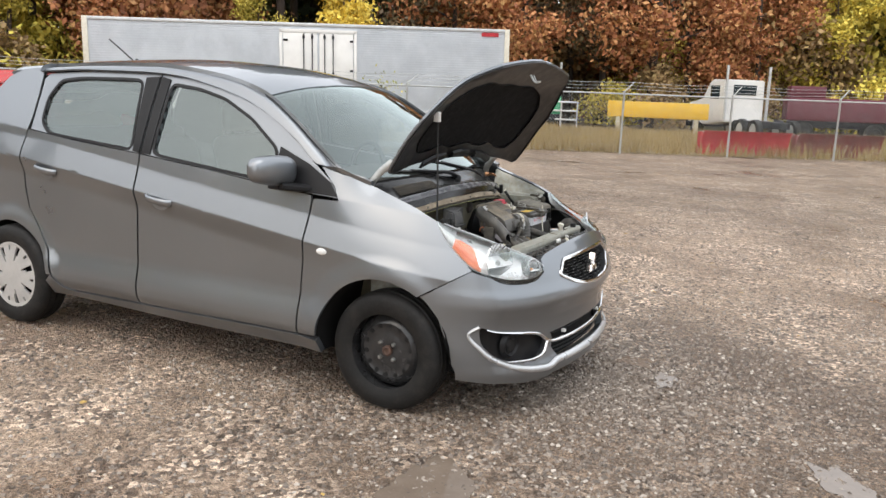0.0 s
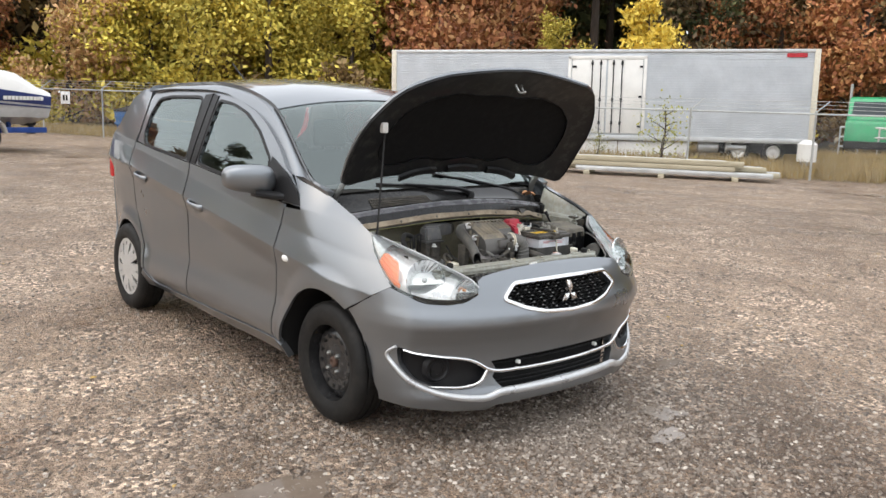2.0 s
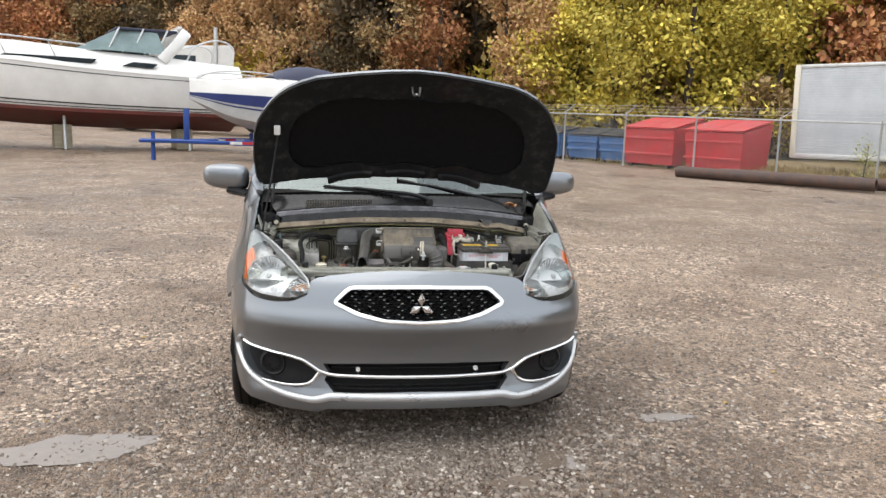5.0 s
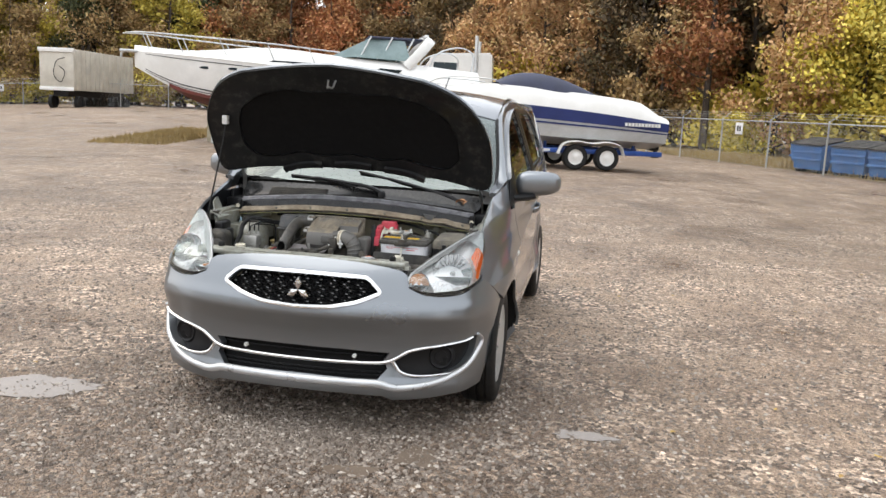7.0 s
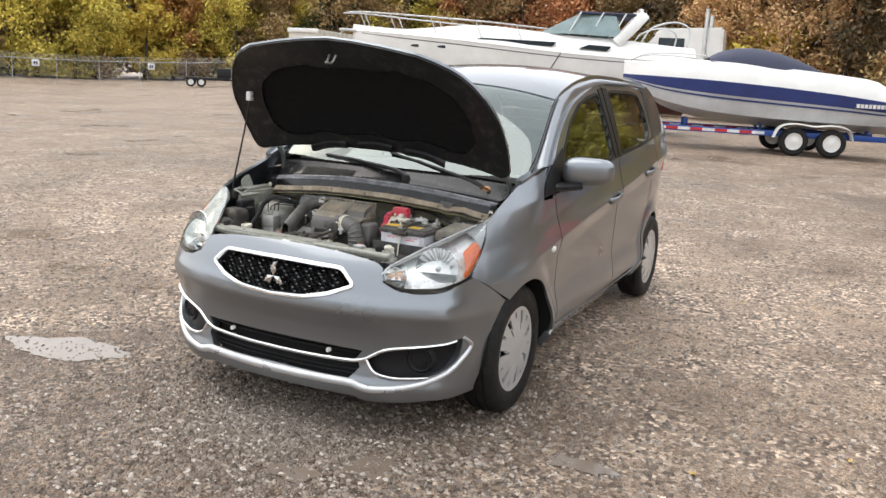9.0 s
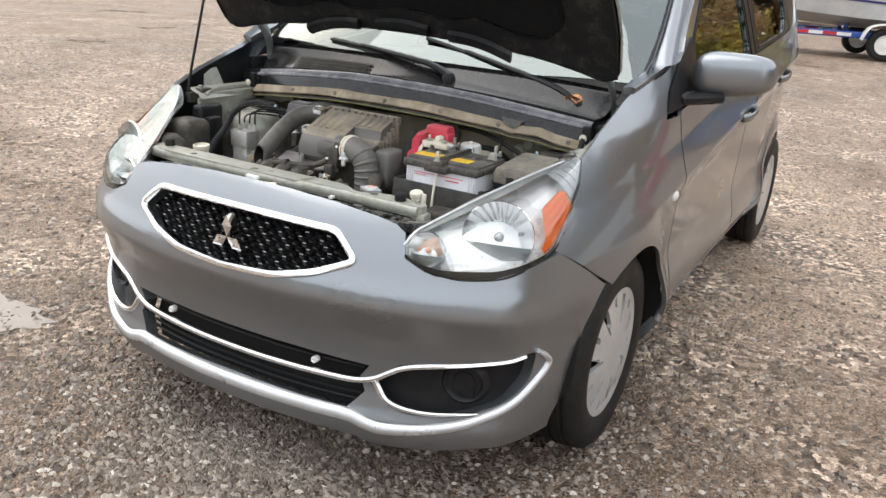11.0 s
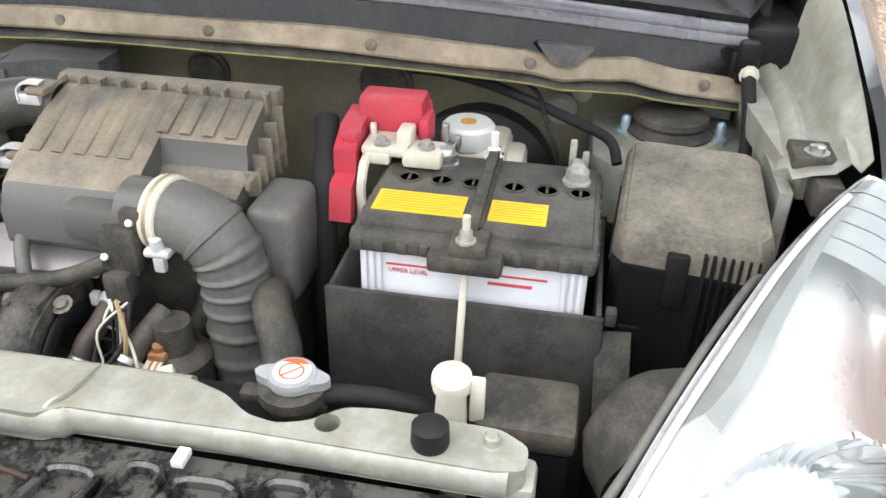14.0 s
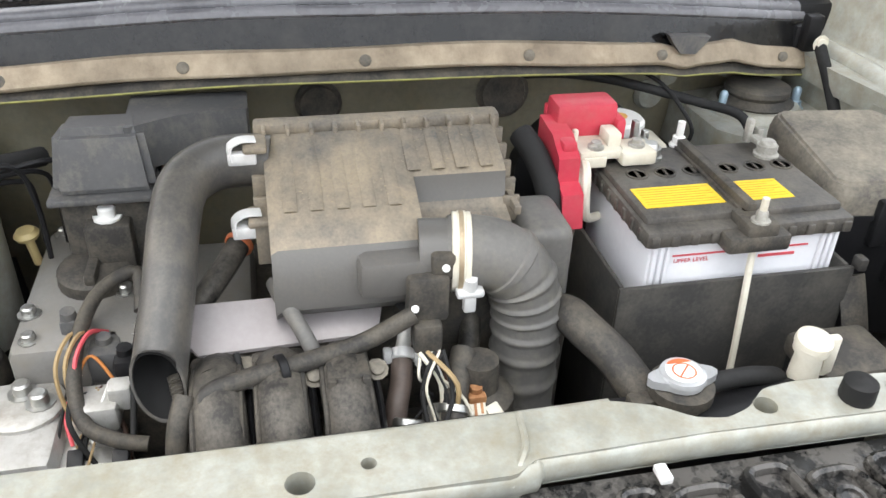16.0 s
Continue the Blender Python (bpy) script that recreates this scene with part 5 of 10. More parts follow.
    if s < 0:
        b3 = bmesh.new()
        q3 = [(0.015, -0.652, 0.836), (0.105, -0.652, 0.836), (0.088, -0.668, 0.878), (0.050, -0.674, 0.896), (0.030, -0.674, 0.898)]
        fr = [b3.verts.new(p) for p in q3]
        bk = [b3.verts.new((p[0], p[1] - 0.006, p[2])) for p in q3]
        b3.faces.new(fr)
        b3.faces.new(bk[::-1])
        bridge(b3, fr, bk)
        part("fender_bracket", b3, PAINT_BAY, iw, "painted fender bracket")
    part("apron", bm, PAINT_BAY, iw, "pale grey painted apron flange", angle=1.2)
bm = bmesh.new()
n = 28
rows = []
for z, dx in ((0.86, -0.055), (0.74, -0.06), (0.58, -0.10), (0.35, -0.14)):
    rows.append([bm.verts.new((dx - 0.24 * (y * y), y, z - 0.13 * y * y * (1 if z > 0.8 else 0))) for y in [(-0.62 + 1.24 * i / n) for i in range(n + 1)]])
for a, b in zip(rows, rows[1:]):
    for i in range(n):
        bm.faces.new((a[i], a[i + 1], b[i + 1], b[i]))
BULK = mat("olive_bulkhead_paint", (0.25, 0.232, 0.172), (0.13, 0.122, 0.088), 0.55, 0, 12, 120, 0.2, 0, 0.16, (0.20, 0.17, 0.10), 0.62)
part("bulkhead", bm, BULK, car, "dirty olive grey bulkhead")
bm = bmesh.new()
box(bm, -0.14, 0.52, -0.61, 0.61, 0.30, 0.34)
part("splash_tray", bm, DARK, car, "black undertray")
for y, z, r in ((0.18, 0.80, 0.034), (0.395, 0.775, 0.021), (-0.05, 0.80, 0.028), (0.42, 0.80, 0.016)):
    bm = bmesh.new()
    lathe(bm, (-0.058 - 0.24 * y * y, y, z), (1, 0, 0), [(0, r), (0.006, r), (0.008, r * 0.86), (0.012, r * 0.8), (0.012, 0)], 20)
    part("grommet", bm, BLACK_DUSTY if r > 0.022 else PAINT_BAY, car, "round bulkhead grommet")

# cowl: foam strip, black face, ridge, top tray
cx0 = lambda y: 0.024 - 0.25 * y * y
cz0 = lambda y: 0.872 - 0.13 * y * y


def lift(y):
    """The strip rides higher beside the middle."""
    return 0.006 * math.exp(-((y + 0.16) / 0.16) ** 2) + 0.002 * math.sin(9 * y)


def sag(y):
    """Below the tab and at its torn end the strip's lower edge wanders."""
    return math.exp(-((y - 0.395) / 0.022) ** 2) - 0.7 * math.exp(-((y - 0.470) / 0.018) ** 2) + 0.5 * sstep(0.49, 0.53, y)


def strip_grid(prof, name, material, label, n=96, w=0.60, wave=0.0, notch=0.0):
    b2 = bmesh.new()
    rows = []
    for dx, dz in prof:
        rows.append([b2.verts.new((cx0(y) + dx + wave * 0.5 * math.sin(31 * y), y, cz0(y) + dz + lift(y) + wave * math.sin(17 * y + 40 * dx) - notch * sag(y))) for y in [(-w + 2 * w * i / n) for i in range(n + 1)]])
    for a, b in zip(rows, rows[1:]):
        for i in range(n):
            b2.faces.new((a[i], a[i + 1], b[i + 1], b[i]))
    return part(name, b2, material, car, label)


foam = strip_grid([(-0.004, -0.008), (0.003, -0.0085), (0.007, -0.006), (0.008, -0.003), (0.004, 0.003), (-0.001, 0.012), (-0.004, 0.0155), (-0.014, 0.016)], "foam_strip", FOAM, "dusty tan foam strip along the cowl", wave=0.0016, notch=0.006)
strip_grid([(-0.006, -0.008), (-0.002, -0.010), (0.003, -0.014), (0.006, -0.017)], "foam_backing", BLACK_DUSTY, "grey backing strip", notch=0.003)
strip_grid([(0.006, -0.017), (0.0075, -0.018), (0.0065, -0.0195), (-0.002, -0.0195)], "backing_edge", FOAMEDGE, "yellowed lower edge of the backing", notch=0.003)
strip_grid([(-0.010, 0.008), (-0.018, 0.040), (-0.022, 0.046), (-0.030, 0.046)], "cowl_front", COWLBLACK, "glossy wet black cowl face")
strip_grid([(-0.021, 0.0445), (-0.018, 0.048), (-0.019, 0.053), (-0.024, 0.057), (-0.030, 0.056), (-0.033, 0.052)], "cowl_seal", SEALGREY, "wet grey rubber seal lip")
strip_grid([(-0.033, 0.052), (-0.032, 0.057), (-0.034, 0.062), (-0.040, 0.066), (-0.047, 0.066), (-0.054, 0.060)], "cowl_seal", SEALGREY, "wet grey rubber seal lip")
for y in (-0.38, -0.193, -0.003, 0.184, 0.36, 0.556):
    bm = bmesh.new()
    p = Vector((cx0(y) + 0.003, y, cz0(y) + 0.004 + lift(y)))
    lathe(bm, p, (0.9, 0, 0.35), [(0, 0.0065), (0.0025, 0.0065), (0.004, 0.0045), (0.0045, 0)], 14)
    part("strip_clip", bm, FUSELID, foam, "round push clip")
bm = bmesh.new()
tb = [(0.366, 0.028), (0.428, 0.027), (0.421, 0.018), (0.408, 0.006), (0.386, 0.006), (0.374, 0.018)]
fr = [bm.verts.new((cx0(y) + 0.004 + 0.10 * (0.028 - z), y, cz0(y) + z)) for y, z in tb]
bk = [bm.verts.new((cx0(y) - 0.010, y, cz0(y) + z)) for y, z in tb]
bm.faces.new(fr)
bm.faces.new(bk[::-1])
bridge(bm, fr, bk)
part("cowl_tab", bm, GREYP, foam, "grey tapered tab over the strip")


def tray(u, v):
    """Cowl top: u across, v from the seal back to the glass."""
    x = cx0(u) - 0.050 + (-0.160 - 0.10 * u * u - cx0(u) + 0.050) * v
    z0, g = cz0(u) + 0.062, crown(-0.160 - 0.10 * u * u, u / 0.70)[2] - 0.004
    return (x, u, z0 + (g - z0) * v - 0.018 * math.sin(math.pi * min(v * 1.1, 1)))


cowl = panel("cowl_top", [(-0.60, 0), (0.60, 0), (0.62, 0.5), (0.64, 1), (0.3, 1), (0, 1), (-0.3, 1), (-0.64, 1), (-0.62, 0.5)], tray, COWLBLACK, car, 0.05, depth=0.01, flip=True, label="black plastic cowl top with wet marks")
bm = bmesh.new()
for i in range(26):
    y = -0.46 + 0.012 * i
    a, b = Vector(tray(y, 0.25)), Vector(tray(y, 0.72))
    tube(bm, [a + Vector((0, 0, 0.004)), (a + b) / 2 + Vector((0, 0, 0.005)), b + Vector((0, 0, 0.004))], 0.0022, 5, 2)
for v in (0.28, 0.38, 0.48, 0.58, 0.68):
    tube(bm, [Vector(tray(-0.465, v)) + Vector((0, 0, 0.004)), Vector(tray(-0.30, v)) + Vector((0, 0, 0.004)), Vector(tray(-0.15, v)) + Vector((0, 0, 0.004))], 0.0022, 5, 2)
part("cowl_vent", bm, BLACK_DUSTY, cowl, "black vent grid")
for nm, p0, p1 in (("wiper", (-0.115, 0.13, 0.958), (-0.205, -0.36, 1.010)), ("wiper", (-0.165, 0.53, 0.925), (-0.225, 0.0, 1.045))):
    p0, p1 = Vector(p0), Vector(p1)
    bm = bmesh.new()
    mid = p0.lerp(p1, 0.42) + Vector((0.008, 0, 0.018))
    tube(bm, [p0, p0.lerp(mid, 0.35) + Vector((0, 0, 0.012)), mid, p0.lerp(p1, 0.75) + Vector((0, 0, 0.012))], (0.010, 0.014), 8, 5, up=(0, 0, 1), radii=lambda t: 1.2 - 0.6 * t)
    lathe(bm, p0 - Vector((0, 0, 0.02)), (0.1, 0, 1), [(0, 0.020), (0.02, 0.019), (0.03, 0.012)], 14)
    w = part(nm, bm, BLACK, car, "black wiper arm")
    bm = bmesh.new()
    q0 = p0.lerp(p1, 0.30) + Vector((-0.012, 0, 0.0))
    q1 = p1 + (p1 - p0).normalized() * 0.02
    tube(bm, [q0, q0.lerp(q1, 0.5) + Vector((0, 0, 0.008)), q1], (0.006, 0.011), 8, 5, up=(0, 0, 1))
    part("wiper_blade", bm, RUBBER, w, "black wiper blade")
leaf = bmesh.new()
for k, (dx, dy, rz) in enumerate(((0, 0, 0.3), (-0.012, -0.014, 1.4))):
    vs = []
    for i in range(9):
        t = i / 8
        wv = 0.020 * math.sin(math.pi * t) ** 0.7 + 0.0015
        for sg in (-1, 0, 1):
            p = Matrix.Rotation(rz, 3, "Z") @ Vector(((t - 0.5) * 0.055, sg * wv * 0.85, 0.010 * (abs(sg)) + 0.012 * math.sin(3 * t) + 0.006 * k))
            vs.append(leaf.verts.new(Vector((-0.105 + dx, 0.545 + dy, 0.928)) + p))
    for i in range(8):
        for j in range(2):
            leaf.faces.new((vs[i * 3 + j], vs[i * 3 + j + 1], vs[i * 3 + j + 4], vs[i * 3 + j + 3]))
tagged(link("dry_leaf", leaf, LEAFDRY), "curled dry orange leaf lying on the cowl", "leaf")

# ---- battery with its tray, terminals and hold-down ----
TERM = mat("corroded_whitish_lead", (0.42, 0.41, 0.37), (0.27, 0.26, 0.23), 0.6, 0.2, 60, 300, 0.2)
bat = thing("car_battery", Matrix.Translation((0, 0.004, 0.007)))
tagged(bat, "white and black car battery with yellow labels in its tray", "battery")
bm = bmesh.new()
box(bm, 0.115, 0.272, 0.232, 0.440, 0.52, 0.770, 0.006)
case = part("case", bm, BATT, bat, "white battery case")
for y in (0.238, 0.245, 0.252, 0.420, 0.427, 0.434):
    bm = bmesh.new()
    box(bm, 0.268, 0.2755, y - 0.0022, y + 0.0022, 0.70, 0.765, 0.001)
    part("rib", bm, BATT, case)
bm = bmesh.new()
box(bm, 0.104, 0.279, 0.225, 0.446, 0.762, 0.780, 0.004)
box(bm, 0.110, 0.262, 0.230, 0.441, 0.774, 0.787, 0.004)
for i in range(11):
    box(bm, 0.274, 0.2815, 0.229 + i * 0.0205, 0.238 + i * 0.0205, 0.764, 0.776, 0.002)
for i in range(8):
    box(bm, 0.118 + i * 0.020, 0.126 + i * 0.020, 0.441, 0.4478, 0.764, 0.777, 0.002)
    box(bm, 0.118 + i * 0.020, 0.126 + i * 0.020, 0.2232, 0.230, 0.764, 0.777, 0.002)
LIDB = mat("dusty_battery_lid", (0.060, 0.056, 0.051), (0.034, 0.032, 0.030), 0.5, 0, 14, 240, 0.25, 0, 0.15, (0.135, 0.121, 0.101), 0.60)
part("lid", bm, LIDB, bat, "dusty black battery lid")
for i in range(6):
    bm = bmesh.new()
    y = 0.258 + i * 0.032 + (0.008 if i > 2 else 0)
    lathe(bm, (0.172, y, 0.786), (0, 0, 1), [(0, 0.0125), (0.0022, 0.0120), (0.0026, 0.0100), (0.0004, 0.0090)], 14, False)
    box(bm, 0.165, 0.179, y - 0.0015, y + 0.0015, 0.7868, 0.7885, 0.0005)
    # flat disc on the lid, its black standing for the recess's shade
    well = bmesh.new()
    lathe(well, (0.172, y, 0.7866), (0, 0, 1), [(0, 0.0095), (0.0004, 0.0092), (0.0004, 0)], 14)
    part("plug_well", well, DARK, bat, "flat black disc for the shade of a sunk vent plug")
    part("vent_plug", bm, BLACK_DUSTY, bat)
for y0, y1 in ((0.237, 0.322), (0.345, 0.398)):
    bm = bmesh.new()
    box(bm, 0.203, 0.243, y0, y1, 0.7866, 0.7878)
    lb = part("label", bm, YELLOW, bat, "yellow warning label")
    bm = bmesh.new()
    for i in range(7):
        box(bm, 0.2075 + i * 0.0049, 0.2087 + i * 0.0049, y0 + 0.004, y1 - 0.004 - 0.010 * (i % 3 == 1), 0.7879, 0.7882)
    part("print", bm, mat("amber_print", (0.66, 0.40, 0.03), None, 0.6, bump=0), lb)
bm = bmesh.new()
box(bm, 0.2724, 0.2732, 0.258, 0.405, 0.7480, 0.7498)
part("level_line", bm, PINKRED, bat, "red level line")
tx = bpy.data.curves.new("level_words", "FONT")
tx.body, tx.size, tx.extrude, tx.align_x = "UPPER LEVEL", 0.0066, 0.0002, "LEFT"
tob = new("level_words", tx)
tob.matrix_basis = Matrix.Translation((0.2728, 0.260, 0.7405)) @ Matrix.Rotation(radians(90), 4, "Z") @ Matrix.Rotation(radians(90), 4, "X")
tob.data.materials.append(PINKRED)
tob.parent = bat
bm = bmesh.new()
box(bm, 0.2724, 0.2732, 0.352, 0.392, 0.7385, 0.7415)
part("print", bm, PINKRED, bat, "faded red print")
# hold-down bar and hooked rod
bm = bmesh.new()
box(bm, 0.10, 0.268, 0.3295, 0.3405, 0.786, 0.798, 0.002)
box(bm, 0.10, 0.268, 0.3265, 0.3435, 0.786, 0.790, 0.001)
box(bm, 0.262, 0.298, 0.300, 0.366, 0.760, 0.778, 0.004)
box(bm, 0.258, 0.296, 0.318, 0.352, 0.772, 0.790, 0.004)
hold = part("hold_down", bm, BLACK_DUSTY, bat, "black hold-down bar")
bm = bmesh.new()
tube(bm, [(0.288, 0.333, 0.815), (0.288, 0.333, 0.76), (0.296, 0.332, 0.70), (0.305, 0.331, 0.62), (0.31, 0.33, 0.52)], 0.0036, 8, 3)
part("rod", bm, CREAM, hold, "pale hooked rod")
bolt("nut", (0.288, 0.333, 0.790), (0, 0, 1), 0.0058, 0.012, TERM, hold)
bm = bmesh.new()
lathe(bm, (0.110, 0.334, 0.786), (0, 0, 1), [(0, 0.010), (0.003, 0.0105), (0.005, 0.0075), (0.012, 0.007), (0.013, 0.0042), (0.030, 0.0042), (0.031, 0)], 12)
part("rear_stud", bm, WHITEP, hold, "whitish stud and nut")
# posts
for x, y, nm in ((0.135, 0.288, "positive_post"), (0.148, 0.421, "negative_post")):
    bm = bmesh.new()
    lathe(bm, (x, y, 0.785), (0, 0, 1), [(0, 0.014), (0.005, 0.014), (0.007, 0.010), (0.017, 0.009), (0.020, 0.007), (0.020, 0)], 16)
    lathe(bm, (x, y, 0.792), (0, 0, 1), [(0, 0.0115), (0.008, 0.0115)], 14)
    box(bm, x - 0.030, x - 0.008, y - 0.006, y + 0.006, 0.793, 0.800, 0.002)
    box(bm, x - 0.036, x - 0.026, y - 0.010, y - 0.003, 0.790, 0.818, 0.002)
    box(bm, x - 0.036, x - 0.026, y + 0.003, y + 0.010, 0.790, 0.806, 0.002)
    part(nm, bm, TERM if nm[0] == "n" else STEEL, bat, "whitish clamped battery terminal")
TRAYB = mat("satin_black_tray", (0.048, 0.0472, 0.0455), (0.034, 0.0335, 0.0320), 0.40, 0, 9, 220, 0.08, 0, 0.2, (0.10, 0.093, 0.08), 0.64)
bt = thing("battery_tray")
tagged(bt, "black plastic battery tray box, scuffed and dusty", "tray")
for x0, x1, y0, y1 in ((0.100, 0.280, 0.208, 0.213), (0.100, 0.280, 0.455, 0.460), (0.281, 0.287, 0.206, 0.462), (0.094, 0.099, 0.206, 0.462)):
    bm = bmesh.new()
    box(bm, x0, x1, y0, y1, 0.44, 0.731, 0.0015)
    part("tray_wall", bm, TRAYB, bt)
bm = bmesh.new()
box(bm, 0.096, 0.286, 0.208, 0.460, 0.425, 0.439)
part("tray_floor", bm, BLACK_DUSTY, bt)
bm = bmesh.new()
box(bm, 0.278, 0.292, 0.4625, 0.472, 0.728, 0.742, 0.002)
part("tray_lug", bm, BLACK_DUSTY, bt)
bm = bmesh.new()
tube(bm, [(0.275, 0.472, 0.712), (0.300, 0.476, 0.66), (0.330, 0.482, 0.58)], (0.016, 0.004), 6, 2, up=(0, 1, 0))
part("tray_stay", bm, BLACK_DUSTY, bt, "black steel stay")
bm = bmesh.new()
box(bm, 0.10, 0.30, 0.22, 0.45, 0.34, 0.424, 0.004)
part("tray_bracket", bm, BLACK_DUSTY, bt, "black steel tray bracket")

# red terminal cover with the fuse carrier
rc = thing("terminal_cover")
tagged(rc, "red plastic cover over the battery positive terminal", "cover")
bm = bmesh.new()
box(bm, 0.068, 0.108, 0.192, 0.262, 0.800, 0.848, 0.006)
box(bm, 0.066, 0.075, 0.190, 0.264, 0.770, 0.837, 0.003)
box(bm, 0.078, 0.116, 0.258, 0.270, 0.795, 0.832, 0.005)
o = [(0.085, 0.790), (0.085, 0.830), (0.130, 0.826), (0.158, 0.810), (0.160, 0.785), (0.178, 0.778), (0.186, 0.742), (0.178, 0.738), (0.150, 0.762)]
fr = [bm.verts.new((x, 0.180, z)) for x, z in o]
bk = [bm.verts.new((x, 0.203, z)) for x, z in o]
bm.faces.new(fr)
bm.faces.new(bk[::-1])
bridge(bm, fr, bk)
box(bm, 0.128, 0.150, 0.186, 0.202, 0.812, 0.824, 0.003)
part("shell", bm, RED, rc)
bm = bmesh.new()
box(bm, 0.105, 0.150, 0.206, 0.258, 0.802, 0.812, 0.003)
box(bm, 0.112, 0.120, 0.208, 0.214, 0.810, 0.824, 0.002)
box(bm, 0.110, 0.138, 0.240, 0.256, 0.810, 0.826, 0.003)
box(bm, 0.118, 0.158, 0.250, 0.290, 0.796, 0.812, 0.004)
box(bm, 0.140, 0.152, 0.210, 0.236, 0.794, 0.806, 0.002)
part("fuse_carrier", bm, CREAM, rc, "cream fuse carrier")
for y in (0.226, 0.272):
    bm = bmesh.new()
    lathe(bm, (0.140, y, 0.812), (0, 0, 1), [(0, 0.009), (0.003, 0.009), (0.004, 0.006), (0.008, 0.0055), (0.009, 0)], 10)
    part("nut", bm, TERM, rc)
bm = bmesh.new()
tube(bm, [(0.148, 0.212, 0.80), (0.160, 0.211, 0.792), (0.168, 0.210, 0.765), (0.164, 0.216, 0.742), (0.150, 0.236, 0.735)], 0.0052, 8, 4)
tube(bm, [(0.150, 0.208, 0.795), (0.158, 0.206, 0.770), (0.156, 0.206, 0.735), (0.140, 0.200, 0.66)], 0.0040, 8, 4)
part("cable", bm, CREAM, rc, "pale battery cable")

# ---- fuse box ----
fb = thing("fuse_box")
tagged(fb, "black fuse box with a dusty domed lid", "fuse box")
bm = bmesh.new()
lid = [(0.064, 0.484), (0.090, 0.594), (0.104, 0.604), (0.232, 0.602), (0.246, 0.588), (0.228, 0.474), (0.214, 0.464), (0.074, 0.474)]
top = lambda x, y: 0.8115 - 0.115 * (x - 0.07) + 0.08 * (y - 0.48)
lo = [bm.verts.new((x, y, 0.757)) for x, y in lid]
mi = [bm.verts.new((x, y, top(x, y) - 0.012)) for x, y in lid]
hi = [bm.verts.new((0.155 + (x - 0.155) * 0.94, 0.534 + (y - 0.534) * 0.92, top(x, y))) for x, y in lid]
bridge(bm, lo, mi)
bridge(bm, mi, hi)
bm.faces.new(hi)
bmesh.ops.bevel(bm, geom=[e for e in bm.edges if e.verts[0].co.z > 0.76 and e.verts[1].co.z > 0.76], offset=0.003, segments=2, affect="EDGES")
fl = part("lid", bm, FUSELID, fb, "dusty black lid")
bm = bmesh.new()
plate(bm, [(0.155 + (x - 0.155) * 1.03, 0.534 + (y - 0.534) * 1.03) for x, y in lid], 0.752, 0.7575)
part("lid_rim", bm, BLACK, fl)
bm = bmesh.new()
plate(bm, [(x, y) for x, y in lid], 0.60, 0.751)
fbb = part("body", bm, BLACK, fb)
for i in range(7):
    bm = bmesh.new()
    box(bm, 0.228 + i * 0.0012, 0.246, 0.543 + i * 0.0075, 0.546 + i * 0.0075, 0.675, 0.782, 0.001)
    part("rib", bm, BLACK, fbb)
bm = bmesh.new()
box(bm, 0.230, 0.243, 0.512, 0.532, 0.722, 0.778, 0.003)
part("latch", bm, BLACK, fb, "black lid clasp")
bm = bmesh.new()
box(bm, 0.224, 0.234, 0.478, 0.500, 0.665, 0.690, 0.003)
part("latch", bm, BLACK, fb, "black lid clasp")
bm = bmesh.new()
lathe(bm, (0.126, 0.536, 0.34), (0, 0, 1), [(0, 0.05), (0.27, 0.05)], 10)
part("bracket", bm, BLACK_DUSTY, fb)

# ---- air cleaner ----
ZINCW = mat("bright_zinc", (0.72, 0.72, 0.71), (0.60, 0.60, 0.59), 0.4, 0.25, 40, 200, 0.03)
ac = thing("air_cleaner")
tagged(ac, "dusty black ribbed air cleaner box over the engine", "air filter box")
bm = bmesh.new()
sec = [(0.132, 0.790), (0.132, 0.846), (0.150, 0.852), (0.200, 0.832), (0.245, 0.812), (0.268, 0.796), (0.280, 0.772), (0.280, 0.740), (0.262, 0.722), (0.150, 0.722)]


def loft(bm, sections):
    rows = [[bm.verts.new(p) for p in s_] for s_ in sections]
    for a, b in zip(rows, rows[1:]):
        bridge(bm, a, b)
    bm.faces.new(rows[0][::-1])
    bm.faces.new(rows[-1])


def sec_at(y, xmax=0.28, dz=0.0):
    return [(min(x, xmax), y, z + dz) for x, z in sec]


loft(bm, [sec_at(-0.118, dz=-0.004), sec_at(-0.112), sec_at(0.010), sec_at(0.018, dz=-0.003)])
sec2 = [(0.132, 0.790), (0.132, 0.846), (0.150, 0.850), (0.195, 0.832), (0.204, 0.826), (0.208, 0.800), (0.214, 0.793), (0.240, 0.786), (0.247, 0.760), (0.247, 0.722), (0.150, 0.722)]
loft(bm, [[(x, y, z) for x, z in sec2] for y in (0.016, 0.100, 0.108)])
ab = part("box", bm, [AIRBOX, AIRBOX_FRONT], ac)
for f in ab.data.polygons:
    if f.normal.z < 0.45:
        f.material_index = 1
gr = np.random.default_rng(77)
bm = bmesh.new()
for i in range(420):
    x = 0.150 + 0.092 * gr.beta(1.0, 1.5)
    y = gr.uniform(-0.108, 0.006 if x > 0.198 else 0.096)
    z = float(np.interp(x, (0.150, 0.195, 0.238), (0.8498, 0.8325, 0.8160)))
    w = gr.uniform(0.0004, 0.0013) * (1.6 if i % 17 == 0 else 1)
    an = gr.uniform(0, 6.28)
    bm.faces.new([bm.verts.new((x + w * r * math.cos(an + q), y + w * math.sin(an + q), z + 0.0012 + gr.uniform(0, 0.0006))) for q, r in ((0, 1), (1.5, 0.7), (3.1, 1.1), (4.6, 0.6))])
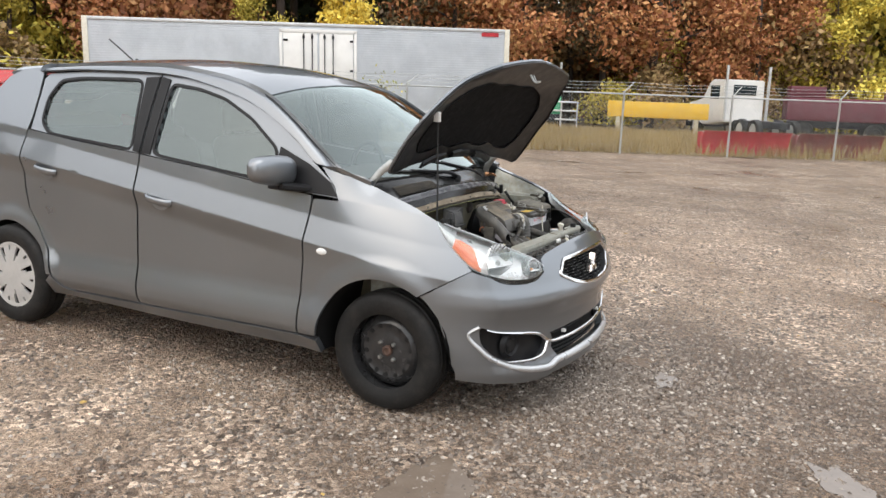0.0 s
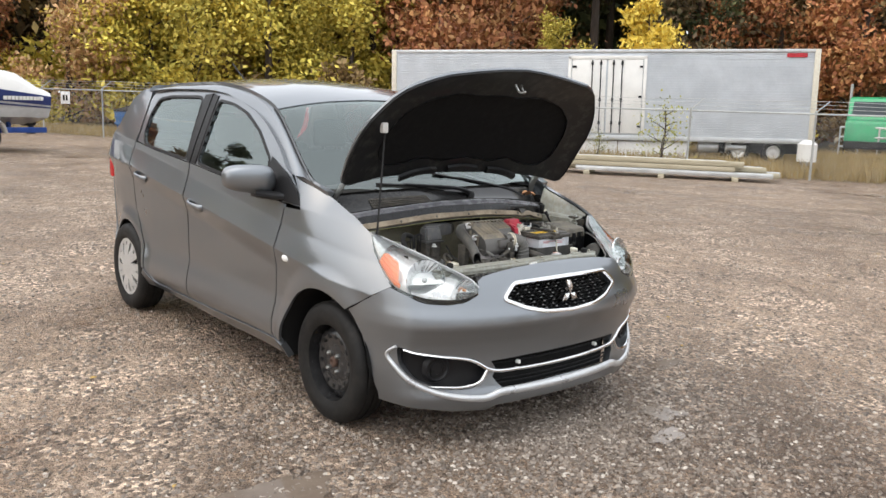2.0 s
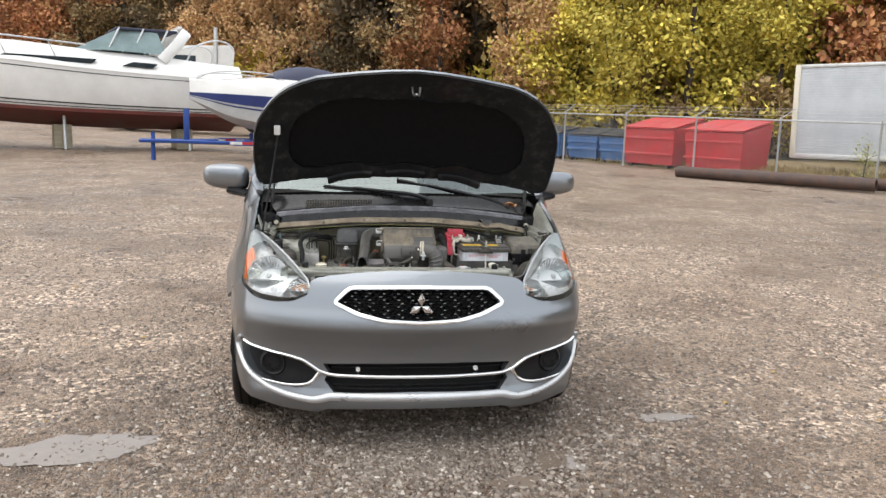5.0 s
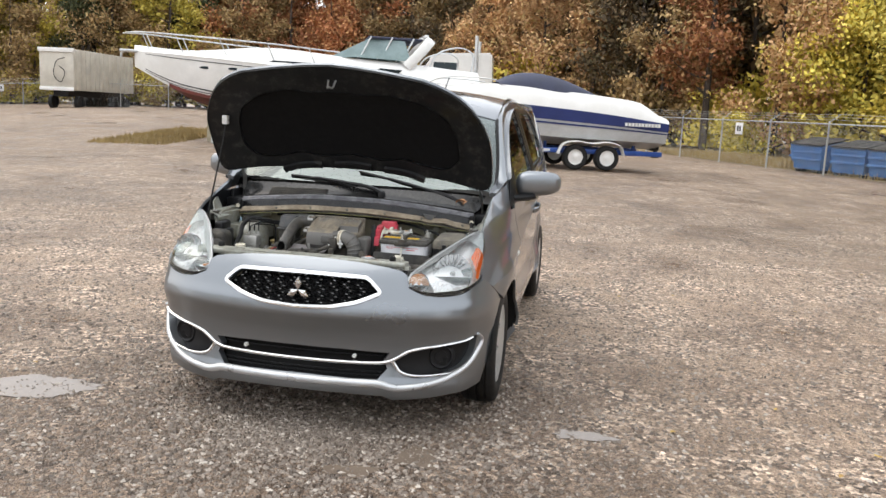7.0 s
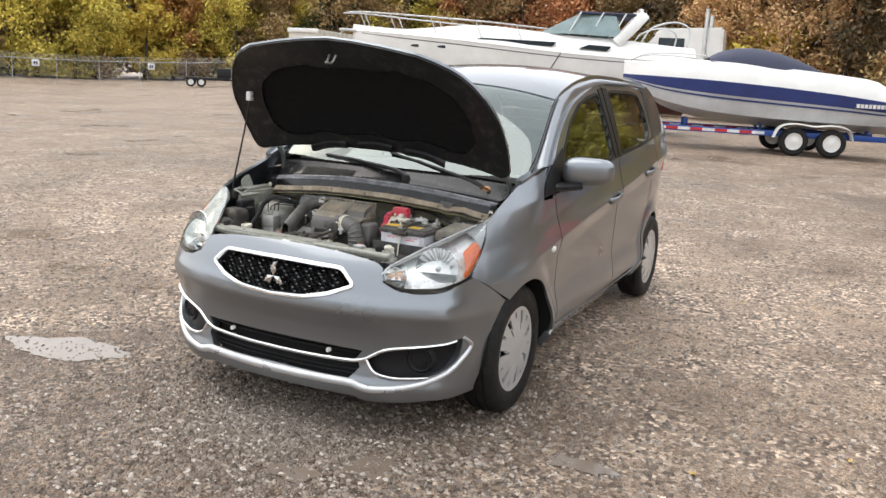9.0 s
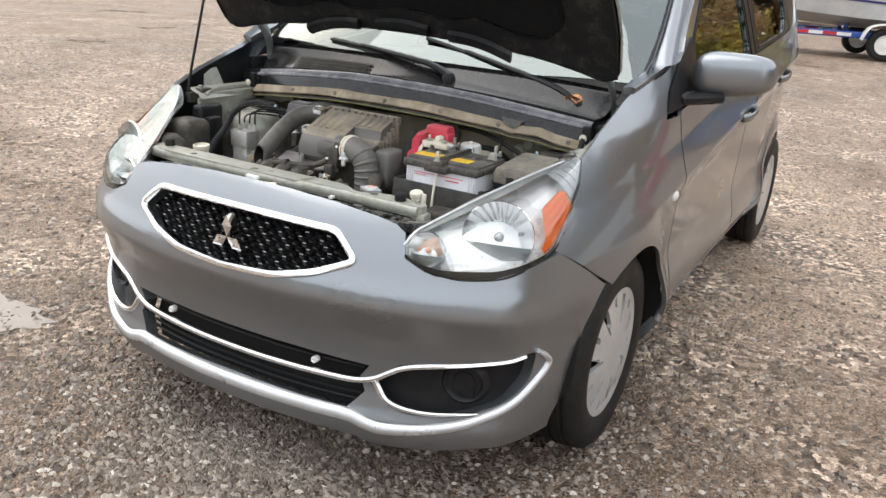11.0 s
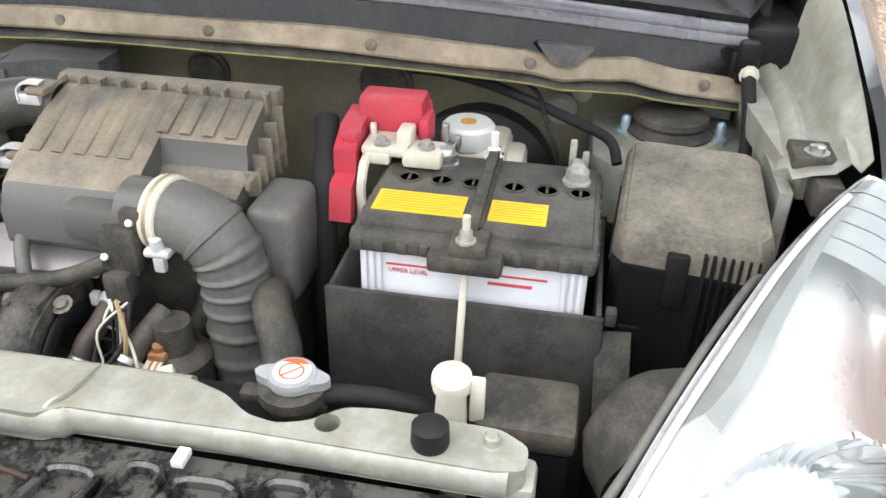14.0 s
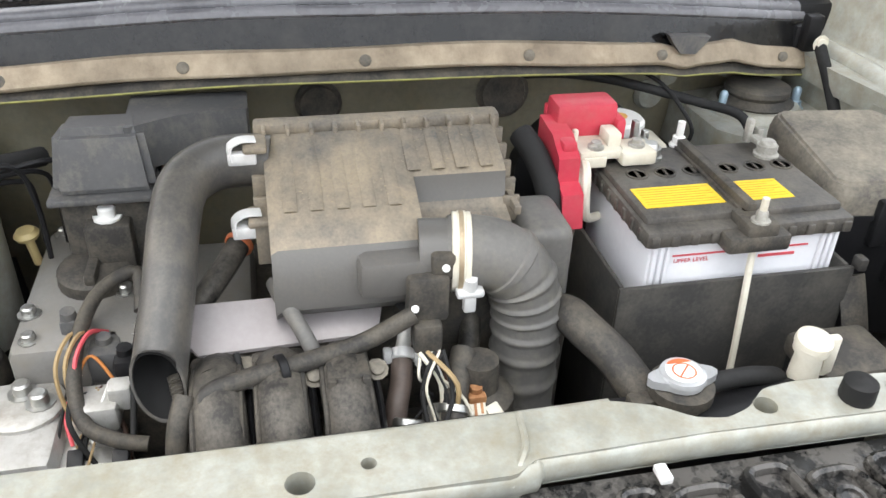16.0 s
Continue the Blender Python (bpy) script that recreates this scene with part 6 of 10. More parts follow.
part("grit", bm, mat("pale_grit", (0.36, 0.30, 0.21), (0.24, 0.19, 0.13), 0.9, 0, 60, 300, 0.0), ac, "pale dust and grit")
for i in range(9):
    y = -0.098 + i * 0.0235
    x1 = 0.238 if y < 0.01 else 0.198
    bm = bmesh.new()
    z1 = 0.8165 if y < 0.01 else 0.832
    tube(bm, [(0.150, y, 0.8505), (0.198, y, 0.833), (x1, y, z1)], (0.0013, 0.0062), 8, 3, up=(0, 0, 1))
    part("rib", bm, AIRBOX, ac)
bm = bmesh.new()
box(bm, 0.118, 0.140, -0.126, 0.118, 0.838, 0.858, 0.004)
for i in range(11):
    box(bm, 0.136, 0.152, -0.118 + i * 0.0225, -0.114 + i * 0.0225, 0.836, 0.858, 0.001)
for i in range(5):
    box(bm, 0.136 + i * 0.018, 0.141 + i * 0.018, 0.106, 0.122, 0.775, 0.842 - i * 0.010, 0.001)
box(bm, 0.125, 0.230, 0.112, 0.119, 0.790, 0.800, 0.002)
part("flange", bm, AIRBOX, ac, "dusty black rear flange")
for x, z in ((0.166, 0.852), (0.216, 0.803)):
    bm = bmesh.new()
    box(bm, x - 0.003, x + 0.014, -0.150, -0.124, z - 0.016, z - 0.004, 0.002)
    tube(bm, [(x + 0.004, -0.124, z + 0.006), (x + 0.006, -0.138, z + 0.007), (x + 0.008, -0.148, z + 0.001), (x + 0.010, -0.148, z - 0.012)], (0.0015, 0.008), 6, 4, up=(0, 0, 1))
    part("spring_clip", bm, ZINCW, ac, "bright steel spring clip")
    bm = bmesh.new()
    box(bm, x - 0.014, x + 0.018, -0.136, -0.114, z - 0.004, z + 0.004, 0.003)
    part("clip_lug", bm, AIRBOX, ac)
bm = bmesh.new()
for i in range(4):
    box(bm, 0.150 + i * 0.025, 0.156 + i * 0.025, -0.130, -0.113, 0.760, 0.835 - i * 0.010, 0.001)
part("side_fin", bm, AIRBOX, ac)
bm = bmesh.new()
lathe(bm, (0.262, 0.012, 0.778), (0.12, 1, 0.0), [(0, 0.032), (0.030, 0.032)], 20)
box(bm, 0.235, 0.295, -0.045, 0.020, 0.752, 0.790, 0.008)
part("outlet", bm, AIRBOX_FRONT, ac, "round outlet neck")
bm = bmesh.new()
box(bm, 0.19, 0.25, -0.06, 0.10, 0.60, 0.73)
part("support", bm, BLACK_DUSTY, ac)

# intake snorkel, a wide flat pipe with an open mouth
sn = thing("intake_snorkel")
tagged(sn, "dusty black intake snorkel pipe with an open mouth", "pipe")
bm = bmesh.new()
P = [(0.335, -0.217, 0.718), (0.312, -0.212, 0.741), (0.272, -0.204, 0.777), (0.225, -0.199, 0.806), (0.186, -0.190, 0.824), (0.161, -0.166, 0.830), (0.154, -0.136, 0.830), (0.156, -0.112, 0.828)]
bore = bmesh.new()
r1 = tube(bm, P, (0.0265, 0.0222), 24, 6, cap=False, up=(0, 0, 1))
r2 = tube(bore, P, (0.0235, 0.0192), 24, 6, up=(0, 0, 1))
for rr in (r1, r2):
    for k in range(5):
        c_ = sum((w.co for w in rr[k]), Vector()) / len(rr[k])
        for v in rr[k]:
            v.co += Vector((-0.83, 0, 0.50)) * ((v.co - c_).dot(Vector((0.55, 0, 0.83))) * 1.25 * (1 - k / 5))
lip = [bm.verts.new(v.co + (w.co - v.co) * 0.25) for v, w in zip(r2[0], r1[0])]
deep = [bm.verts.new(v.co + (w.co - v.co) * 0.10) for v, w in zip(r2[5], r1[5])]
bridge(bm, r1[0], lip)
bridge(bm, lip, deep)
part("pipe", bm, mat("scuffed_black_pipe", (0.082, 0.078, 0.073), (0.055, 0.053, 0.050), 0.42, 0, 14, 330, 0.2, 0, 0.2, (0.15, 0.135, 0.11), 0.64), sn)
# bore blacker than the pipe itself: its inner shade is put into the colour
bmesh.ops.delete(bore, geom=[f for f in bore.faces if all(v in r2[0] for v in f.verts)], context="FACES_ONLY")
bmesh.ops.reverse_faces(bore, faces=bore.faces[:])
part("bore", bore, DARK, sn, "inside of the pipe, blackened for the shade in it", recalc=False)
bm = bmesh.new()
box(bm, 0.21, 0.26, -0.225, -0.20, 0.60, 0.775, 0.004)
part("stay", bm, BLACK_DUSTY, sn)

# elbow hose to the throttle, with corrugations
eh = thing("intake_hose")
tagged(eh, "grey corrugated rubber intake hose with a steel clamp", "hose")
bm = bmesh.new()
P = [(0.264, 0.040, 0.778), (0.268, 0.062, 0.779), (0.272, 0.088, 0.772), (0.275, 0.107, 0.752), (0.277, 0.115, 0.722), (0.279, 0.117, 0.69), (0.280, 0.117, 0.64), (0.280, 0.118, 0.56)]


def corr(t):
    if t < 0.42:
        return 1.0 + 0.06 * (abs(t - 0.33) < 0.018)
    return 1.0 + 0.075 * max(0, math.cos((t - 0.45) * 2 * math.pi / 0.082)) ** 2 - 0.02


tube(bm, P, 0.0335, 24, 22, radii=corr)
part("hose", bm, GREY_HOSE, eh)
bm = bmesh.new()
lathe(bm, (0.264, 0.042, 0.778), (0.18, 1, 0.0), [(0, 0.0345), (0.001, 0.0370), (0.005, 0.0365), (0.006, 0.0378), (0.012, 0.0378), (0.013, 0.0365), (0.017, 0.0370), (0.018, 0.0345)], 32, False)
part("clamp", bm, CREAM, eh, "pale yellowed band clamp")
bm = bmesh.new()
lathe(bm, (0.2651, 0.0482, 0.778), (0.18, 1, 0.0), [(0, 0.0379), (0.0005, 0.0382), (0.004, 0.0382), (0.0045, 0.0379)], 32, False)
part("band", bm, CLAMP, eh, "rust stained band")
bm = bmesh.new()
box(bm, 0.290, 0.306, 0.040, 0.066, 0.752, 0.760, 0.003)
box(bm, 0.295, 0.304, 0.047, 0.059, 0.735, 0.753, 0.003)
lathe(bm, (0.299, 0.053, 0.760), (0.2, 0, 1), [(0, 0.007), (0.012, 0.006), (0.013, 0)], 10)
part("clamp_screw", bm, ZINCW, eh, "bright clamp screw lug")
bm = bmesh.new()
lathe(bm, (0.279, 0.117, 0.34), (0, 0, 1), [(0, 0.04), (0.2, 0.04), (0.25, 0.036)], 14)
part("throttle_body", bm, ALU, eh, "cast throttle body")
rs = thing("resonator")
tagged(rs, "grey plastic intake resonator box beside the hose", "resonator")
bm = bmesh.new()
box(bm, 0.175, 0.255, 0.118, 0.168, 0.68, 0.785, 0.012, seg=3)
part("shell", bm, GREY_HOSE, rs)
bm = bmesh.new()
tube(bm, [(0.10, 0.155, 0.815), (0.13, 0.165, 0.80), (0.165, 0.170, 0.77), (0.18, 0.172, 0.70), (0.185, 0.17, 0.60), (0.185, 0.17, 0.45)], 0.014, 10, 5)
part("hose", bm, RUBBER, rs, "black breather hose")

# ---- engine block, plate, manifold ----
VCOVER = mat("dusty_grey_valve_cover", (0.225, 0.218, 0.205), (0.155, 0.150, 0.141), 0.5, 0, 12, 240, 0.15, 0, 0.18, (0.19, 0.172, 0.14), 0.66)
en = thing("engine")
tagged(en, "dark dusty car engine with black intake manifold runners", "engine")
bm = bmesh.new()
box(bm, -0.03, 0.26, -0.36, 0.15, 0.34, 0.635, 0.02)
part("block", bm, BLACK_DUSTY, en, "dark engine block")
bm = bmesh.new()
box(bm, 0.00, 0.235, -0.365, -0.225, 0.62, 0.690, 0.015)
box(bm, 0.02, 0.20, -0.35, -0.14, 0.60, 0.668, 0.015)
part("valve_cover", bm, VCOVER, en, "dusty black valve cover")
for x, y in ((0.020, -0.345), (0.020, -0.240), (0.215, -0.345), (0.215, -0.245)):
    bolt("cover_bolt", (x, y, 0.688), (0, 0, 1), 0.0065, 0.009, STEEL, en)
bm = bmesh.new()
box(bm, -0.005, 0.242, -0.372, -0.218, 0.606, 0.624, 0.006)
part("cover_flange", bm, ALU, en, "pale cast flange below the cover")
bm = bmesh.new()
lathe(bm, (0.122, -0.296, 0.688), (0.1, 0, 1), [(0, 0.036), (0.006, 0.038), (0.018, 0.037), (0.022, 0.032), (0.022, 0)], 22)
box(bm, 0.085, 0.158, -0.302, -0.290, 0.704, 0.717, 0.004)
part("oil_cap", bm, BLACK_DUSTY, en, "black oil filler cap")
bm = bmesh.new()
hp = [(0.243, -0.190), (0.243, -0.030), (0.256, -0.020), (0.283, -0.028), (0.287, -0.188), (0.278, -0.196)]
plate(bm, hp, 0.715, 0.7185)
for v in bm.verts:
    v.co.z += (0.265 - v.co.x) * 0.55
part("heat_plate", bm, PLATE, en, "plain pale aluminium plate")
RUNNER = mat("grimy_black_plastic", (0.050, 0.047, 0.043), (0.022, 0.021, 0.020), 0.46, 0, 22, 300, 0.3, 0, 0.16, (0.15, 0.135, 0.112), 0.60)
for i, y in enumerate((-0.172, -0.120, -0.064)):
    bm = bmesh.new()
    tube(bm, [(0.275, y, 0.655), (0.300, y, 0.690), (0.335, y, 0.700), (0.372, y + 0.002, 0.682), (0.396, y + 0.003, 0.640), (0.402, y + 0.003, 0.57), (0.40, y, 0.46)], (0.023, 0.022), 16, 6, up=(0, 1, 0))
    part("runner", bm, RUNNER, en, "black manifold runner")
    bm = bmesh.new()
    tube(bm, [(0.300, y + 0.027, 0.675), (0.335, y + 0.027, 0.690), (0.372, y + 0.028, 0.668), (0.392, y + 0.029, 0.62)], (0.004, 0.010), 8, 4, up=(0, 1, 0))
    part("web", bm, BLACK, en)
    for d in (-0.019, 0.019):
        bm = bmesh.new()
        tube(bm, [(0.296, y + d, 0.694), (0.318, y + d, 0.710), (0.345, y + d, 0.707), (0.376, y + d, 0.690), (0.402, y + d, 0.645), (0.410, y + d, 0.58)], (0.0030, 0.0045), 8, 5, up=(0, 1, 0))
        part("runner_rib", bm, BLACK_DUSTY, en)
    bm = bmesh.new()
    box(bm, 0.286, 0.304, y - 0.024, y + 0.024, 0.676, 0.706, 0.006)
    part("port_collar", bm, RUNNER, en)
bm = bmesh.new()
box(bm, 0.26, 0.40, -0.23, 0.06, 0.50, 0.60, 0.02)
part("plenum", bm, BLACK_DUSTY, en, "black manifold plenum")
bm = bmesh.new()
box(bm, 0.215, 0.335, -0.44, -0.315, 0.585, 0.645, 0.012)
box(bm, 0.255, 0.335, -0.32, -0.268, 0.54, 0.625, 0.012)
lathe(bm, (0.258, -0.350, 0.645), (0, 0, 1), [(0, 0.036), (0.004, 0.036), (0.007, 0.032)], 20)
mount = part("engine_mount", bm, ALU, en, "cast aluminium mount bracket")
for x, y in ((0.246, -0.352), (0.262, -0.334)):
    bolt("mount_bolt", (x, y, 0.651), (0, 0, 1), 0.0085, 0.014, STEEL, mount)
for x, y, z in ((0.150, -0.265, 0.690), (0.175, -0.352, 0.690), (0.232, -0.19, 0.700)):
    bolt("cover_bolt", (x, y, z), (0, 0, 1), 0.007, 0.010, STEEL, en)
bm = bmesh.new()
lathe(bm, (0.03, -0.376, 0.66), (0.1, -0.1, 1), [(0, 0.005), (0.035, 0.005), (0.036, 0.012), (0.041, 0.014), (0.046, 0.010), (0.047, 0)], 14)
part("dipstick", bm, mat("yellowed_plastic", (0.72, 0.58, 0.28), (0.62, 0.49, 0.23), 0.5, 0, 16, 200, 0.05), en, "yellowed dipstick knob")
bm = bmesh.new()
lathe(bm, (0.315, 0.062, 0.60), (0, 0, 1), [(0, 0.035), (0.05, 0.035), (0.06, 0.02), (0.09, 0.018)], 14)
box(bm, 0.32, 0.40, 0.045, 0.11, 0.55, 0.635, 0.012)
part("thermostat_housing", bm, BLACK_DUSTY, en, "stained dark housing")
bolt("rusty_bolt", (0.375, 0.095, 0.635), (0, 0, 1), 0.008, 0.016, RUST, en, "rusty bolt")
# sensor block by the outlet
bm = bmesh.new()
box(bm, 0.284, 0.306, -0.004, 0.034, 0.730, 0.778, 0.005)
box(bm, 0.296, 0.318, 0.000, 0.026, 0.705, 0.735, 0.004)
box(bm, 0.284, 0.300, 0.018, 0.040, 0.770, 0.796, 0.004)
sb = part("sensor", bm, BLACK_DUSTY, en, "dusty black air sensor")
for p in ((0.300, 0.030, 0.784), (0.306, 0.002, 0.748)):
    bm = bmesh.new()
    lathe(bm, p, (1, 0, 0.6), [(0, 0.0036), (0.003, 0.0036), (0.004, 0.0022)], 10)
    part("screw", bm, WHITEP, sb)

RUSTY = mat("rust_stained_zinc", (0.50, 0.28, 0.13), (0.34, 0.16, 0.07), 0.6, 0.3, 50, 300, 0.2)
BROWNRUB = mat("brown_rubber_hose", (0.105, 0.078, 0.064), (0.070, 0.052, 0.044), 0.6, 0, 18, 200, 0.15)
WIRES = {
    "wiring_loom": (BLACK_DUSTY, 0.0085, [(0.305, 0.002, 0.742), (0.312, -0.045, 0.722), (0.325, -0.095, 0.718), (0.338, -0.150, 0.716), (0.350, -0.182, 0.708), (0.372, -0.186, 0.66), (0.380, -0.186, 0.58)]),
    "vent_hose": (RUNNER, 0.0115, [(0.169, -0.150, 0.745), (0.196, -0.164, 0.737), (0.232, -0.194, 0.714), (0.256, -0.222, 0.684)]),
    "conduit": (BLACK_DUSTY, 0.009, [(0.345, -0.196, 0.712), (0.366, -0.204, 0.690), (0.380, -0.206, 0.650), (0.390, -0.200, 0.57)]),
    "breather_hose": (GREY_HOSE, 0.0075, [(0.236, -0.118, 0.742), (0.262, -0.112, 0.742), (0.292, -0.098, 0.730), (0.312, -0.085, 0.706)]),
    "fuel_line": (BLACK_DUSTY, 0.007, [(0.20, -0.245, 0.70), (0.165, -0.25, 0.722), (0.19, -0.285, 0.715), (0.25, -0.30, 0.69), (0.30, -0.292, 0.66), (0.325, -0.262, 0.655), (0.33, -0.235, 0.65)]),
    "coolant_hose": (BROWNRUB, 0.0105, [(0.300, -0.009, 0.688), (0.318, -0.012, 0.678), (0.340, -0.020, 0.662), (0.356, -0.024, 0.625), (0.36, -0.024, 0.52)]),
    "heater_pipe": (ALU, 0.0075, [(0.262, 0.004, 0.712), (0.276, 0.000, 0.706), (0.300, -0.009, 0.689)]),
    "coolant_hose_b": (BLACK_DUSTY, 0.012, [(0.30, 0.05, 0.69), (0.345, 0.032, 0.665), (0.385, 0.026, 0.63), (0.405, 0.022, 0.55)]),
    "bypass_hose": (RUNNER, 0.011, [(0.21, 0.055, 0.72), (0.24, 0.070, 0.69), (0.27, 0.062, 0.65), (0.29, 0.05, 0.60)]),
    "plug_lead": (RUBBER, 0.0045, [(0.240, -0.02, 0.735), (0.268, -0.005, 0.728), (0.292, 0.000, 0.735), (0.300, 0.004, 0.745)]),
    "sensor_lead": (RUBBER, 0.0030, [(0.300, -0.155, 0.715), (0.318, -0.150, 0.702), (0.336, -0.140, 0.690), (0.350, -0.132, 0.655)]),
    "radiator_hose": (BLACK_DUSTY, 0.0185, [(0.398, 0.200, 0.684), (0.370, 0.192, 0.688), (0.342, 0.182, 0.698), (0.316, 0.166, 0.708), (0.290, 0.154, 0.712), (0.266, 0.148, 0.694), (0.255, 0.148, 0.63), (0.25, 0.15, 0.45)]),
    "overflow_hose": (RUBBER, 0.009, [(0.402, 0.232, 0.704), (0.398, 0.262, 0.706), (0.392, 0.300, 0.700), (0.385, 0.330, 0.680), (0.380, 0.345, 0.60)]),
    "lamp_cable": (GREY_HOSE, 0.004, [(0.505, 0.395, 0.695), (0.500, 0.45, 0.705), (0.470, 0.475, 0.722), (0.41, 0.508, 0.750), (0.34, 0.545, 0.772), (0.26, 0.585, 0.775), (0.23, 0.60, 0.74)]),
    "brake_pipe": (RUBBER, 0.006, [(-0.075, 0.17, 0.815), (-0.055, 0.24, 0.824), (-0.041, 0.303, 0.820), (-0.020, 0.355, 0.812), (0.006, 0.410, 0.802), (0.035, 0.455, 0.794), (0.055, 0.466, 0.775)]),
    "ground_wire": (RUBBER, 0.0025, [(-0.055, 0.33, 0.835), (-0.02, 0.37, 0.82), (0.02, 0.385, 0.80), (0.03, 0.40, 0.77), (0.0, 0.40, 0.72)]),
    "bulkhead_loom": (RUBBER, 0.009, [(-0.08, -0.40, 0.82), (-0.06, -0.25, 0.845), (-0.05, -0.1, 0.838), (-0.05, 0.05, 0.842), (-0.055, 0.14, 0.835)]),
    "strut_loom": (RUBBER, 0.008, [(-0.04, 0.60, 0.85), (0.0, 0.605, 0.80), (0.03, 0.595, 0.775), (0.04, 0.55, 0.77)]),
    "wing_loom": (RUBBER, 0.0105, [(0.03, -0.345, 0.790), (0.075, -0.385, 0.802), (0.110, -0.450, 0.818), (0.150, -0.484, 0.790), (0.200, -0.476, 0.745), (0.260, -0.476, 0.690), (0.30, -0.47, 0.60)]),
    "wire_yellow": (CREAM, 0.0016, [(0.318, 0.016, 0.708), (0.330, 0.020, 0.69), (0.350, 0.040, 0.675), (0.370, 0.055, 0.64)]),
    "wire_orange": (mat("orange_wire", (0.55, 0.20, 0.04), None, 0.5, bump=0), 0.0016, [(0.27, -0.262, 0.664), (0.25, -0.285, 0.69), (0.262, -0.30, 0.672), (0.285, -0.305, 0.65)]),
    "wire_red": (PINKRED, 0.0018, [(0.25, -0.30, 0.655), (0.275, -0.312, 0.65), (0.30, -0.305, 0.63)]),
    "wire_pale": (CREAM, 0.0015, [(0.316, 0.006, 0.706), (0.330, 0.002, 0.69), (0.322, 0.012, 0.678), (0.318, 0.018, 0.70)]),
    "wire_blue": (mat("blue_wire", (0.12, 0.38, 0.52), None, 0.5, bump=0), 0.002, [(0.485, 0.415, 0.66), (0.475, 0.43, 0.675), (0.47, 0.45, 0.672), (0.465, 0.46, 0.64)]),
    "black_lead": (RUBBER, 0.003, [(0.10, -0.20, 0.75), (0.13, -0.21, 0.735), (0.18, -0.235, 0.72), (0.25, -0.245, 0.70), (0.32, -0.25, 0.64)]),
}
OCHREW = mat("dull_ochre_wire", (0.38, 0.27, 0.13), (0.28, 0.20, 0.10), 0.6, 0, 40, 200, 0.0)
wr = np.random.default_rng(23)
WCOL = [CREAM, RUBBER, RUBBER, OCHREW, RUBBER, WHITEP, RUBBER, RUST]
for k in range(20):
    if k < 11:
        a0 = Vector((0.318, 0.004 + 0.0024 * k, 0.708))
        b0 = Vector((wr.uniform(0.345, 0.385), wr.uniform(-0.02, 0.075), wr.uniform(0.60, 0.655)))
    else:
        a0 = Vector((wr.uniform(0.245, 0.275), wr.uniform(-0.315, -0.268), 0.668))
        b0 = Vector((wr.uniform(0.28, 0.34), wr.uniform(-0.31, -0.25), wr.uniform(0.59, 0.63)))
    m0 = a0.lerp(b0, 0.35) + Vector((wr.uniform(-0.004, 0.020), wr.uniform(-0.014, 0.014), wr.uniform(-0.006, 0.014)))
    m1 = a0.lerp(b0, 0.7) + Vector((wr.uniform(-0.006, 0.014), wr.uniform(-0.016, 0.016), wr.uniform(-0.012, 0.006)))
    bm = bmesh.new()
    tube(bm, [a0, m0, m1, b0], 0.0013 if k % 3 else 0.0024, 6, 5)
    part("wire", bm, WCOL[k % 8], en)
for x, y, z, mt in ((0.362, 0.048, 0.642, BLACK), (0.372, 0.020, 0.630, BLACK), (0.350, 0.070, 0.652, CREAM), (0.300, -0.280, 0.640, WHITEP), (0.318, -0.300, 0.628, BLACK), (0.338, -0.258, 0.642, BLACK)):
    bm = bmesh.new()
    box(bm, x - 0.010, x + 0.010, y - 0.007, y + 0.007, z - 0.006, z + 0.006, 0.002, Matrix.Translation((x, y, z)) @ Matrix.Rotation(0.5, 4, "Y") @ Matrix.Rotation(0.4 * (y > 0), 4, "Z") @ Matrix.Translation((-x, -y, -z)))
    part("plug", bm, mt, en, "small wiring plug")
SHORT = {"coolant_hose_b": "coolant_hose"}
for nm, (mt, r, P) in WIRES.items():
    bm = bmesh.new()
    tube(bm, P, r, 10, 6)
    base = SHORT.get(nm, "wire" if nm.startswith("wire_") else nm)
    part(base, bm, mt, en, {"wire_yellow": "thin yellow wire", "wire_orange": "thin orange wire", "wire_red": "thin red wire", "wire_blue": "thin blue wire", "wire_pale": "thin pale wire"}.get(nm, ""))
for p, ax in (((0.33, -0.113, 0.716), (0.3, -1, 0)), ((0.352, -0.01, 0.662), (0.6, -0.2, -0.6)), ((0.345, 0.032, 0.665), (0.6, -0.2, -0.5))):
    bm = bmesh.new()
    lathe(bm, p, ax, [(0, 0.0135), (0.001, 0.0150), (0.007, 0.0150), (0.008, 0.0135)], 14, False)
    part("hose_clip", bm, STEEL if ax[0] > 0.5 else BLACK, en)
for p in ((0.302, -0.148, 0.700), (0.332, -0.036, 0.706), (0.330, -0.090, 0.704)):
    bolt("flange_bolt", p, (0.5, 0, 1), 0.0065, 0.006, FUSELID, en, "dirty flange bolt")
bm = bmesh.new()
box(bm, 0.322, 0.352, -0.080, -0.044, 0.714, 0.719, 0.002)
box(bm, 0.350, 0.356, -0.080, -0.073, 0.680, 0.718, 0.001)
box(bm, 0.350, 0.356, -0.051, -0.044, 0.680, 0.718, 0.001)
part("loom_bracket", bm, BLACK_DUSTY, en, "dusty loom bracket")
bm = bmesh.new()
box(bm, 0.318, 0.322, -0.145, -0.118, 0.700, 0.7035, 0.001)
tube(bm, [(0.318, -0.146, 0.703), (0.332, -0.146, 0.703), (0.332, -0.118, 0.703), (0.318, -0.118, 0.703)], 0.0022, 6, 2)
part("steel_loop", bm, STEEL, en, "bright wire bracket")
bm = bmesh.new()
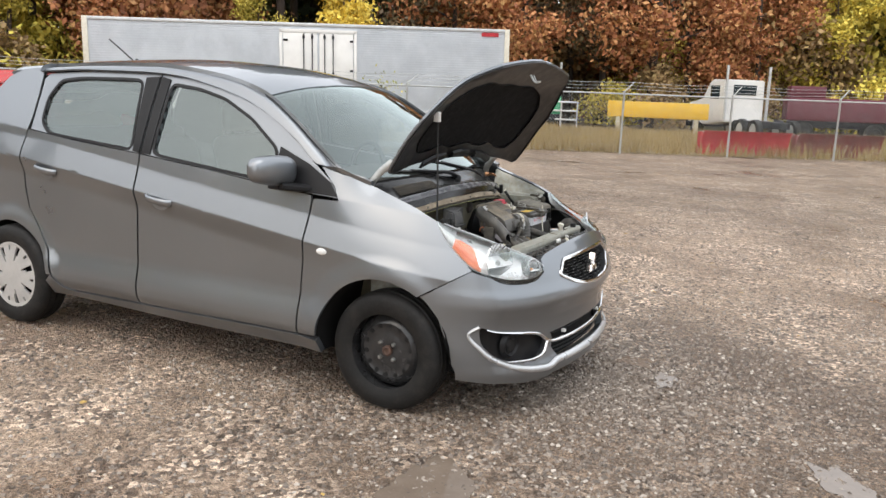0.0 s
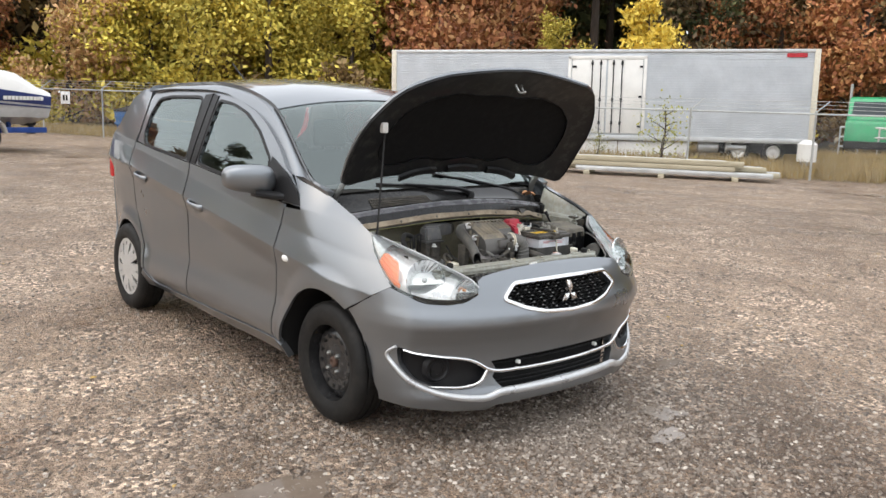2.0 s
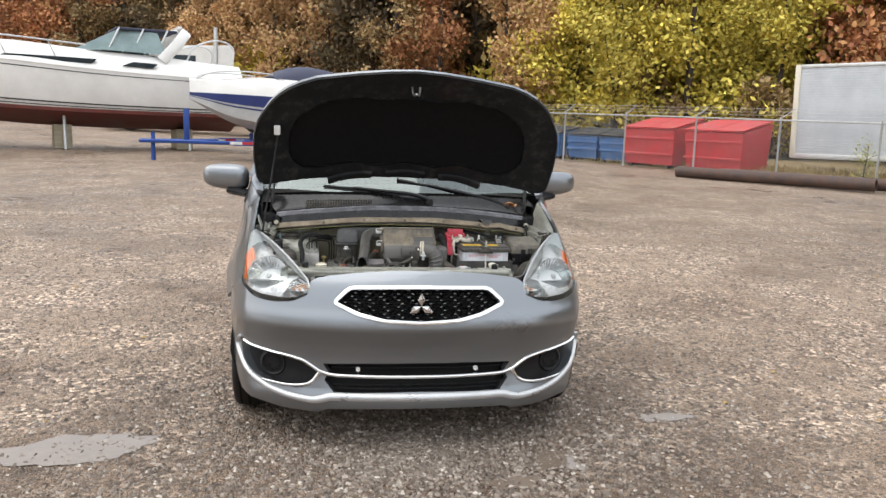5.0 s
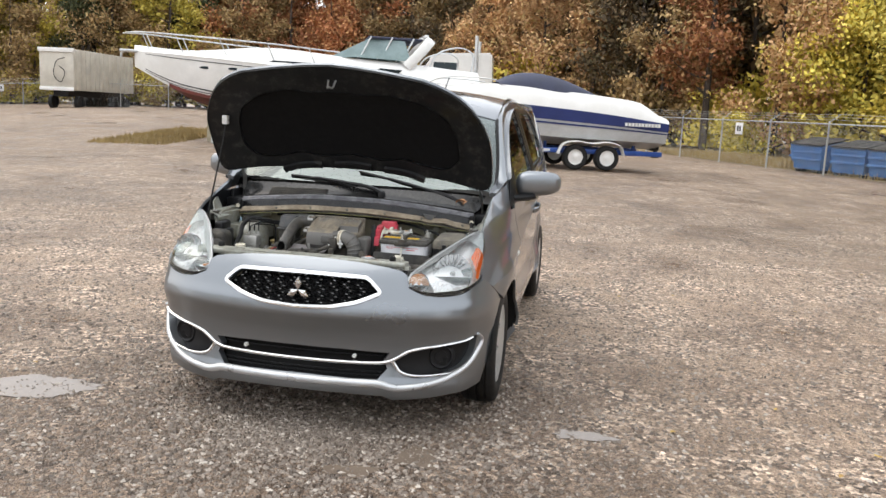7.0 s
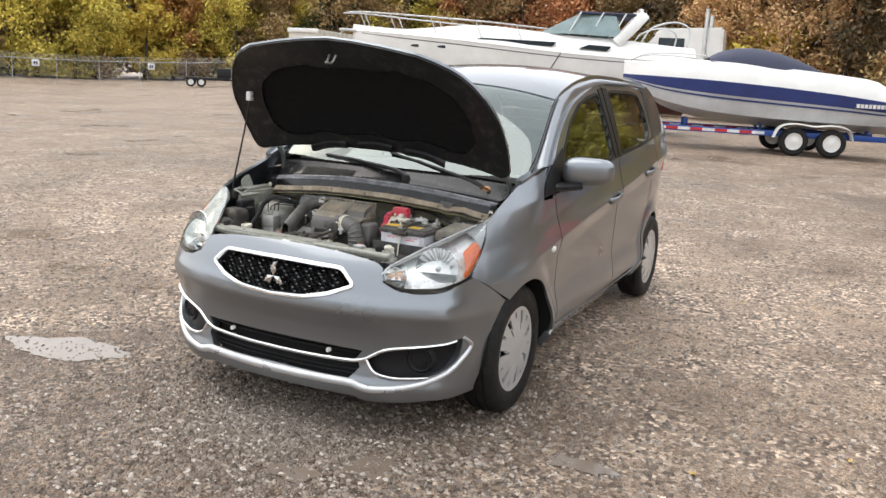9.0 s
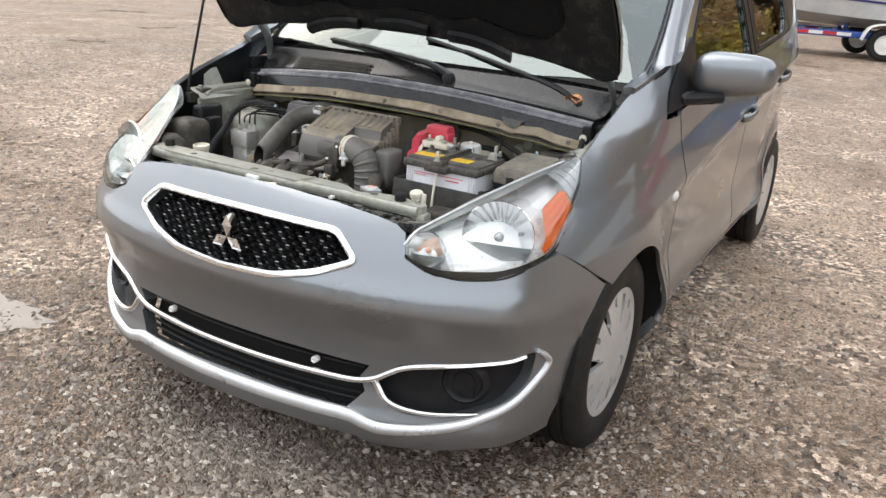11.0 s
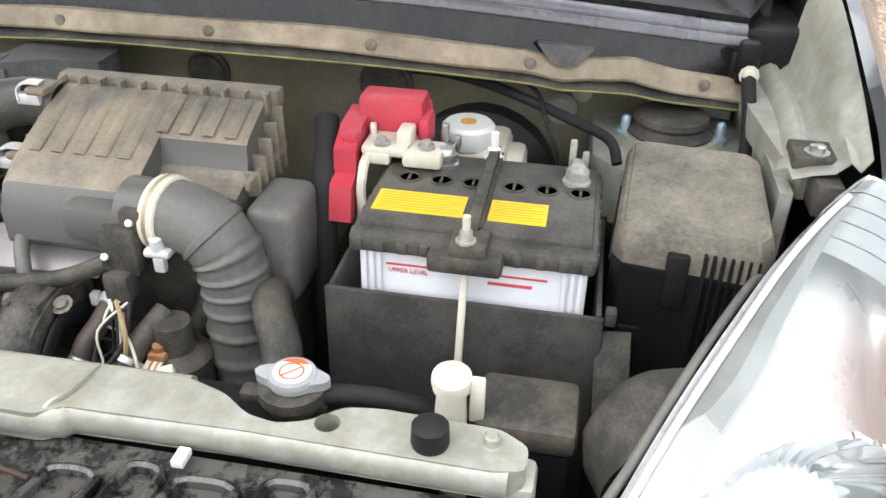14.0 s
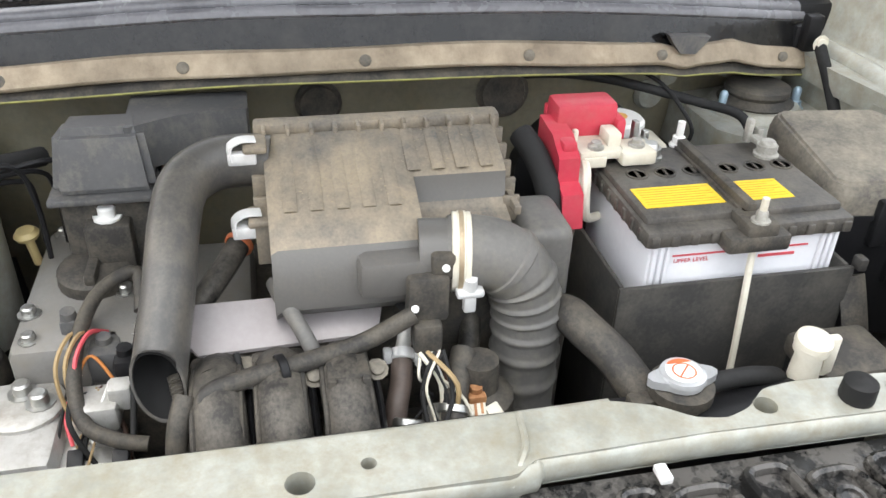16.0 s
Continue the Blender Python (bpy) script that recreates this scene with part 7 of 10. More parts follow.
box(bm, 0.262, 0.300, -0.300, -0.262, 0.640, 0.668, 0.005)
box(bm, 0.27, 0.29, -0.27, -0.25, 0.655, 0.680, 0.003)
part("connector", bm, ALU, en, "oily metal connector")

for P in ([(0.318, -0.204, 0.712), (0.334, -0.200, 0.700), (0.350, -0.190, 0.680), (0.362, -0.182, 0.640), (0.365, -0.180, 0.56)], [(0.322, -0.178, 0.716), (0.340, -0.170, 0.700), (0.358, -0.164, 0.676), (0.372, -0.160, 0.63), (0.374, -0.160, 0.55)]):
    bm = bmesh.new()
    tube(bm, P, 0.0078, 10, 26, radii=lambda t: 1.0 + 0.11 * math.cos(t * 104 * math.pi / 1.6))
    part("corrugated_conduit", bm, BLACK_DUSTY, en, "ribbed black conduit")
bm = bmesh.new()
lathe(bm, (0.167, -0.149, 0.7455), (0.75, -0.42, -0.25), [(-0.004, 0.0125), (-0.003, 0.0145), (0.002, 0.0145), (0.003, 0.0125)], 18, False)
part("collar", bm, mat("orange_rubber_collar", (0.55, 0.17, 0.07), (0.42, 0.12, 0.05), 0.55, 0, 20, 200, 0.05), en, "orange hose collar")
bm = bmesh.new()
lathe(bm, (0.298, -0.008, 0.690), (0.75, -0.12, -0.45), [(-0.006, 0.0105), (-0.005, 0.0125), (0.004, 0.0125), (0.005, 0.0105)], 16, False)
box(bm, 0.296, 0.306, -0.026, -0.018, 0.688, 0.702, 0.002)
box(bm, 0.300, 0.312, 0.002, 0.009, 0.686, 0.698, 0.002)
part("hose_clip", bm, ZINCW, en, "bright spring hose clip")
bm = bmesh.new()
box(bm, 0.308, 0.372, 0.008, 0.080, 0.590, 0.642, 0.010)
lathe(bm, (0.330, 0.022, 0.640), (0, 0, 1), [(0, 0.010), (0.006, 0.009), (0.007, 0)], 12)
lathe(bm, (0.318, 0.032, 0.635), (0.1, 0, 1), [(0, 0.006), (0.030, 0.005), (0.031, 0)], 10)
hs = part("water_outlet", bm, ALU, en, "pale cast alloy water outlet, stained")
for d, mt, lab in ((0, CREAM, "pale clamp band"), (0.005, RUSTY, "rust streaked band"), (0.011, RUSTY, "rust streaked band")):
    bm = bmesh.new()
    lathe(bm, (0.338, 0.046 + d, 0.642), (0.1, 1, 0), [(0, 0.0175), (0.0005, 0.0195 if d == 0 else 0.0202), (0.016 if d == 0 else 0.003, 0.0195 if d == 0 else 0.0202), (0.0165 if d == 0 else 0.0035, 0.0175)], 22, False)
    part("outlet_band", bm, mt, hs, lab)
bm = bmesh.new()
box(bm, 0.324, 0.342, 0.046, 0.064, 0.658, 0.668, 0.003)
lathe(bm, (0.332, 0.055, 0.668), (0.1, 0, 1), [(0, 0.007), (0.006, 0.006), (0.007, 0)], 8)
part("outlet_clamp", bm, RUSTY, hs, "rusty clamp lug and bolt")
# castings and leads beside the snorkel's mouth
for x0, x1, y0, y1, z0, z1, mt, nm in ((0.235, 0.285, -0.322, -0.285, 0.575, 0.628, ALU, "cast_arm"), (0.270, 0.330, -0.300, -0.262, 0.555, 0.600, ALU, "cast_arm"), (0.210, 0.250, -0.292, -0.262, 0.655, 0.690, GREYP, "coil_connector"), (0.232, 0.262, -0.268, -0.246, 0.660, 0.688, BLACK, "coil_connector"), (0.196, 0.215, -0.318, -0.300, 0.660, 0.705, GREYP, "coil_connector")):
    bm = bmesh.new()
    box(bm, x0, x1, y0, y1, z0, z1, 0.006)
    lathe(bm, ((x0 + x1) / 2, (y0 + y1) / 2, z1 - 0.001), (0.1, 0.05, 1), [(0, 0.008), (0.008, 0.007), (0.009, 0)], 10)
    part(nm, bm, mt, en)
for y in (-0.292, -0.284, -0.276):
    bm = bmesh.new()
    tube(bm, [(0.215, y, 0.690), (0.235, y - 0.012, 0.704), (0.262, y - 0.022, 0.690), (0.276, y - 0.018, 0.655), (0.290, y, 0.615)], 0.0022, 6, 5)
    part("wire", bm, OCHREW if y < -0.28 else PINKRED, en)

# radiator with its cap
rad = thing("radiator")
tagged(rad, "black radiator with a white and orange pressure cap", "radiator")
bm = bmesh.new()
box(bm, 0.395, 0.445, -0.36, 0.34, 0.36, 0.665, 0.01)
box(bm, 0.385, 0.452, -0.37, 0.35, 0.655, 0.695, 0.012)
part("core", bm, BLACK, rad)
bm = bmesh.new()
lathe(bm, (0.405, 0.216, 0.66), (0, 0, 1), [(0, 0.024), (0.04, 0.022), (0.045, 0.028), (0.055, 0.028)], 20)
box(bm, 0.395, 0.412, 0.170, 0.245, 0.690, 0.704, 0.004)
part("neck", bm, BLACK_DUSTY, rad)
bm = bmesh.new()
n = 36
o = []
for i in range(n):
    a = 2 * math.pi * i / n
    r = 0.0195 + 0.0125 * max(0, math.cos(2 * (a - math.pi / 2))) ** 3
    o.append((0.403 + r * math.cos(a) * 0.95, 0.216 + r * math.sin(a)))
plate(bm, o, 0.716, 0.724)
lathe(bm, (0.403, 0.216, 0.722), (0, 0, 1), [(0, 0.0205), (0.004, 0.0195), (0.005, 0.016), (0.005, 0)], 26)
cap = part("cap", bm, SILVER, rad, "silver pressure cap")
bm = bmesh.new()
lathe(bm, (0.403, 0.216, 0.727), (0, 0, 1), [(0, 0.0155), (0.0006, 0.0155), (0.0007, 0)], 26)
part("sticker", bm, WHITEP, cap, "white warning sticker")
bm = bmesh.new()
vs = [bm.verts.new((0.403 - 0.0152 * math.cos(a), 0.216 + 0.0152 * math.sin(a), 0.7281)) for a in [(-0.9 + 1.8 * i / 10) for i in range(11)]]
bm.faces.new(vs)
r0, r1 = ring(bm, (0.404, 0.216, 0.7282), 0.0105, (0, 0, 1), 24), ring(bm, (0.404, 0.216, 0.7282), 0.0090, (0, 0, 1), 24)
bridge(bm, r0, r1)
box(bm, 0.4033, 0.4047, 0.207, 0.225, 0.7280, 0.7283, 0, Matrix.Translation((0.404, 0.216, 0)) @ Matrix.Rotation(0.8, 4, "Z") @ Matrix.Translation((-0.404, -0.216, 0)))
part("print", bm, mat("orange_print", (0.78, 0.17, 0.06), None, 0.5, bump=0), cap, "orange warning sign")

# washer filler, left filler, relay box, headlamp backs
for x, y, z, capped in ((0.392, 0.345, 0.738, True), (0.374, -0.394, 0.736, False)):
    wf = thing("filler_neck")
    tagged(wf, "white plastic filler neck with its cap" if capped else "open topped white plastic filler neck", "filler")
    bm = bmesh.new()
    lathe(bm, (x, y, 0.52), (0, 0, 1), [(0, 0.017), (z - 0.56, 0.0135), (z - 0.537, 0.012), (z - 0.535, 0.0155), (z - 0.528, 0.0155)], 20)
    part("neck", bm, CREAM, wf)
    if not capped:
        bm = bmesh.new()
        lathe(bm, (x, y, z - 0.060), (0.10, 0, 1), [(0, 0.016), (0.044, 0.0200), (0.046, 0.0232), (0.056, 0.0232), (0.057, 0.0205), (0.030, 0.0185)], 24, False)
        fu = part("funnel", bm, CREAM, wf, "flared open mouth")
        # black disc in the funnel holds the neck's inner shade as colour
        bm = bmesh.new()
        lathe(bm, (x, y, z - 0.028), (0.10, 0, 1), [(0, 0.0183), (0.001, 0)], 24)
        part("dark_inside", bm, DARK, fu)
        continue
    bm = bmesh.new()
    lathe(bm, (x, y, z - 0.010), (0.15, 0, 1), [(0, 0.014), (0.003, 0.0168), (0.009, 0.0160), (0.012, 0.012), (0.013, 0)], 22)
    box(bm, x - 0.004, x + 0.004, y + 0.015, y + 0.027, z - 0.045, z - 0.002, 0.002)
    part("cap", bm, CREAM, wf, "off-white cap")
rb = thing("relay_box")
tagged(rb, "small black relay box with a dusty lid", "relay box")
bm = bmesh.new()
box(bm, 0.332, 0.402, 0.364, 0.448, 0.672, 0.698, 0.007)
part("lid", bm, BLACK_DUSTY, rb)
bm = bmesh.new()
box(bm, 0.336, 0.398, 0.368, 0.444, 0.56, 0.674, 0.004)
box(bm, 0.34, 0.39, 0.375, 0.44, 0.34, 0.56)
part("body", bm, BLACK, rb)
for s in (-1, 1):
    lb = thing("headlamp_back")
    tagged(lb, "dusty black round headlamp rear cover", "cover")
    bm = bmesh.new()
    lathe(bm, (0.375, s * 0.515, 0.682), (-0.72, -s * 0.5, 0.25), [(-0.02, 0.068), (0.01, 0.066), (0.03, 0.057), (0.045, 0.036), (0.048, 0)], 24)
    part("dome", bm, BLACK_DUSTY, lb)
    bm = bmesh.new()
    box(bm, 0.33, 0.43, s * 0.535 - 0.045, s * 0.535 + 0.045, 0.52, 0.645, 0.02)
    part("housing", bm, BLACK_DUSTY, lb)

# brake fluid reservoir
br = thing("brake_reservoir")
tagged(br, "white brake fluid reservoir with a round cap", "reservoir")
bm = bmesh.new()
box(bm, -0.03, 0.065, 0.27, 0.345, 0.70, 0.776, 0.012)
box(bm, -0.01, 0.05, 0.33, 0.365, 0.71, 0.765, 0.01)
part("tank", bm, CREAM, br)
bm = bmesh.new()
lathe(bm, (0.034, 0.299, 0.774), (0, 0, 1), [(0, 0.029), (0.003, 0.031), (0.022, 0.030), (0.026, 0.026), (0.026, 0)], 28)
part("cap", bm, WHITEP, br, "white screw cap")
bm = bmesh.new()
lathe(bm, (0.034, 0.299, 0.800), (0, 0, 1), [(0, 0.009), (0.001, 0.009), (0.001, 0)], 14)
part("mark", bm, mat("amber_mark", (0.75, 0.42, 0.12), None, 0.5, bump=0), br, "amber warning mark")
bm = bmesh.new()
lathe(bm, (-0.08, 0.30, 0.68), (1, 0, 0), [(0, 0.10), (0.03, 0.10), (0.05, 0.07), (0.12, 0.025), (0.16, 0.022)], 24)
part("servo", bm, BLACK, br, "black brake servo")

# grey box by the bulkhead, hydraulic unit
gbx = thing("canister")
tagged(gbx, "plain dark grey plastic canister by the bulkhead", "canister")
bm = bmesh.new()
q = [(0.045, -0.312), (0.045, -0.238), (0.092, -0.232), (0.092, -0.318)]
a = [bm.verts.new((x, y, 0.842)) for x, y in q]
b = [bm.verts.new((x + (0.018 if x > 0.07 else -0.01), -0.275 + (y + 0.275) * 1.18, 0.778)) for x, y in q]
bm.faces.new(a)
bridge(bm, a, b)
bm.faces.new(b[::-1])
bmesh.ops.bevel(bm, geom=bm.edges[:], offset=0.008, segments=2, affect="EDGES")
plate(bm, rounded([(0.002, -0.252), (0.090, -0.252), (0.076, -0.226), (0.062, -0.202), (0.056, -0.178), (0.055, -0.131), (0.002, -0.131)], 0.006, 2), 0.792, 0.841)
box(bm, 0.030, 0.116, -0.330, -0.226, 0.772, 0.779, 0.002)
part("shell", bm, GREYP, gbx)
bm = bmesh.new()
box(bm, 0.10, 0.124, -0.300, -0.255, 0.690, 0.752, 0.004)
box(bm, 0.03, 0.104, -0.322, -0.234, 0.62, 0.773, 0.006)
part("bracket", bm, BLACK_DUSTY, gbx)
bolt("bolt", (0.105, -0.278, 0.752), (0, 0, 1), 0.009, 0.014, WHITEP, gbx, "white topped bolt")
hy = thing("hydraulic_unit")
tagged(hy, "pale brake hydraulic unit with thin bent pipes", "brake unit")
bm = bmesh.new()
lathe(bm, (0.050, -0.478, 0.588), (0, 0, 1), [(0, 0.078), (0.145, 0.078), (0.172, 0.072), (0.188, 0.052), (0.195, 0.022), (0.196, 0)], 28)
part("body", bm, PAINT_BAY, hy, "pale grey rounded body")
bm = bmesh.new()
box(bm, 0.124, 0.184, -0.470, -0.402, 0.690, 0.742, 0.005)
box(bm, 0.130, 0.178, -0.464, -0.408, 0.62, 0.692, 0.004)
for x, y in ((0.136, -0.455), (0.136, -0.432), (0.136, -0.412), (0.168, -0.445)):
    lathe(bm, (x, y, 0.741), (0, 0, 1), [(0, 0.008), (0.008, 0.008), (0.009, 0.0045), (0.018, 0.004)], 8)
part("valve_block", bm, ALU, hy, "dusty alloy valve block with unions")
bm = bmesh.new()
lathe(bm, (0.150, -0.436, 0.36), (0, 0, 1), [(0, 0.042), (0.25, 0.042), (0.262, 0.038)], 16)
part("motor", bm, BLACK_DUSTY, hy, "black pump motor")
for i in range(4):
    bm = bmesh.new()
    x, y, k = 0.136 + (0.032 if i == 3 else 0), -0.455 + (0.022 * i if i < 3 else 0.010), 0.010 * i
    tube(bm, [(x, y, 0.755), (x - 0.004, y, 0.776 + k), (x - 0.016, y + 0.012, 0.786 + k), (x - 0.040, y + 0.050, 0.788 + k), (x - 0.066, y + 0.090, 0.782 + k), (x - 0.078, y + 0.100, 0.765), (x - 0.08, y + 0.10, 0.70)], 0.0028, 6, 6)
    part("pipe", bm, BLACK, hy, "thin black pipe")
bx = thing("wing_box")
tagged(bx, "black plastic box behind the headlamp", "box")
bm = bmesh.new()
box(bm, 0.22, 0.33, -0.61, -0.50, 0.52, 0.775, 0.03, seg=3)
part("shell", bm, BLACK_DUSTY, bx)
bm = bmesh.new()
box(bm, 0.112, 0.214, -0.607, -0.562, 0.50, 0.802, 0.014, seg=3)
box(bm, 0.150, 0.205, -0.566, -0.530, 0.60, 0.770, 0.010)
part("cover", bm, BLACK, bx, "black plastic cover plate")
bm = bmesh.new()
box(bm, 0.23, 0.32, -0.60, -0.52, 0.34, 0.54)
part("foot", bm, BLACK_DUSTY, bx)

# ---- cabin seen through the glass ----
bm = bmesh.new()
rows = []
for x, z in ((-0.18, 0.93), (-0.40, 0.985), (-0.62, 0.975), (-0.72, 0.90), (-0.72, 0.62)):
    rows.append([bm.verts.new((x - 0.03 * (y / 0.66) ** 2, y, z + 0.02 * math.cos(5 * y) * (1 if x < -0.3 else 0))) for y in [(-0.68 + 1.36 * i / 16) for i in range(17)]])
for a, b in zip(rows, rows[1:]):
    for i in range(16):
        bm.faces.new((a[i], a[i + 1], b[i + 1], b[i]))
part("dashboard", bm, GREYP, car, "dark grey dashboard")
bm = bmesh.new()
R = [(-0.80 + 0.0, 0.34 + 0.175 * math.cos(a), 0.93 + 0.16 * math.sin(a)) for a in [2 * math.pi * i / 24 for i in range(25)]]
tube(bm, R, 0.014, 8, 1)
box(bm, -0.80, -0.775, 0.18, 0.50, 0.915, 0.945, 0.008)
part("steering_wheel", bm, BLACK, car, "black steering wheel")
for y in (-0.34, 0.34):
    st = part("front_seat", bmesh.new(), CLOTH, car, "dark grey cloth front seat")
    bm = bmesh.new()
    box(bm, -1.55, -1.05, y - 0.24, y + 0.24, 0.34, 0.55, 0.05, seg=3)
    part("seat", bm, CLOTH, st)
    bm = bmesh.new()
    box(bm, -1.66, -1.52, y - 0.24, y + 0.24, 0.50, 1.10, 0.06, Matrix.Translation((-1.59, 0, 0.5)) @ Matrix.Rotation(-0.25, 4, "Y") @ Matrix.Translation((1.59, 0, -0.5)), seg=3)
    part("backrest", bm, CLOTH, st)
    bm = bmesh.new()
    box(bm, -1.82, -1.73, y - 0.12, y + 0.12, 1.10, 1.28, 0.04, seg=3)
    for d in (-0.05, 0.05):
        tube(bm, [(-1.76, y + d, 1.02), (-1.775, y + d, 1.16)], 0.007, 8, 2)
    part("headrest", bm, CLOTH, st)
bm = bmesh.new()
box(bm, -2.45, -1.98, -0.60, 0.60, 0.36, 0.58, 0.05, seg=3)
box(bm, -2.62, -2.44, -0.60, 0.60, 0.52, 1.10, 0.06, seg=3)
part("rear_bench", bm, CLOTH, car, "grey rear bench")
bm = bmesh.new()
box(bm, -0.735, -0.705, -0.10, 0.10, 1.25, 1.31, 0.012)
tube(bm, [(-0.70, 0, 1.37), (-0.715, 0, 1.31)], 0.008, 8, 2)
part("rear_view_mirror", bm, BLACK, car, "black rear view mirror")
bm = bmesh.new()
rows = [[bm.verts.new((x, v * (half(x) - 0.02), crown(x, v)[2] - 0.035)) for v in [(-1 + 2 * i / 10) for i in range(11)]] for x in (-0.80, -1.2, -1.6, -2.0, -2.4, -2.68)]
for a, b in zip(rows, rows[1:]):
    for i in range(10):
        bm.faces.new((a[i], a[i + 1], b[i + 1], b[i]))
part("headliner", bm, CLOTH, car, "grey headliner")

# ---- the yard: ground ----


RISE_AT = (-180, -165, -149, -145, -139, -135, -129, -120, -90, 60, 90, 140, 170, 180)
RISE = (0.12, 0.40, 0.65, 0.56, 0.14, -0.20, -0.42, -0.42, 0.0, 0.0, -0.10, -0.10, 0.0, 0.12)


def gz(x, y):
    """Height of the yard: level round the car, then a slow rise and fall of the land."""
    r, an = math.hypot(x, y), math.degrees(math.atan2(y, x))
    t = sstep(9, 50, r) if y < 0 or an > 170 else sstep(6, 18, r)
    return float(np.interp(an, RISE_AT, RISE)) * t + 0.12 * math.exp(-((x + 18) ** 2 + (y + 1) ** 2) / 50)


def on_ground(x, y, turn=0.0):
    return Matrix.Translation((x, y, gz(x, y))) @ Matrix.Rotation(turn, 4, "Z")


def ground_material():
    m, t, p = nodes_of("wet_gravel")
    c = t.nodes.new("ShaderNodeTexCoord")
    L = t.links.new

    def vor(scale, feature="F1"):
        v = t.nodes.new("ShaderNodeTexVoronoi")
        v.feature = feature
        v.inputs["Scale"].default_value = scale
        L(c.outputs["Object"], v.inputs["Vector"])
        return v
    v1, v2 = vor(46), vor(115)
    big, mid, wet = noise_node(t, 0.30, 5, 0.6), noise_node(t, 1.6, 5, 0.62), noise_node(t, 0.55, 6, 0.65)
    sep = t.nodes.new("ShaderNodeSeparateColor")
    L(v1.outputs["Color"], sep.inputs[0])
    stones = ramp_node(t, sep.outputs[0], [(0.0, (0.042, 0.031, 0.023)), (0.38, (0.20, 0.156, 0.122)), (0.78, (0.43, 0.356, 0.290)), (1.0, (0.80, 0.71, 0.61))])
    sep2 = t.nodes.new("ShaderNodeSeparateColor")
    L(v2.outputs["Color"], sep2.inputs[0])
    sand = ramp_node(t, sep2.outputs[0], [(0.0, (0.105, 0.078, 0.057)), (0.6, (0.25, 0.195, 0.147)), (1.0, (0.41, 0.335, 0.263))])
    pick = ramp_node(t, mid.outputs[0], [(0.40, (0, 0, 0)), (0.60, (1, 1, 1))])

    def mix(f, a, b, mode="MIX"):
        x = t.nodes.new("ShaderNodeMix")
        x.data_type, x.blend_type = "RGBA", mode
        if isinstance(f, float):
            x.inputs[0].default_value = f
        else:
            L(f, x.inputs[0])
        for i, k in ((6, a), (7, b)):
            if isinstance(k, tuple):
                x.inputs[i].default_value = (*k, 1)
            else:
                L(k, x.inputs[i])
        return x.outputs[2]
    base = mix(pick.outputs[0], stones.outputs[0], sand.outputs[0])
    tone = ramp_node(t, big.outputs[0], [(0.32, (0.82, 0.75, 0.685)), (0.68, (1.17, 1.10, 1.03))])
    base = mix(1.0, base, tone.outputs[0], "MULTIPLY")
    clod = noise_node(t, 6.5, 6, 0.7)
    rough_tone = ramp_node(t, clod.outputs[0], [(0.36, (0.64, 0.615, 0.595)), (0.50, (1, 1, 1)), (0.66, (1.24, 1.22, 1.20))])
    base = mix(1.0, base, rough_tone.outputs[0], "MULTIPLY")
    # tone by noisy distance from the car's front: dark, then pale, then middling
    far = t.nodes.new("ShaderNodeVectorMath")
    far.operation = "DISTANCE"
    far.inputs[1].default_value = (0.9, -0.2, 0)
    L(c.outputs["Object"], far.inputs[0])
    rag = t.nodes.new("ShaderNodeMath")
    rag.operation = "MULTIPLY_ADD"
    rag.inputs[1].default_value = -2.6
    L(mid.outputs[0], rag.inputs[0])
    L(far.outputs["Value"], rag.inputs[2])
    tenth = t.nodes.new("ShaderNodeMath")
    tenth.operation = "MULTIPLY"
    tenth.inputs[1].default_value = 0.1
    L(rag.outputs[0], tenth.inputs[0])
    range_tone = ramp_node(t, tenth.outputs[0], [(0.0, (0.86, 0.83, 0.81)), (0.08, (1.62, 1.62, 1.63)), (0.26, (1.70, 1.70, 1.72)), (0.70, (1.22, 1.215, 1.21))])
    base = mix(1.0, base, range_tone.outputs[0], "MULTIPLY")
    damp = ramp_node(t, wet.outputs[0], [(0.36, (0.66, 0.61, 0.575)), (0.52, (1, 0.985, 0.97))])
    base = mix(1.0, base, damp.outputs[0], "MULTIPLY")
    L(base, p.inputs["Base Color"])
    rr = ramp_node(t, wet.outputs[0], [(0.34, (0.24,) * 3), (0.55, (0.58,) * 3)])
    L(rr.outputs[0], p.inputs["Roughness"])
    h = t.nodes.new("ShaderNodeMath")
    h.operation = "MULTIPLY_ADD"
    L(v1.outputs["Distance"], h.inputs[0])
    h.inputs[1].default_value = -1.0
    L(v2.outputs["Distance"], h.inputs[2])
    b = t.nodes.new("ShaderNodeBump")
    b.inputs["Strength"].default_value, b.inputs["Distance"].default_value = 1.0, 0.017
    L(h.outputs[0], b.inputs["Height"])
    L(b.outputs[0], p.inputs["Normal"])
    return m


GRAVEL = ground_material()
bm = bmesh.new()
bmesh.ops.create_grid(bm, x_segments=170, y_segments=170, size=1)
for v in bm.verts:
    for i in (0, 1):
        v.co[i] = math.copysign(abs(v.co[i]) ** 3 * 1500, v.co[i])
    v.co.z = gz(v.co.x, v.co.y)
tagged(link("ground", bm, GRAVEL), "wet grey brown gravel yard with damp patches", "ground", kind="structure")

# loose stones on the gravel, one scatter
rng = np.random.default_rng(7)


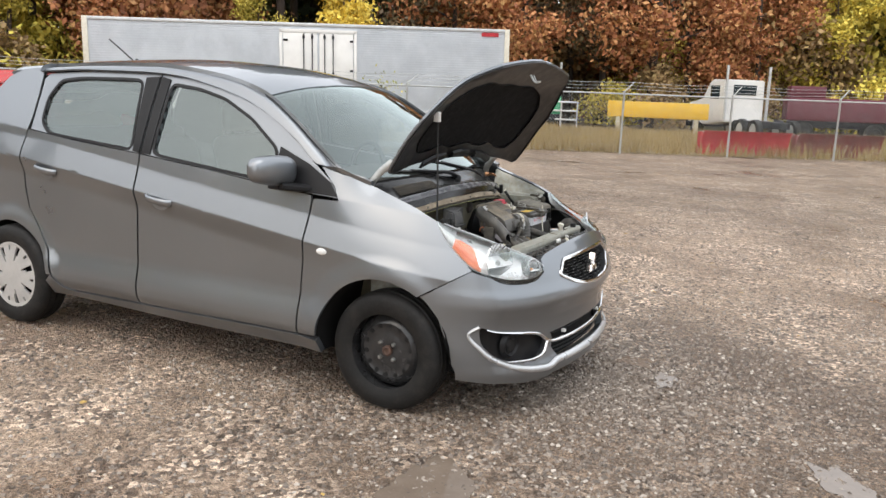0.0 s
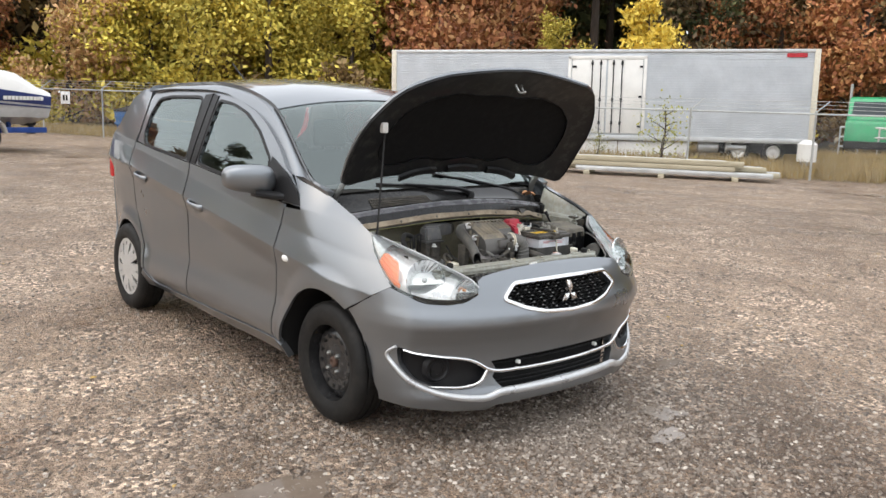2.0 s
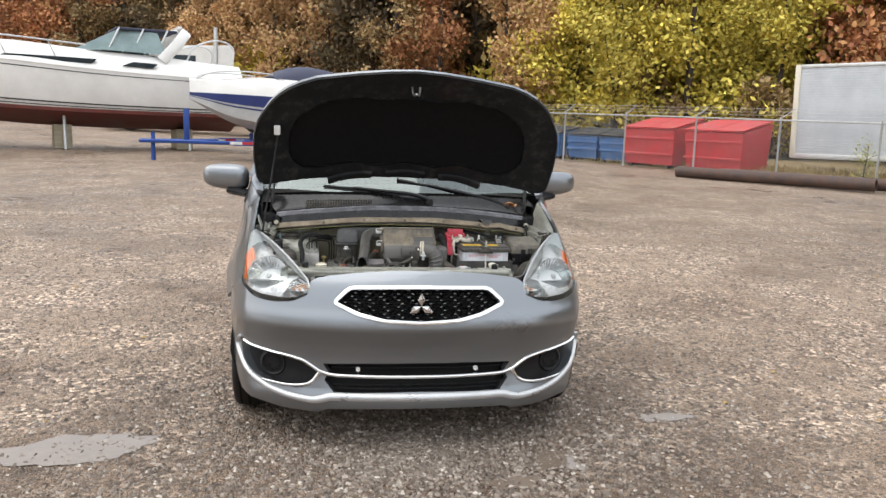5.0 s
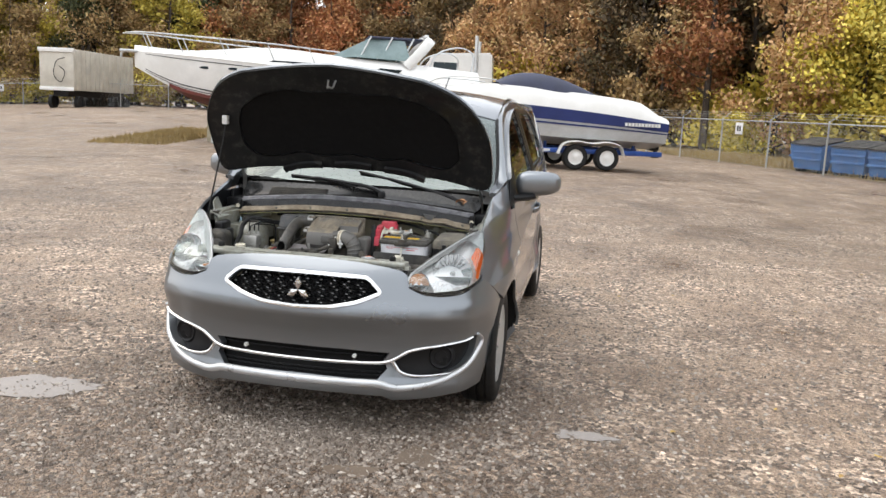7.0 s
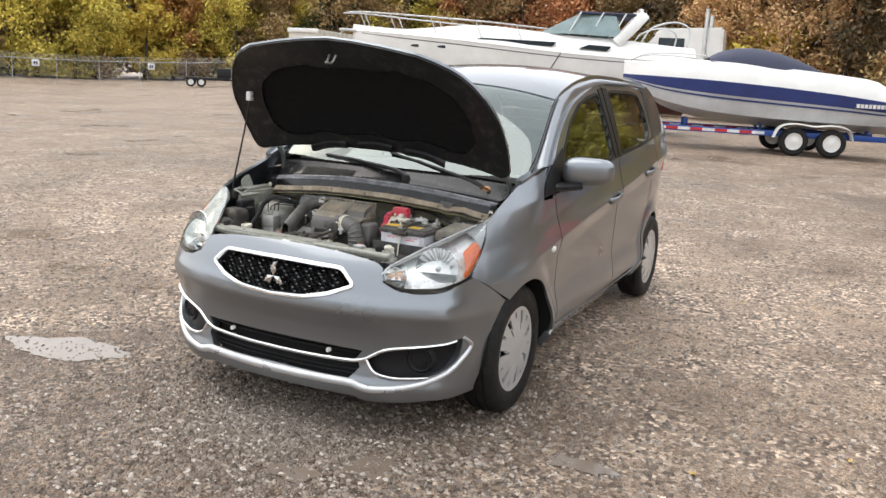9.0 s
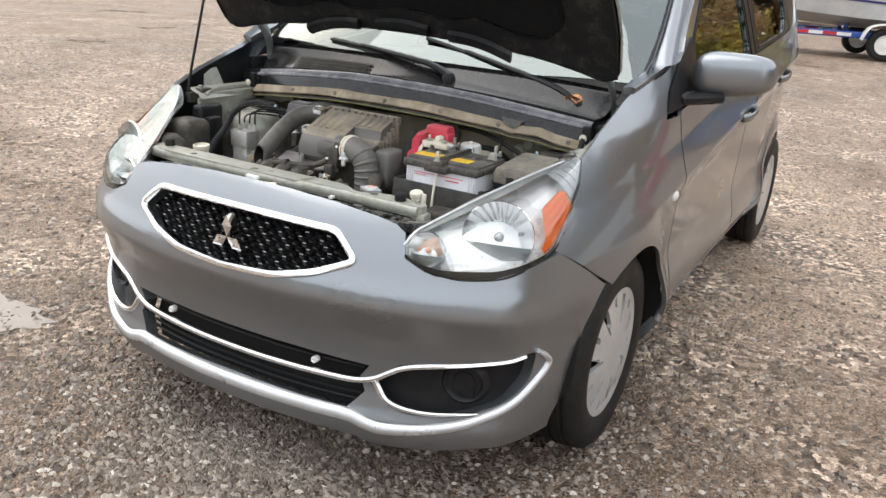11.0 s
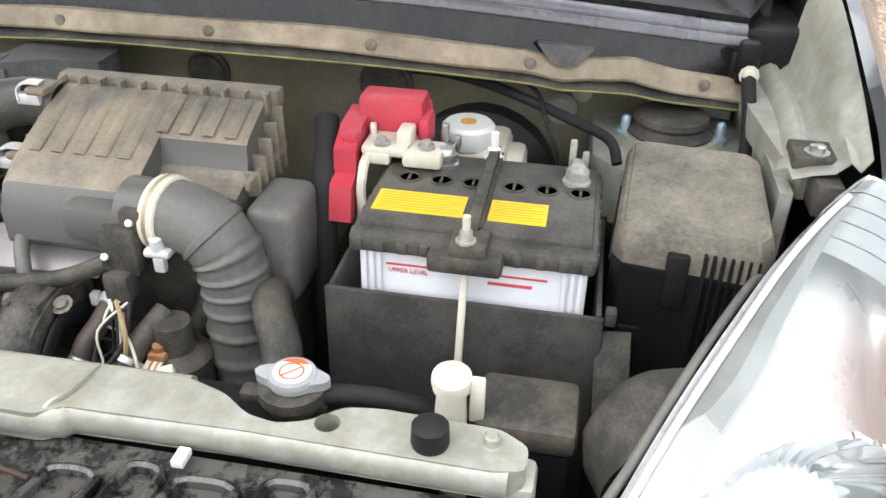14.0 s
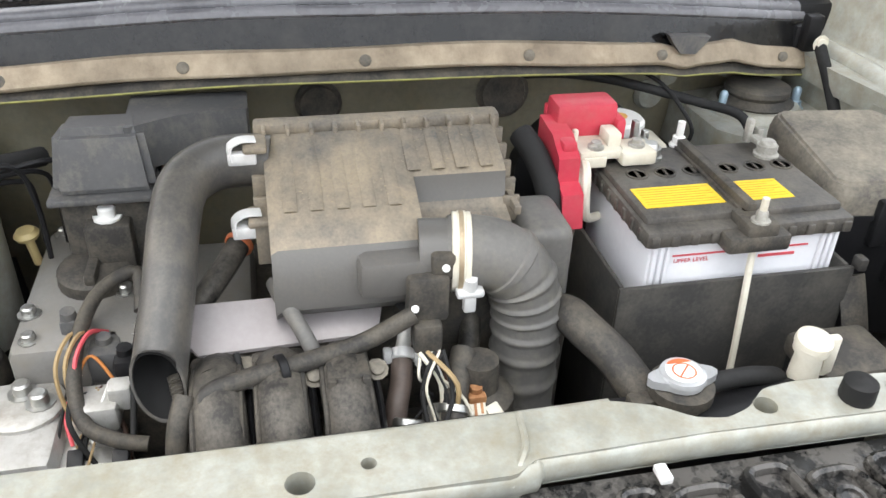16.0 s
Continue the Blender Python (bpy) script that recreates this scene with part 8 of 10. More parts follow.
def stone_scatter(n, near, far, smin, smax):
    a = rng.uniform(0, 2 * math.pi, n)
    r = near + (far - near) * rng.uniform(0, 1, n) ** 1.25
    x, y = 0.6 + r * np.cos(a), r * np.sin(a)
    s = smin + (smax - smin) * rng.uniform(0, 1, n) ** 3
    oct_v = np.array([(1, 0, 0), (0, 1, 0), (-1, 0, 0), (0, -1, 0), (0, 0, 0.75), (0.6, 0.6, 0.5), (-0.6, -0.5, 0.55)], float)
    oct_f = [(0, 5, 4), (5, 1, 4), (1, 2, 4), (2, 6, 4), (6, 3, 4), (3, 0, 4), (0, 1, 5), (2, 3, 6)]
    ang = rng.uniform(0, 6.28, n)
    c, sn = np.cos(ang), np.sin(ang)
    V = np.repeat(oct_v[None], n, 0) * rng.uniform(0.6, 1.25, (n, 7, 3)) * s[:, None, None]
    X = V[:, :, 0] * c[:, None] - V[:, :, 1] * sn[:, None] + x[:, None]
    Y = V[:, :, 0] * sn[:, None] + V[:, :, 1] * c[:, None] + y[:, None]
    Z = V[:, :, 2] - 0.1 * s[:, None] + np.array([gz(p, q) for p, q in zip(x, y)])[:, None]
    verts = np.stack([X, Y, Z], -1).reshape(-1, 3)
    faces = (np.array(oct_f)[None] + 7 * np.arange(n)[:, None, None]).reshape(-1, 3)
    return verts, faces


def stone_material():
    m, t, p = nodes_of("loose_stone")
    g = t.nodes.new("ShaderNodeNewGeometry")
    r = ramp_node(t, g.outputs["Random Per Island"], [(0.0, (0.11, 0.083, 0.063)), (0.5, (0.25, 0.198, 0.156)), (0.88, (0.40, 0.335, 0.275)), (1.0, (0.74, 0.66, 0.57))])
    n = noise_node(t, 60, 4)
    x = t.nodes.new("ShaderNodeMix")
    x.data_type, x.blend_type = "RGBA", "MULTIPLY"
    x.inputs[0].default_value = 0.6
    t.links.new(r.outputs[0], x.inputs[6])
    t.links.new(n.outputs[0], x.inputs[7])
    t.links.new(x.outputs[2], p.inputs["Base Color"])
    p.inputs["Roughness"].default_value = 0.48
    return m


V, Fc = stone_scatter(230000, 0.0, 11.0, 0.0032, 0.0155)
me = bpy.data.meshes.new("loose_gravel")
me.from_pydata(V.tolist(), [], Fc.tolist())
me.materials.append(stone_material())
tagged(new("loose_gravel", me), "loose wet grey and brown stones", "gravel", kind="stuff")

# puddles, thin sheets of water with ragged edges
WATER = mat("puddle_water", (0.20, 0.158, 0.124), (0.14, 0.108, 0.084), 0.07, 0, 9, 60, 0.12, spread=0.2)


def puddle(x, y, rx, ry, turn, seed):
    bm = bmesh.new()
    n = 64
    vs = []
    for i in range(n):
        a = 2 * math.pi * i / n
        k = 0.82 + 0.55 * noise.noise(Vector((math.cos(a) * 1.3 + seed * 7, math.sin(a) * 1.3, seed))) + 0.16 * noise.noise(Vector((math.cos(a) * 4 + seed * 3, math.sin(a) * 4, seed)))
        p = Matrix.Rotation(turn, 3, "Z") @ Vector((rx * k * math.cos(a), ry * k * math.sin(a), 0))
        vs.append(bm.verts.new((x + p.x, y + p.y, 0.004)))
    c = bm.verts.new((x, y, 0.004))
    for i in range(n):
        bm.faces.new((vs[i], vs[(i + 1) % n], c))
    return tagged(link("puddle", bm, WATER), "shallow rain puddle on the gravel", "puddle", group="puddles", kind="structure")


for row in ((0.56, -1.36, 0.16, 0.34, 0.25, 1), (0.80, 0.56, 0.13, 0.10, 0.4, 2), (1.00, 0.34, 0.07, 0.13, 0.2, 3), (0.36, 1.19, 0.06, 0.16, 0.1, 4), (1.85, -0.50, 0.10, 0.22, 0.5, 5)):
    puddle(*row)

# a few small leaves blown over the gravel
lr = np.random.default_rng(31)
bm = bmesh.new()
for i in range(130):
    a, r = lr.uniform(0, 2 * math.pi), lr.uniform(1.2, 9.0)
    x, y = 0.8 + r * math.cos(a), r * math.sin(a)
    if -3.3 < x < 0.9 and abs(y) < 0.95:
        continue
    w, an, z = lr.uniform(0.010, 0.022), lr.uniform(0, 6.28), gz(x, y) + 0.012
    ring_ = [bm.verts.new((x + w * k * math.cos(an + q), y + w * k * math.sin(an + q), z + lr.uniform(-0.003, 0.006))) for q, k in ((0, 1.3), (0.8, 0.8), (1.6, 0.75), (2.5, 0.7), (3.14, 1.0), (3.9, 0.7), (4.7, 0.75), (5.5, 0.8))]
    bm.faces.new(ring_)
tagged(link("fallen_leaves", bm, LEAFGROUND, smooth=False), "small yellow fallen leaves scattered on wet gravel", "leaves", kind="stuff")

# ---- fence ----
GALV = mat("galvanised_steel", (0.52, 0.53, 0.52), (0.42, 0.43, 0.42), 0.5, 0.6, 5, 80, 0.03)
SIGNW = mat("white_sign", (0.75, 0.75, 0.74), None, 0.5, bump=0)
INK = mat("black_ink", (0.02, 0.02, 0.02), None, 0.6, bump=0)
FENCE = [(-52, -26), (-54, -18), (-48, -2), (-36.0, 3.3), (-24.77, 8.33), (-15.15, 13.6), (-4.53, 19.39), (6.2, 25.3), (20, 33), (40, 44)]
FAR_FENCE = [(-14, -60), (-30, -53), (-41, -45), (-50, -36), (-52, -26)]


def fence(name, pts, label):
    fc = thing(name)
    tagged(fc, label, "fence")
    P = [Vector((x, y, gz(x, y))) for x, y in pts]
    at, run = [], 0.0
    for a, b in zip(P, P[1:]):
        n = max(1, round((b - a).length / 3.0))
        at += [Vector((p.x, p.y, gz(p.x, p.y))) for p in (a.lerp(b, i / n) for i in range(n))]
    at.append(P[-1])
    bm0 = bmesh.new()
    lathe(bm0, (0, 0, 0), (0, 0, 1), [(0, 0.030), (1.69, 0.030), (1.71, 0.036), (1.74, 0.027), (1.75, 0.0)], 10)
    tube(bm0, [(0, 0, 1.71), (0.09, 0.14, 1.84), (0.18, 0.27, 1.98)], 0.014, 6, 2)
    first = part("post", bm0, GALV, fc)
    first.location = at[0]
    for p in at[1:]:
        o = first.copy()
        scene.collection.objects.link(o)
        o.location = p
    bm = bmesh.new()
    tube(bm, [a + Vector((0, 0, 1.66)) for a in at], 0.022, 6, 1, up=(0, 0, 1))
    part("top_rail", bm, GALV, fc)
    for k in range(3):
        off = Vector((0.06 * (k + 1), 0.09 * (k + 1), 1.71 + 0.09 * (k + 1)))
        bm = bmesh.new()
        tube(bm, [q + off for a, b in zip(at, at[1:]) for q in (a, (a + b) / 2 - Vector((0, 0, 0.03)))] + [at[-1] + off], 0.005, 4, 1, up=(0, 0, 1))
        part("barbed_wire", bm, GALV, fc, "barbed wire strand")
    V, Fs = [], []
    step = 0.09
    for a, b in zip(at, at[1:]):
        d = (b - a)
        ln = d.length
        u = d / ln
        nrm = Vector((-u.y, u.x, 0))
        for sgn in (1, -1):
            k = -1.62
            while k < ln:
                s0, s1 = (k, k + 1.62) if sgn > 0 else (k + 1.62, k)
                z0, z1 = 0.03, 1.65
                lo, hi = max(0, min(s0, s1)), min(ln, max(s0, s1))
                if hi > lo + 0.02:
                    f = lambda s: z0 + (z1 - z0) * (s - s0) / (s1 - s0)
                    p, q = a + u * lo + Vector((0, 0, f(lo))), a + u * hi + Vector((0, 0, f(hi)))
                    w = 0.0013
                    i = len(V)
                    for e in (p, q):
                        V += [e + Vector((0, 0, w)) , e - Vector((0, 0, w)) + nrm * w, e - Vector((0, 0, w)) - nrm * w]
                    Fs += [(i, i + 1, i + 4, i + 3), (i + 1, i + 2, i + 5, i + 4), (i + 2, i, i + 3, i + 5)]
                k += step
    me = bpy.data.meshes.new("chain_link")
    me.from_pydata([tuple(v) for v in V], [], Fs)
    me.materials.append(GALV)
    o = new("chain_link", me)
    o.parent = fc
    tagged(o, "woven chain link mesh", kind="stuff")
    return at


at = fence("chain_link_fence", FENCE, "galvanised chain link fence with barbed wire on top")
fence("chain_link_fence", FAR_FENCE, "galvanised chain link fence at the far side of the yard")
for x, y, q in ((-29.09, 6.33, (11.2, 5.0)), (-35.6, -48.9, (-11, 8)), (-41.6, -44.4, (-9, 9)), (-46.8, -39.2, (-9, 9))):
    sg = thing("fence_sign", Matrix.Translation((x + 0.04, y - 0.06, gz(x, y) + 1.36)) @ Matrix.Rotation(math.atan2(q[1], q[0]), 4, "Z"))
    tagged(sg, "small white numbered sign wired to the fence", "sign", "fence signs")
    bm = bmesh.new()
    box(bm, -0.24, 0.24, -0.035, -0.025, -0.22, 0.22, 0.004)
    part("panel", bm, SIGNW, sg)
    bm = bmesh.new()
    box(bm, -0.12, -0.02, -0.0385, -0.0355, -0.10, 0.10)
    box(bm, 0.03, 0.12, -0.0385, -0.0355, -0.10, 0.10)
    part("print", bm, INK, sg)

# ---- dry grass beyond the fence ----
GRASS = mat("dry_grass", (0.40, 0.29, 0.12), (0.21, 0.15, 0.06), 0.85, 0, 0.8, 3, 0.0, spread=0.2)


def grass(name, areas, n, label):
    V, Fs = [], []
    tot = sum(a[4] for a in areas)
    for (x0, y0, x1, y1, wgt, dep, hh) in areas:
        k = int(n * wgt / tot)
        t, d = rng.uniform(0, 1, k), rng.uniform(0, 1, k)
        L = math.hypot(x1 - x0, y1 - y0)
        nx, ny = -(y1 - y0) / L, (x1 - x0) / L
        X = x0 + (x1 - x0) * t + nx * d * dep
        Y = y0 + (y1 - y0) * t + ny * d * dep
        h = hh * rng.uniform(0.4, 1.1, k)
        a = rng.uniform(0, 6.28, k)
        ln = rng.uniform(-0.25, 0.25, (k, 2))
        for i in range(k):
            w = 0.022
            b = len(V)
            cx, sx_ = math.cos(a[i]) * w, math.sin(a[i]) * w
            g0 = gz(X[i], Y[i])
            V += [(X[i] - cx, Y[i] - sx_, g0), (X[i] + cx, Y[i] + sx_, g0), (X[i] + ln[i, 0] * h[i] * 1.5, Y[i] + ln[i, 1] * h[i] * 1.5, g0 + h[i])]
            Fs.append((b, b + 1, b + 2))
    me = bpy.data.meshes.new(name)
    me.from_pydata(V, [], Fs)
    me.materials.append(GRASS)
    return tagged(new(name, me), label, "grass", kind="stuff")


grass("dry_grass", [(-13, 15.0, -4.5, 19.6, 4, 13, 0.50), (-4.5, 19.6, 22, 34.4, 6, 12, 0.50), (-36, 3.6, -13, 15.0, 3, 4, 0.35), (-25.5, -14.5, -16.5, -12.6, 1.0, 2.2, 0.12)], 60000, "tall dry yellow grass beyond the fence")
SOIL = mat("grass_soil", (0.26, 0.19, 0.09), (0.15, 0.11, 0.05), 0.9, 0, 0.5, 6, 0.4)
bm = bmesh.new()
EDGE_IN = [(-48, -1.6), (-36, 3.6), (-24.8, 8.6), (-15.2, 13.9), (-4.5, 19.7), (6.2, 25.6), (20, 33.4), (60, 55)]
rows = []
for p, q in zip(EDGE_IN, EDGE_IN[1:]):
    for k in range(6):
        x, y = p[0] + (q[0] - p[0]) * k / 6, p[1] + (q[1] - p[1]) * k / 6
        rows.append([bm.verts.new((x - 0.45 * d, y + 0.89 * d, gz(x - 0.45 * d, y + 0.89 * d) + 0.012)) for d in (0.15 * math.sin(x * 3), 4, 9, 16, 30, 90)])
for a_, b_ in zip(rows, rows[1:]):
    for k in range(5):
        bm.faces.new((a_[k], b_[k], b_[k + 1], a_[k + 1]))
tagged(link("verge", bm, SOIL, smooth=False), "dry earth and grass beyond the fence", "ground", kind="structure")

# ---- trailers, boats and machines round the yard ----
TRAIL = mat("weathered_white_aluminium", (0.60, 0.63, 0.66), (0.50, 0.53, 0.56), 0.45, 0.25, 1.2, 30, 0.03)
WHITEV = mat("white_gelcoat", (0.78, 0.77, 0.74), (0.70, 0.69, 0.66), 0.25, 0, 1.5, 40, 0.0, 0.3)
NAVY = mat("navy_blue_gelcoat", (0.016, 0.032, 0.15), (0.013, 0.026, 0.12), 0.4, 0, 2, 40, 0.0, 0.0)
CANVAS = mat("navy_canvas", (0.045, 0.05, 0.085), (0.03, 0.034, 0.06), 0.85, 0, 3, 60, 0.3)
HULLGREY = mat("grey_white_hull", (0.55, 0.56, 0.56), (0.45, 0.46, 0.46), 0.4, 0, 2, 30, 0.02)
BOTTOM = mat("red_brown_bottom_paint", (0.19, 0.05, 0.04), (0.13, 0.035, 0.03), 0.7, 0, 2, 30, 0.1)
BLUEF = mat("blue_steel", (0.02, 0.07, 0.30), (0.015, 0.05, 0.22), 0.4, 0.2, 4, 50, 0.05)
REDP = mat("red_painted_steel", (0.52, 0.025, 0.035), (0.38, 0.02, 0.028), 0.45, 0, 3, 40, 0.1)
BLUEB = mat("blue_bin_steel", (0.03, 0.13, 0.34), (0.022, 0.09, 0.25), 0.5, 0, 3, 40, 0.1)
YELM = mat("yellow_machine_paint", (0.72, 0.45, 0.03), (0.60, 0.36, 0.02), 0.5, 0, 3, 40, 0.1)
GREENV = mat("green_truck_paint", (0.02, 0.33, 0.13), (0.016, 0.25, 0.10), 0.35, 0, 3, 40, 0.0, 0.4)
MAROON = mat("maroon_paint", (0.13, 0.02, 0.035), (0.09, 0.015, 0.025), 0.5, 0, 3, 40, 0.05)
TIMBER = mat("pale_timber", (0.48, 0.43, 0.32), (0.34, 0.30, 0.21), 0.8, 0, 4, 50, 0.2, stretch=(0.3, 4, 4))
PIPEM = mat("rusty_pipe_steel", (0.10, 0.06, 0.045), (0.06, 0.04, 0.035), 0.7, 0.2, 4, 50, 0.2)
ALUF = mat("pale_aluminium", (0.62, 0.63, 0.63), (0.52, 0.53, 0.53), 0.4, 0.6, 4, 50, 0.02)
DARKM = mat("dark_machine_paint", (0.022, 0.023, 0.025), (0.014, 0.014, 0.016), 0.5, 0, 4, 50, 0.1)
GLASSD = mat("dark_glass", (0.03, 0.04, 0.045), (0.02, 0.03, 0.035), 0.06, 0, 2, 20, 0.0)


def road_wheel(parent, x, y, z, r, w, rim=WHITEV, rim_r=0.55):
    bm = bmesh.new()
    lathe(bm, (x, y - w / 2, z), (0, 1, 0), [(0, r * 0.62), (0.0, r * 0.9), (w * 0.15, r), (w * 0.85, r), (w, r * 0.9), (w, r * 0.62)], 24, False)
    t = part("wheel", bm, TYRE, parent)
    for k in (-1, 1):
        bm = bmesh.new()
        lathe(bm, (x, y + k * w * 0.30, z), (0, k, 0), [(0, r * 0.64), (w * 0.1, r * rim_r), (w * 0.04, r * rim_r * 0.55), (w * 0.14, r * rim_r * 0.3), (w * 0.15, 0)], 18, False)
        part("rim", bm, rim, t, "pale wheel rim")
    return t


# long box trailer
m = on_ground(-19.31, 13.73, math.atan2(7.73, 10.39)) @ Matrix.Rotation(radians(-1.0), 4, "Y")
tr = thing("semi_trailer", m)
tagged(tr, "long white corrugated box trailer parked behind the fence", "trailer")
bm = bmesh.new()
box(bm, 0, 12.95, 0.03, 2.5, 0.64, 3.28, 0.02)
part("box", bm, TRAIL, tr)
bm = bmesh.new()
for i in range(34):
    z = 0.74 + i * 0.0735
    for x0, x1 in ((0.12, 5.70), (8.10, 12.84)):
        box(bm, x0, x1, 0.012, 0.034, z, z + 0.034)
tagged(part("corrugation", bm, TRAIL, tr, smooth=False), "pressed side ribs", kind="stuff")
for nm, bb in (("top_rail", (0, 12.95, -0.01, 0.05, 3.22, 3.32)), ("bottom_rail", (0, 12.95, -0.01, 0.05, 0.57, 0.72)), ("corner_post", (-0.02, 0.14, -0.015, 0.06, 0.60, 3.32)), ("corner_post", (12.81, 12.97, -0.015, 0.06, 0.60, 3.32))):
    bm = bmesh.new()
    box(bm, *bb, 0.01)
    part(nm, bm, ALUF if "corner" not in nm else CREAM, tr)
for i, (x0, x1) in enumerate(((5.83, 6.87), (6.93, 7.97))):
    bm = bmesh.new()
    box(bm, x0, x1, -0.02, 0.02, 0.78, 3.02, 0.01)
    dr = part("side_door", bm, WHITEV, tr, "white side door leaf")
    for z in (1.0, 1.9, 2.8):
        bm = bmesh.new()
        xx = x0 + 0.05 if i == 0 else x1 - 0.05
        box(bm, xx - 0.05, xx + 0.09 if i == 0 else xx + 0.05, -0.045, -0.018, z - 0.03, z + 0.03, 0.005)
        part("hinge", bm, DARKM, dr)
    for d in (0.16, 0.42):
        bm = bmesh.new()
        xx = x1 - d if i == 0 else x0 + d
        lathe(bm, (xx, -0.045, 0.80), (0, 0, 1), [(0, 0.016), (2.2, 0.016)], 8)
        for z in (1.1, 1.8, 2.9):
            box(bm, xx - 0.035, xx + 0.035, -0.07, -0.018, z - 0.05, z + 0.05, 0.005)
        part("lock_bar", bm, DARKM, dr, "dark lock bar")
bm = bmesh.new()
for bb in ((5.71, 5.81, 0.72, 3.12), (7.99, 8.09, 0.72, 3.12), (5.71, 8.09, 3.02, 3.13)):
    box(bm, bb[0], bb[1], -0.03, 0.03, bb[2], bb[3], 0.006)
part("door_surround", bm, WHITEV, tr)
bm = bmesh.new()
box(bm, 12.05, 12.60, -0.02, -0.006, 3.08, 3.20)
part("red_tag", bm, REDP, tr, "red marker panel")
for x in (10.9, 11.9):
    road_wheel(tr, x, 0.35, 0.30, 0.33, 0.3)
    road_wheel(tr, x, 2.15, 0.30, 0.33, 0.3)
bm = bmesh.new()
box(bm, 10.3, 12.8, 0.5, 2.0, 0.25, 0.64, 0.02)
part("running_gear", bm, DARKM, tr)
for y in (0.4, 2.0):
    bm = bmesh.new()
    box(bm, 2.6, 2.75, y, y + 0.12, -0.05, 0.64, 0.01)
    part("landing_leg", bm, DARKM, tr)
for x in (9.7, 10.5):
    bm = bmesh.new()
    lathe(bm, (x, 0.35, 0.42), (1, 0, 0), [(0, 0.02), (0.03, 0.17), (0.62, 0.17), (0.65, 0.02)], 16)
    part("air_tank", bm, ALUF, tr, "pale air tank")
skirt = thing("white_panel_stack", m)
tagged(skirt, "white weathered panels leaning under the trailer", "panel")
for x0, x1 in ((5.2, 7.3), (7.32, 9.4), (3.5, 5.15)):
    bm = bmesh.new()
    box(bm, x0, x1, 0.12, 0.20, -0.04, 0.55, 0.01)
    part("panel", bm, WHITEV, skirt)
# concrete block, stake post with a round sign
bt_ = thing("propane_tank", on_ground(-8.3, 19.9))
tagged(bt_, "small white gas tank standing on the grass", "tank")
bm = bmesh.new()
lathe(bm, (0, 0, 0.35), (0, 0, 1), [(0, 0.05), (0.02, 0.26), (0.5, 0.26), (0.6, 0.15), (0.62, 0.05)], 16)
part("tank", bm, WHITEV, bt_)
bm = bmesh.new()
lathe(bm, (0, 0, 0), (0, 0, 1), [(0, 0.16), (0.36, 0.16)], 12)
part("foot", bm, GALV, bt_)


def hull(bm, n, beam, sheer, chine, keel, L):
    """Half-breadths, sheer, chine and keel heights along the length, bow at 0."""
    rows = []
    for i in range(n + 1):
        t = i / n
        b, zs, zk = beam(t), sheer(t), keel(t)
        zc_ = chine(t)
        row = []
        for f, z in ((1.0, zs), (0.99, zs * 0.7 + zc_ * 0.3), (0.95, zs * 0.35 + zc_ * 0.65), (0.86, zc_), (0.0, zk)):
            row.append((L * t, b * f, z))
        rows.append(row)
    V = [[bm.verts.new(p) for p in r] + [bm.verts.new((p[0], -p[1], p[2])) for p in r[-2::-1]] for r in rows]
    for a_, b_ in zip(V, V[1:]):
        for j in range(len(a_) - 1):
            bm.faces.new((a_[j], a_[j + 1], b_[j + 1], b_[j]))
    bm.faces.new(V[-1])
    bmesh.ops.remove_doubles(bm, verts=bm.verts, dist=1e-4)
    return rows


# runabout on its tandem trailer
ym = on_ground(-16.95, -3.41, radians(107.9)) @ Matrix.Scale(0.945, 4)
rb_ = thing("runabout_boat", ym)
tagged(rb_, "white and navy runabout boat with a navy cockpit cover", "boat")
beam = curve([0, 0.06, 0.2, 0.4, 0.7, 1.0], [0.02, 0.42, 0.85, 1.12, 1.18, 1.08])
sheer = curve([0, 0.3, 0.7, 1.0], [1.72, 1.66, 1.50, 1.30])
chine = curve([0, 0.15, 0.4, 1.0], [1.55, 1.12, 0.88, 0.78])
keel = curve([0, 0.08, 0.2, 0.4, 1.0], [1.66, 1.25, 0.88, 0.66, 0.58])
bm = bmesh.new()
hull(bm, 26, beam, sheer, chine, keel, 6.6)
part("hull", bm, HULLGREY, rb_, "white hull bottom")
for nm, f0, f1, mt in (("stripe", 0.0, 0.42, NAVY), ("thin_stripe", 0.50, 0.56, NAVY)):
    bm = bmesh.new()
    for sg in (-1, 1):
        rw = []
        for i in range(27):
            t = i / 26
            b, zs, zc_ = beam(t), sheer(t), chine(t)
            rw.append([bm.verts.new((6.6 * t, sg * (b * (1.0 - 0.05 * f) + 0.012), zs * (1 - f) + zc_ * f)) for f in (f0, f1)])
        for p, q in zip(rw, rw[1:]):
            bm.faces.new((p[0], p[1], q[1], q[0]))
    part(nm, bm, mt, rb_, "navy blue hull stripe")
bm = bmesh.new()
rw = []
for i in range(27):
    t = i / 26
    b, zs = beam(t), sheer(t)
    up = 0.30 + 0.16 * sstep(0.05, 0.3, t) - 0.32 * sstep(0.86, 1.0, t)
    rw.append([bm.verts.new(p) for p in ((6.6 * t, b + 0.01, zs), (6.6 * t, b * 0.97, zs + up * 0.5), (6.6 * t, b * 0.80, zs + up), (6.6 * t, 0, zs + up + 0.05), (6.6 * t, -b * 0.80, zs + up), (6.6 * t, -b * 0.97, zs + up * 0.5), (6.6 * t, -b - 0.01, zs))])
for p, q in zip(rw, rw[1:]):
    for j in range(6):
        bm.faces.new((p[j], p[j + 1], q[j + 1], q[j]))
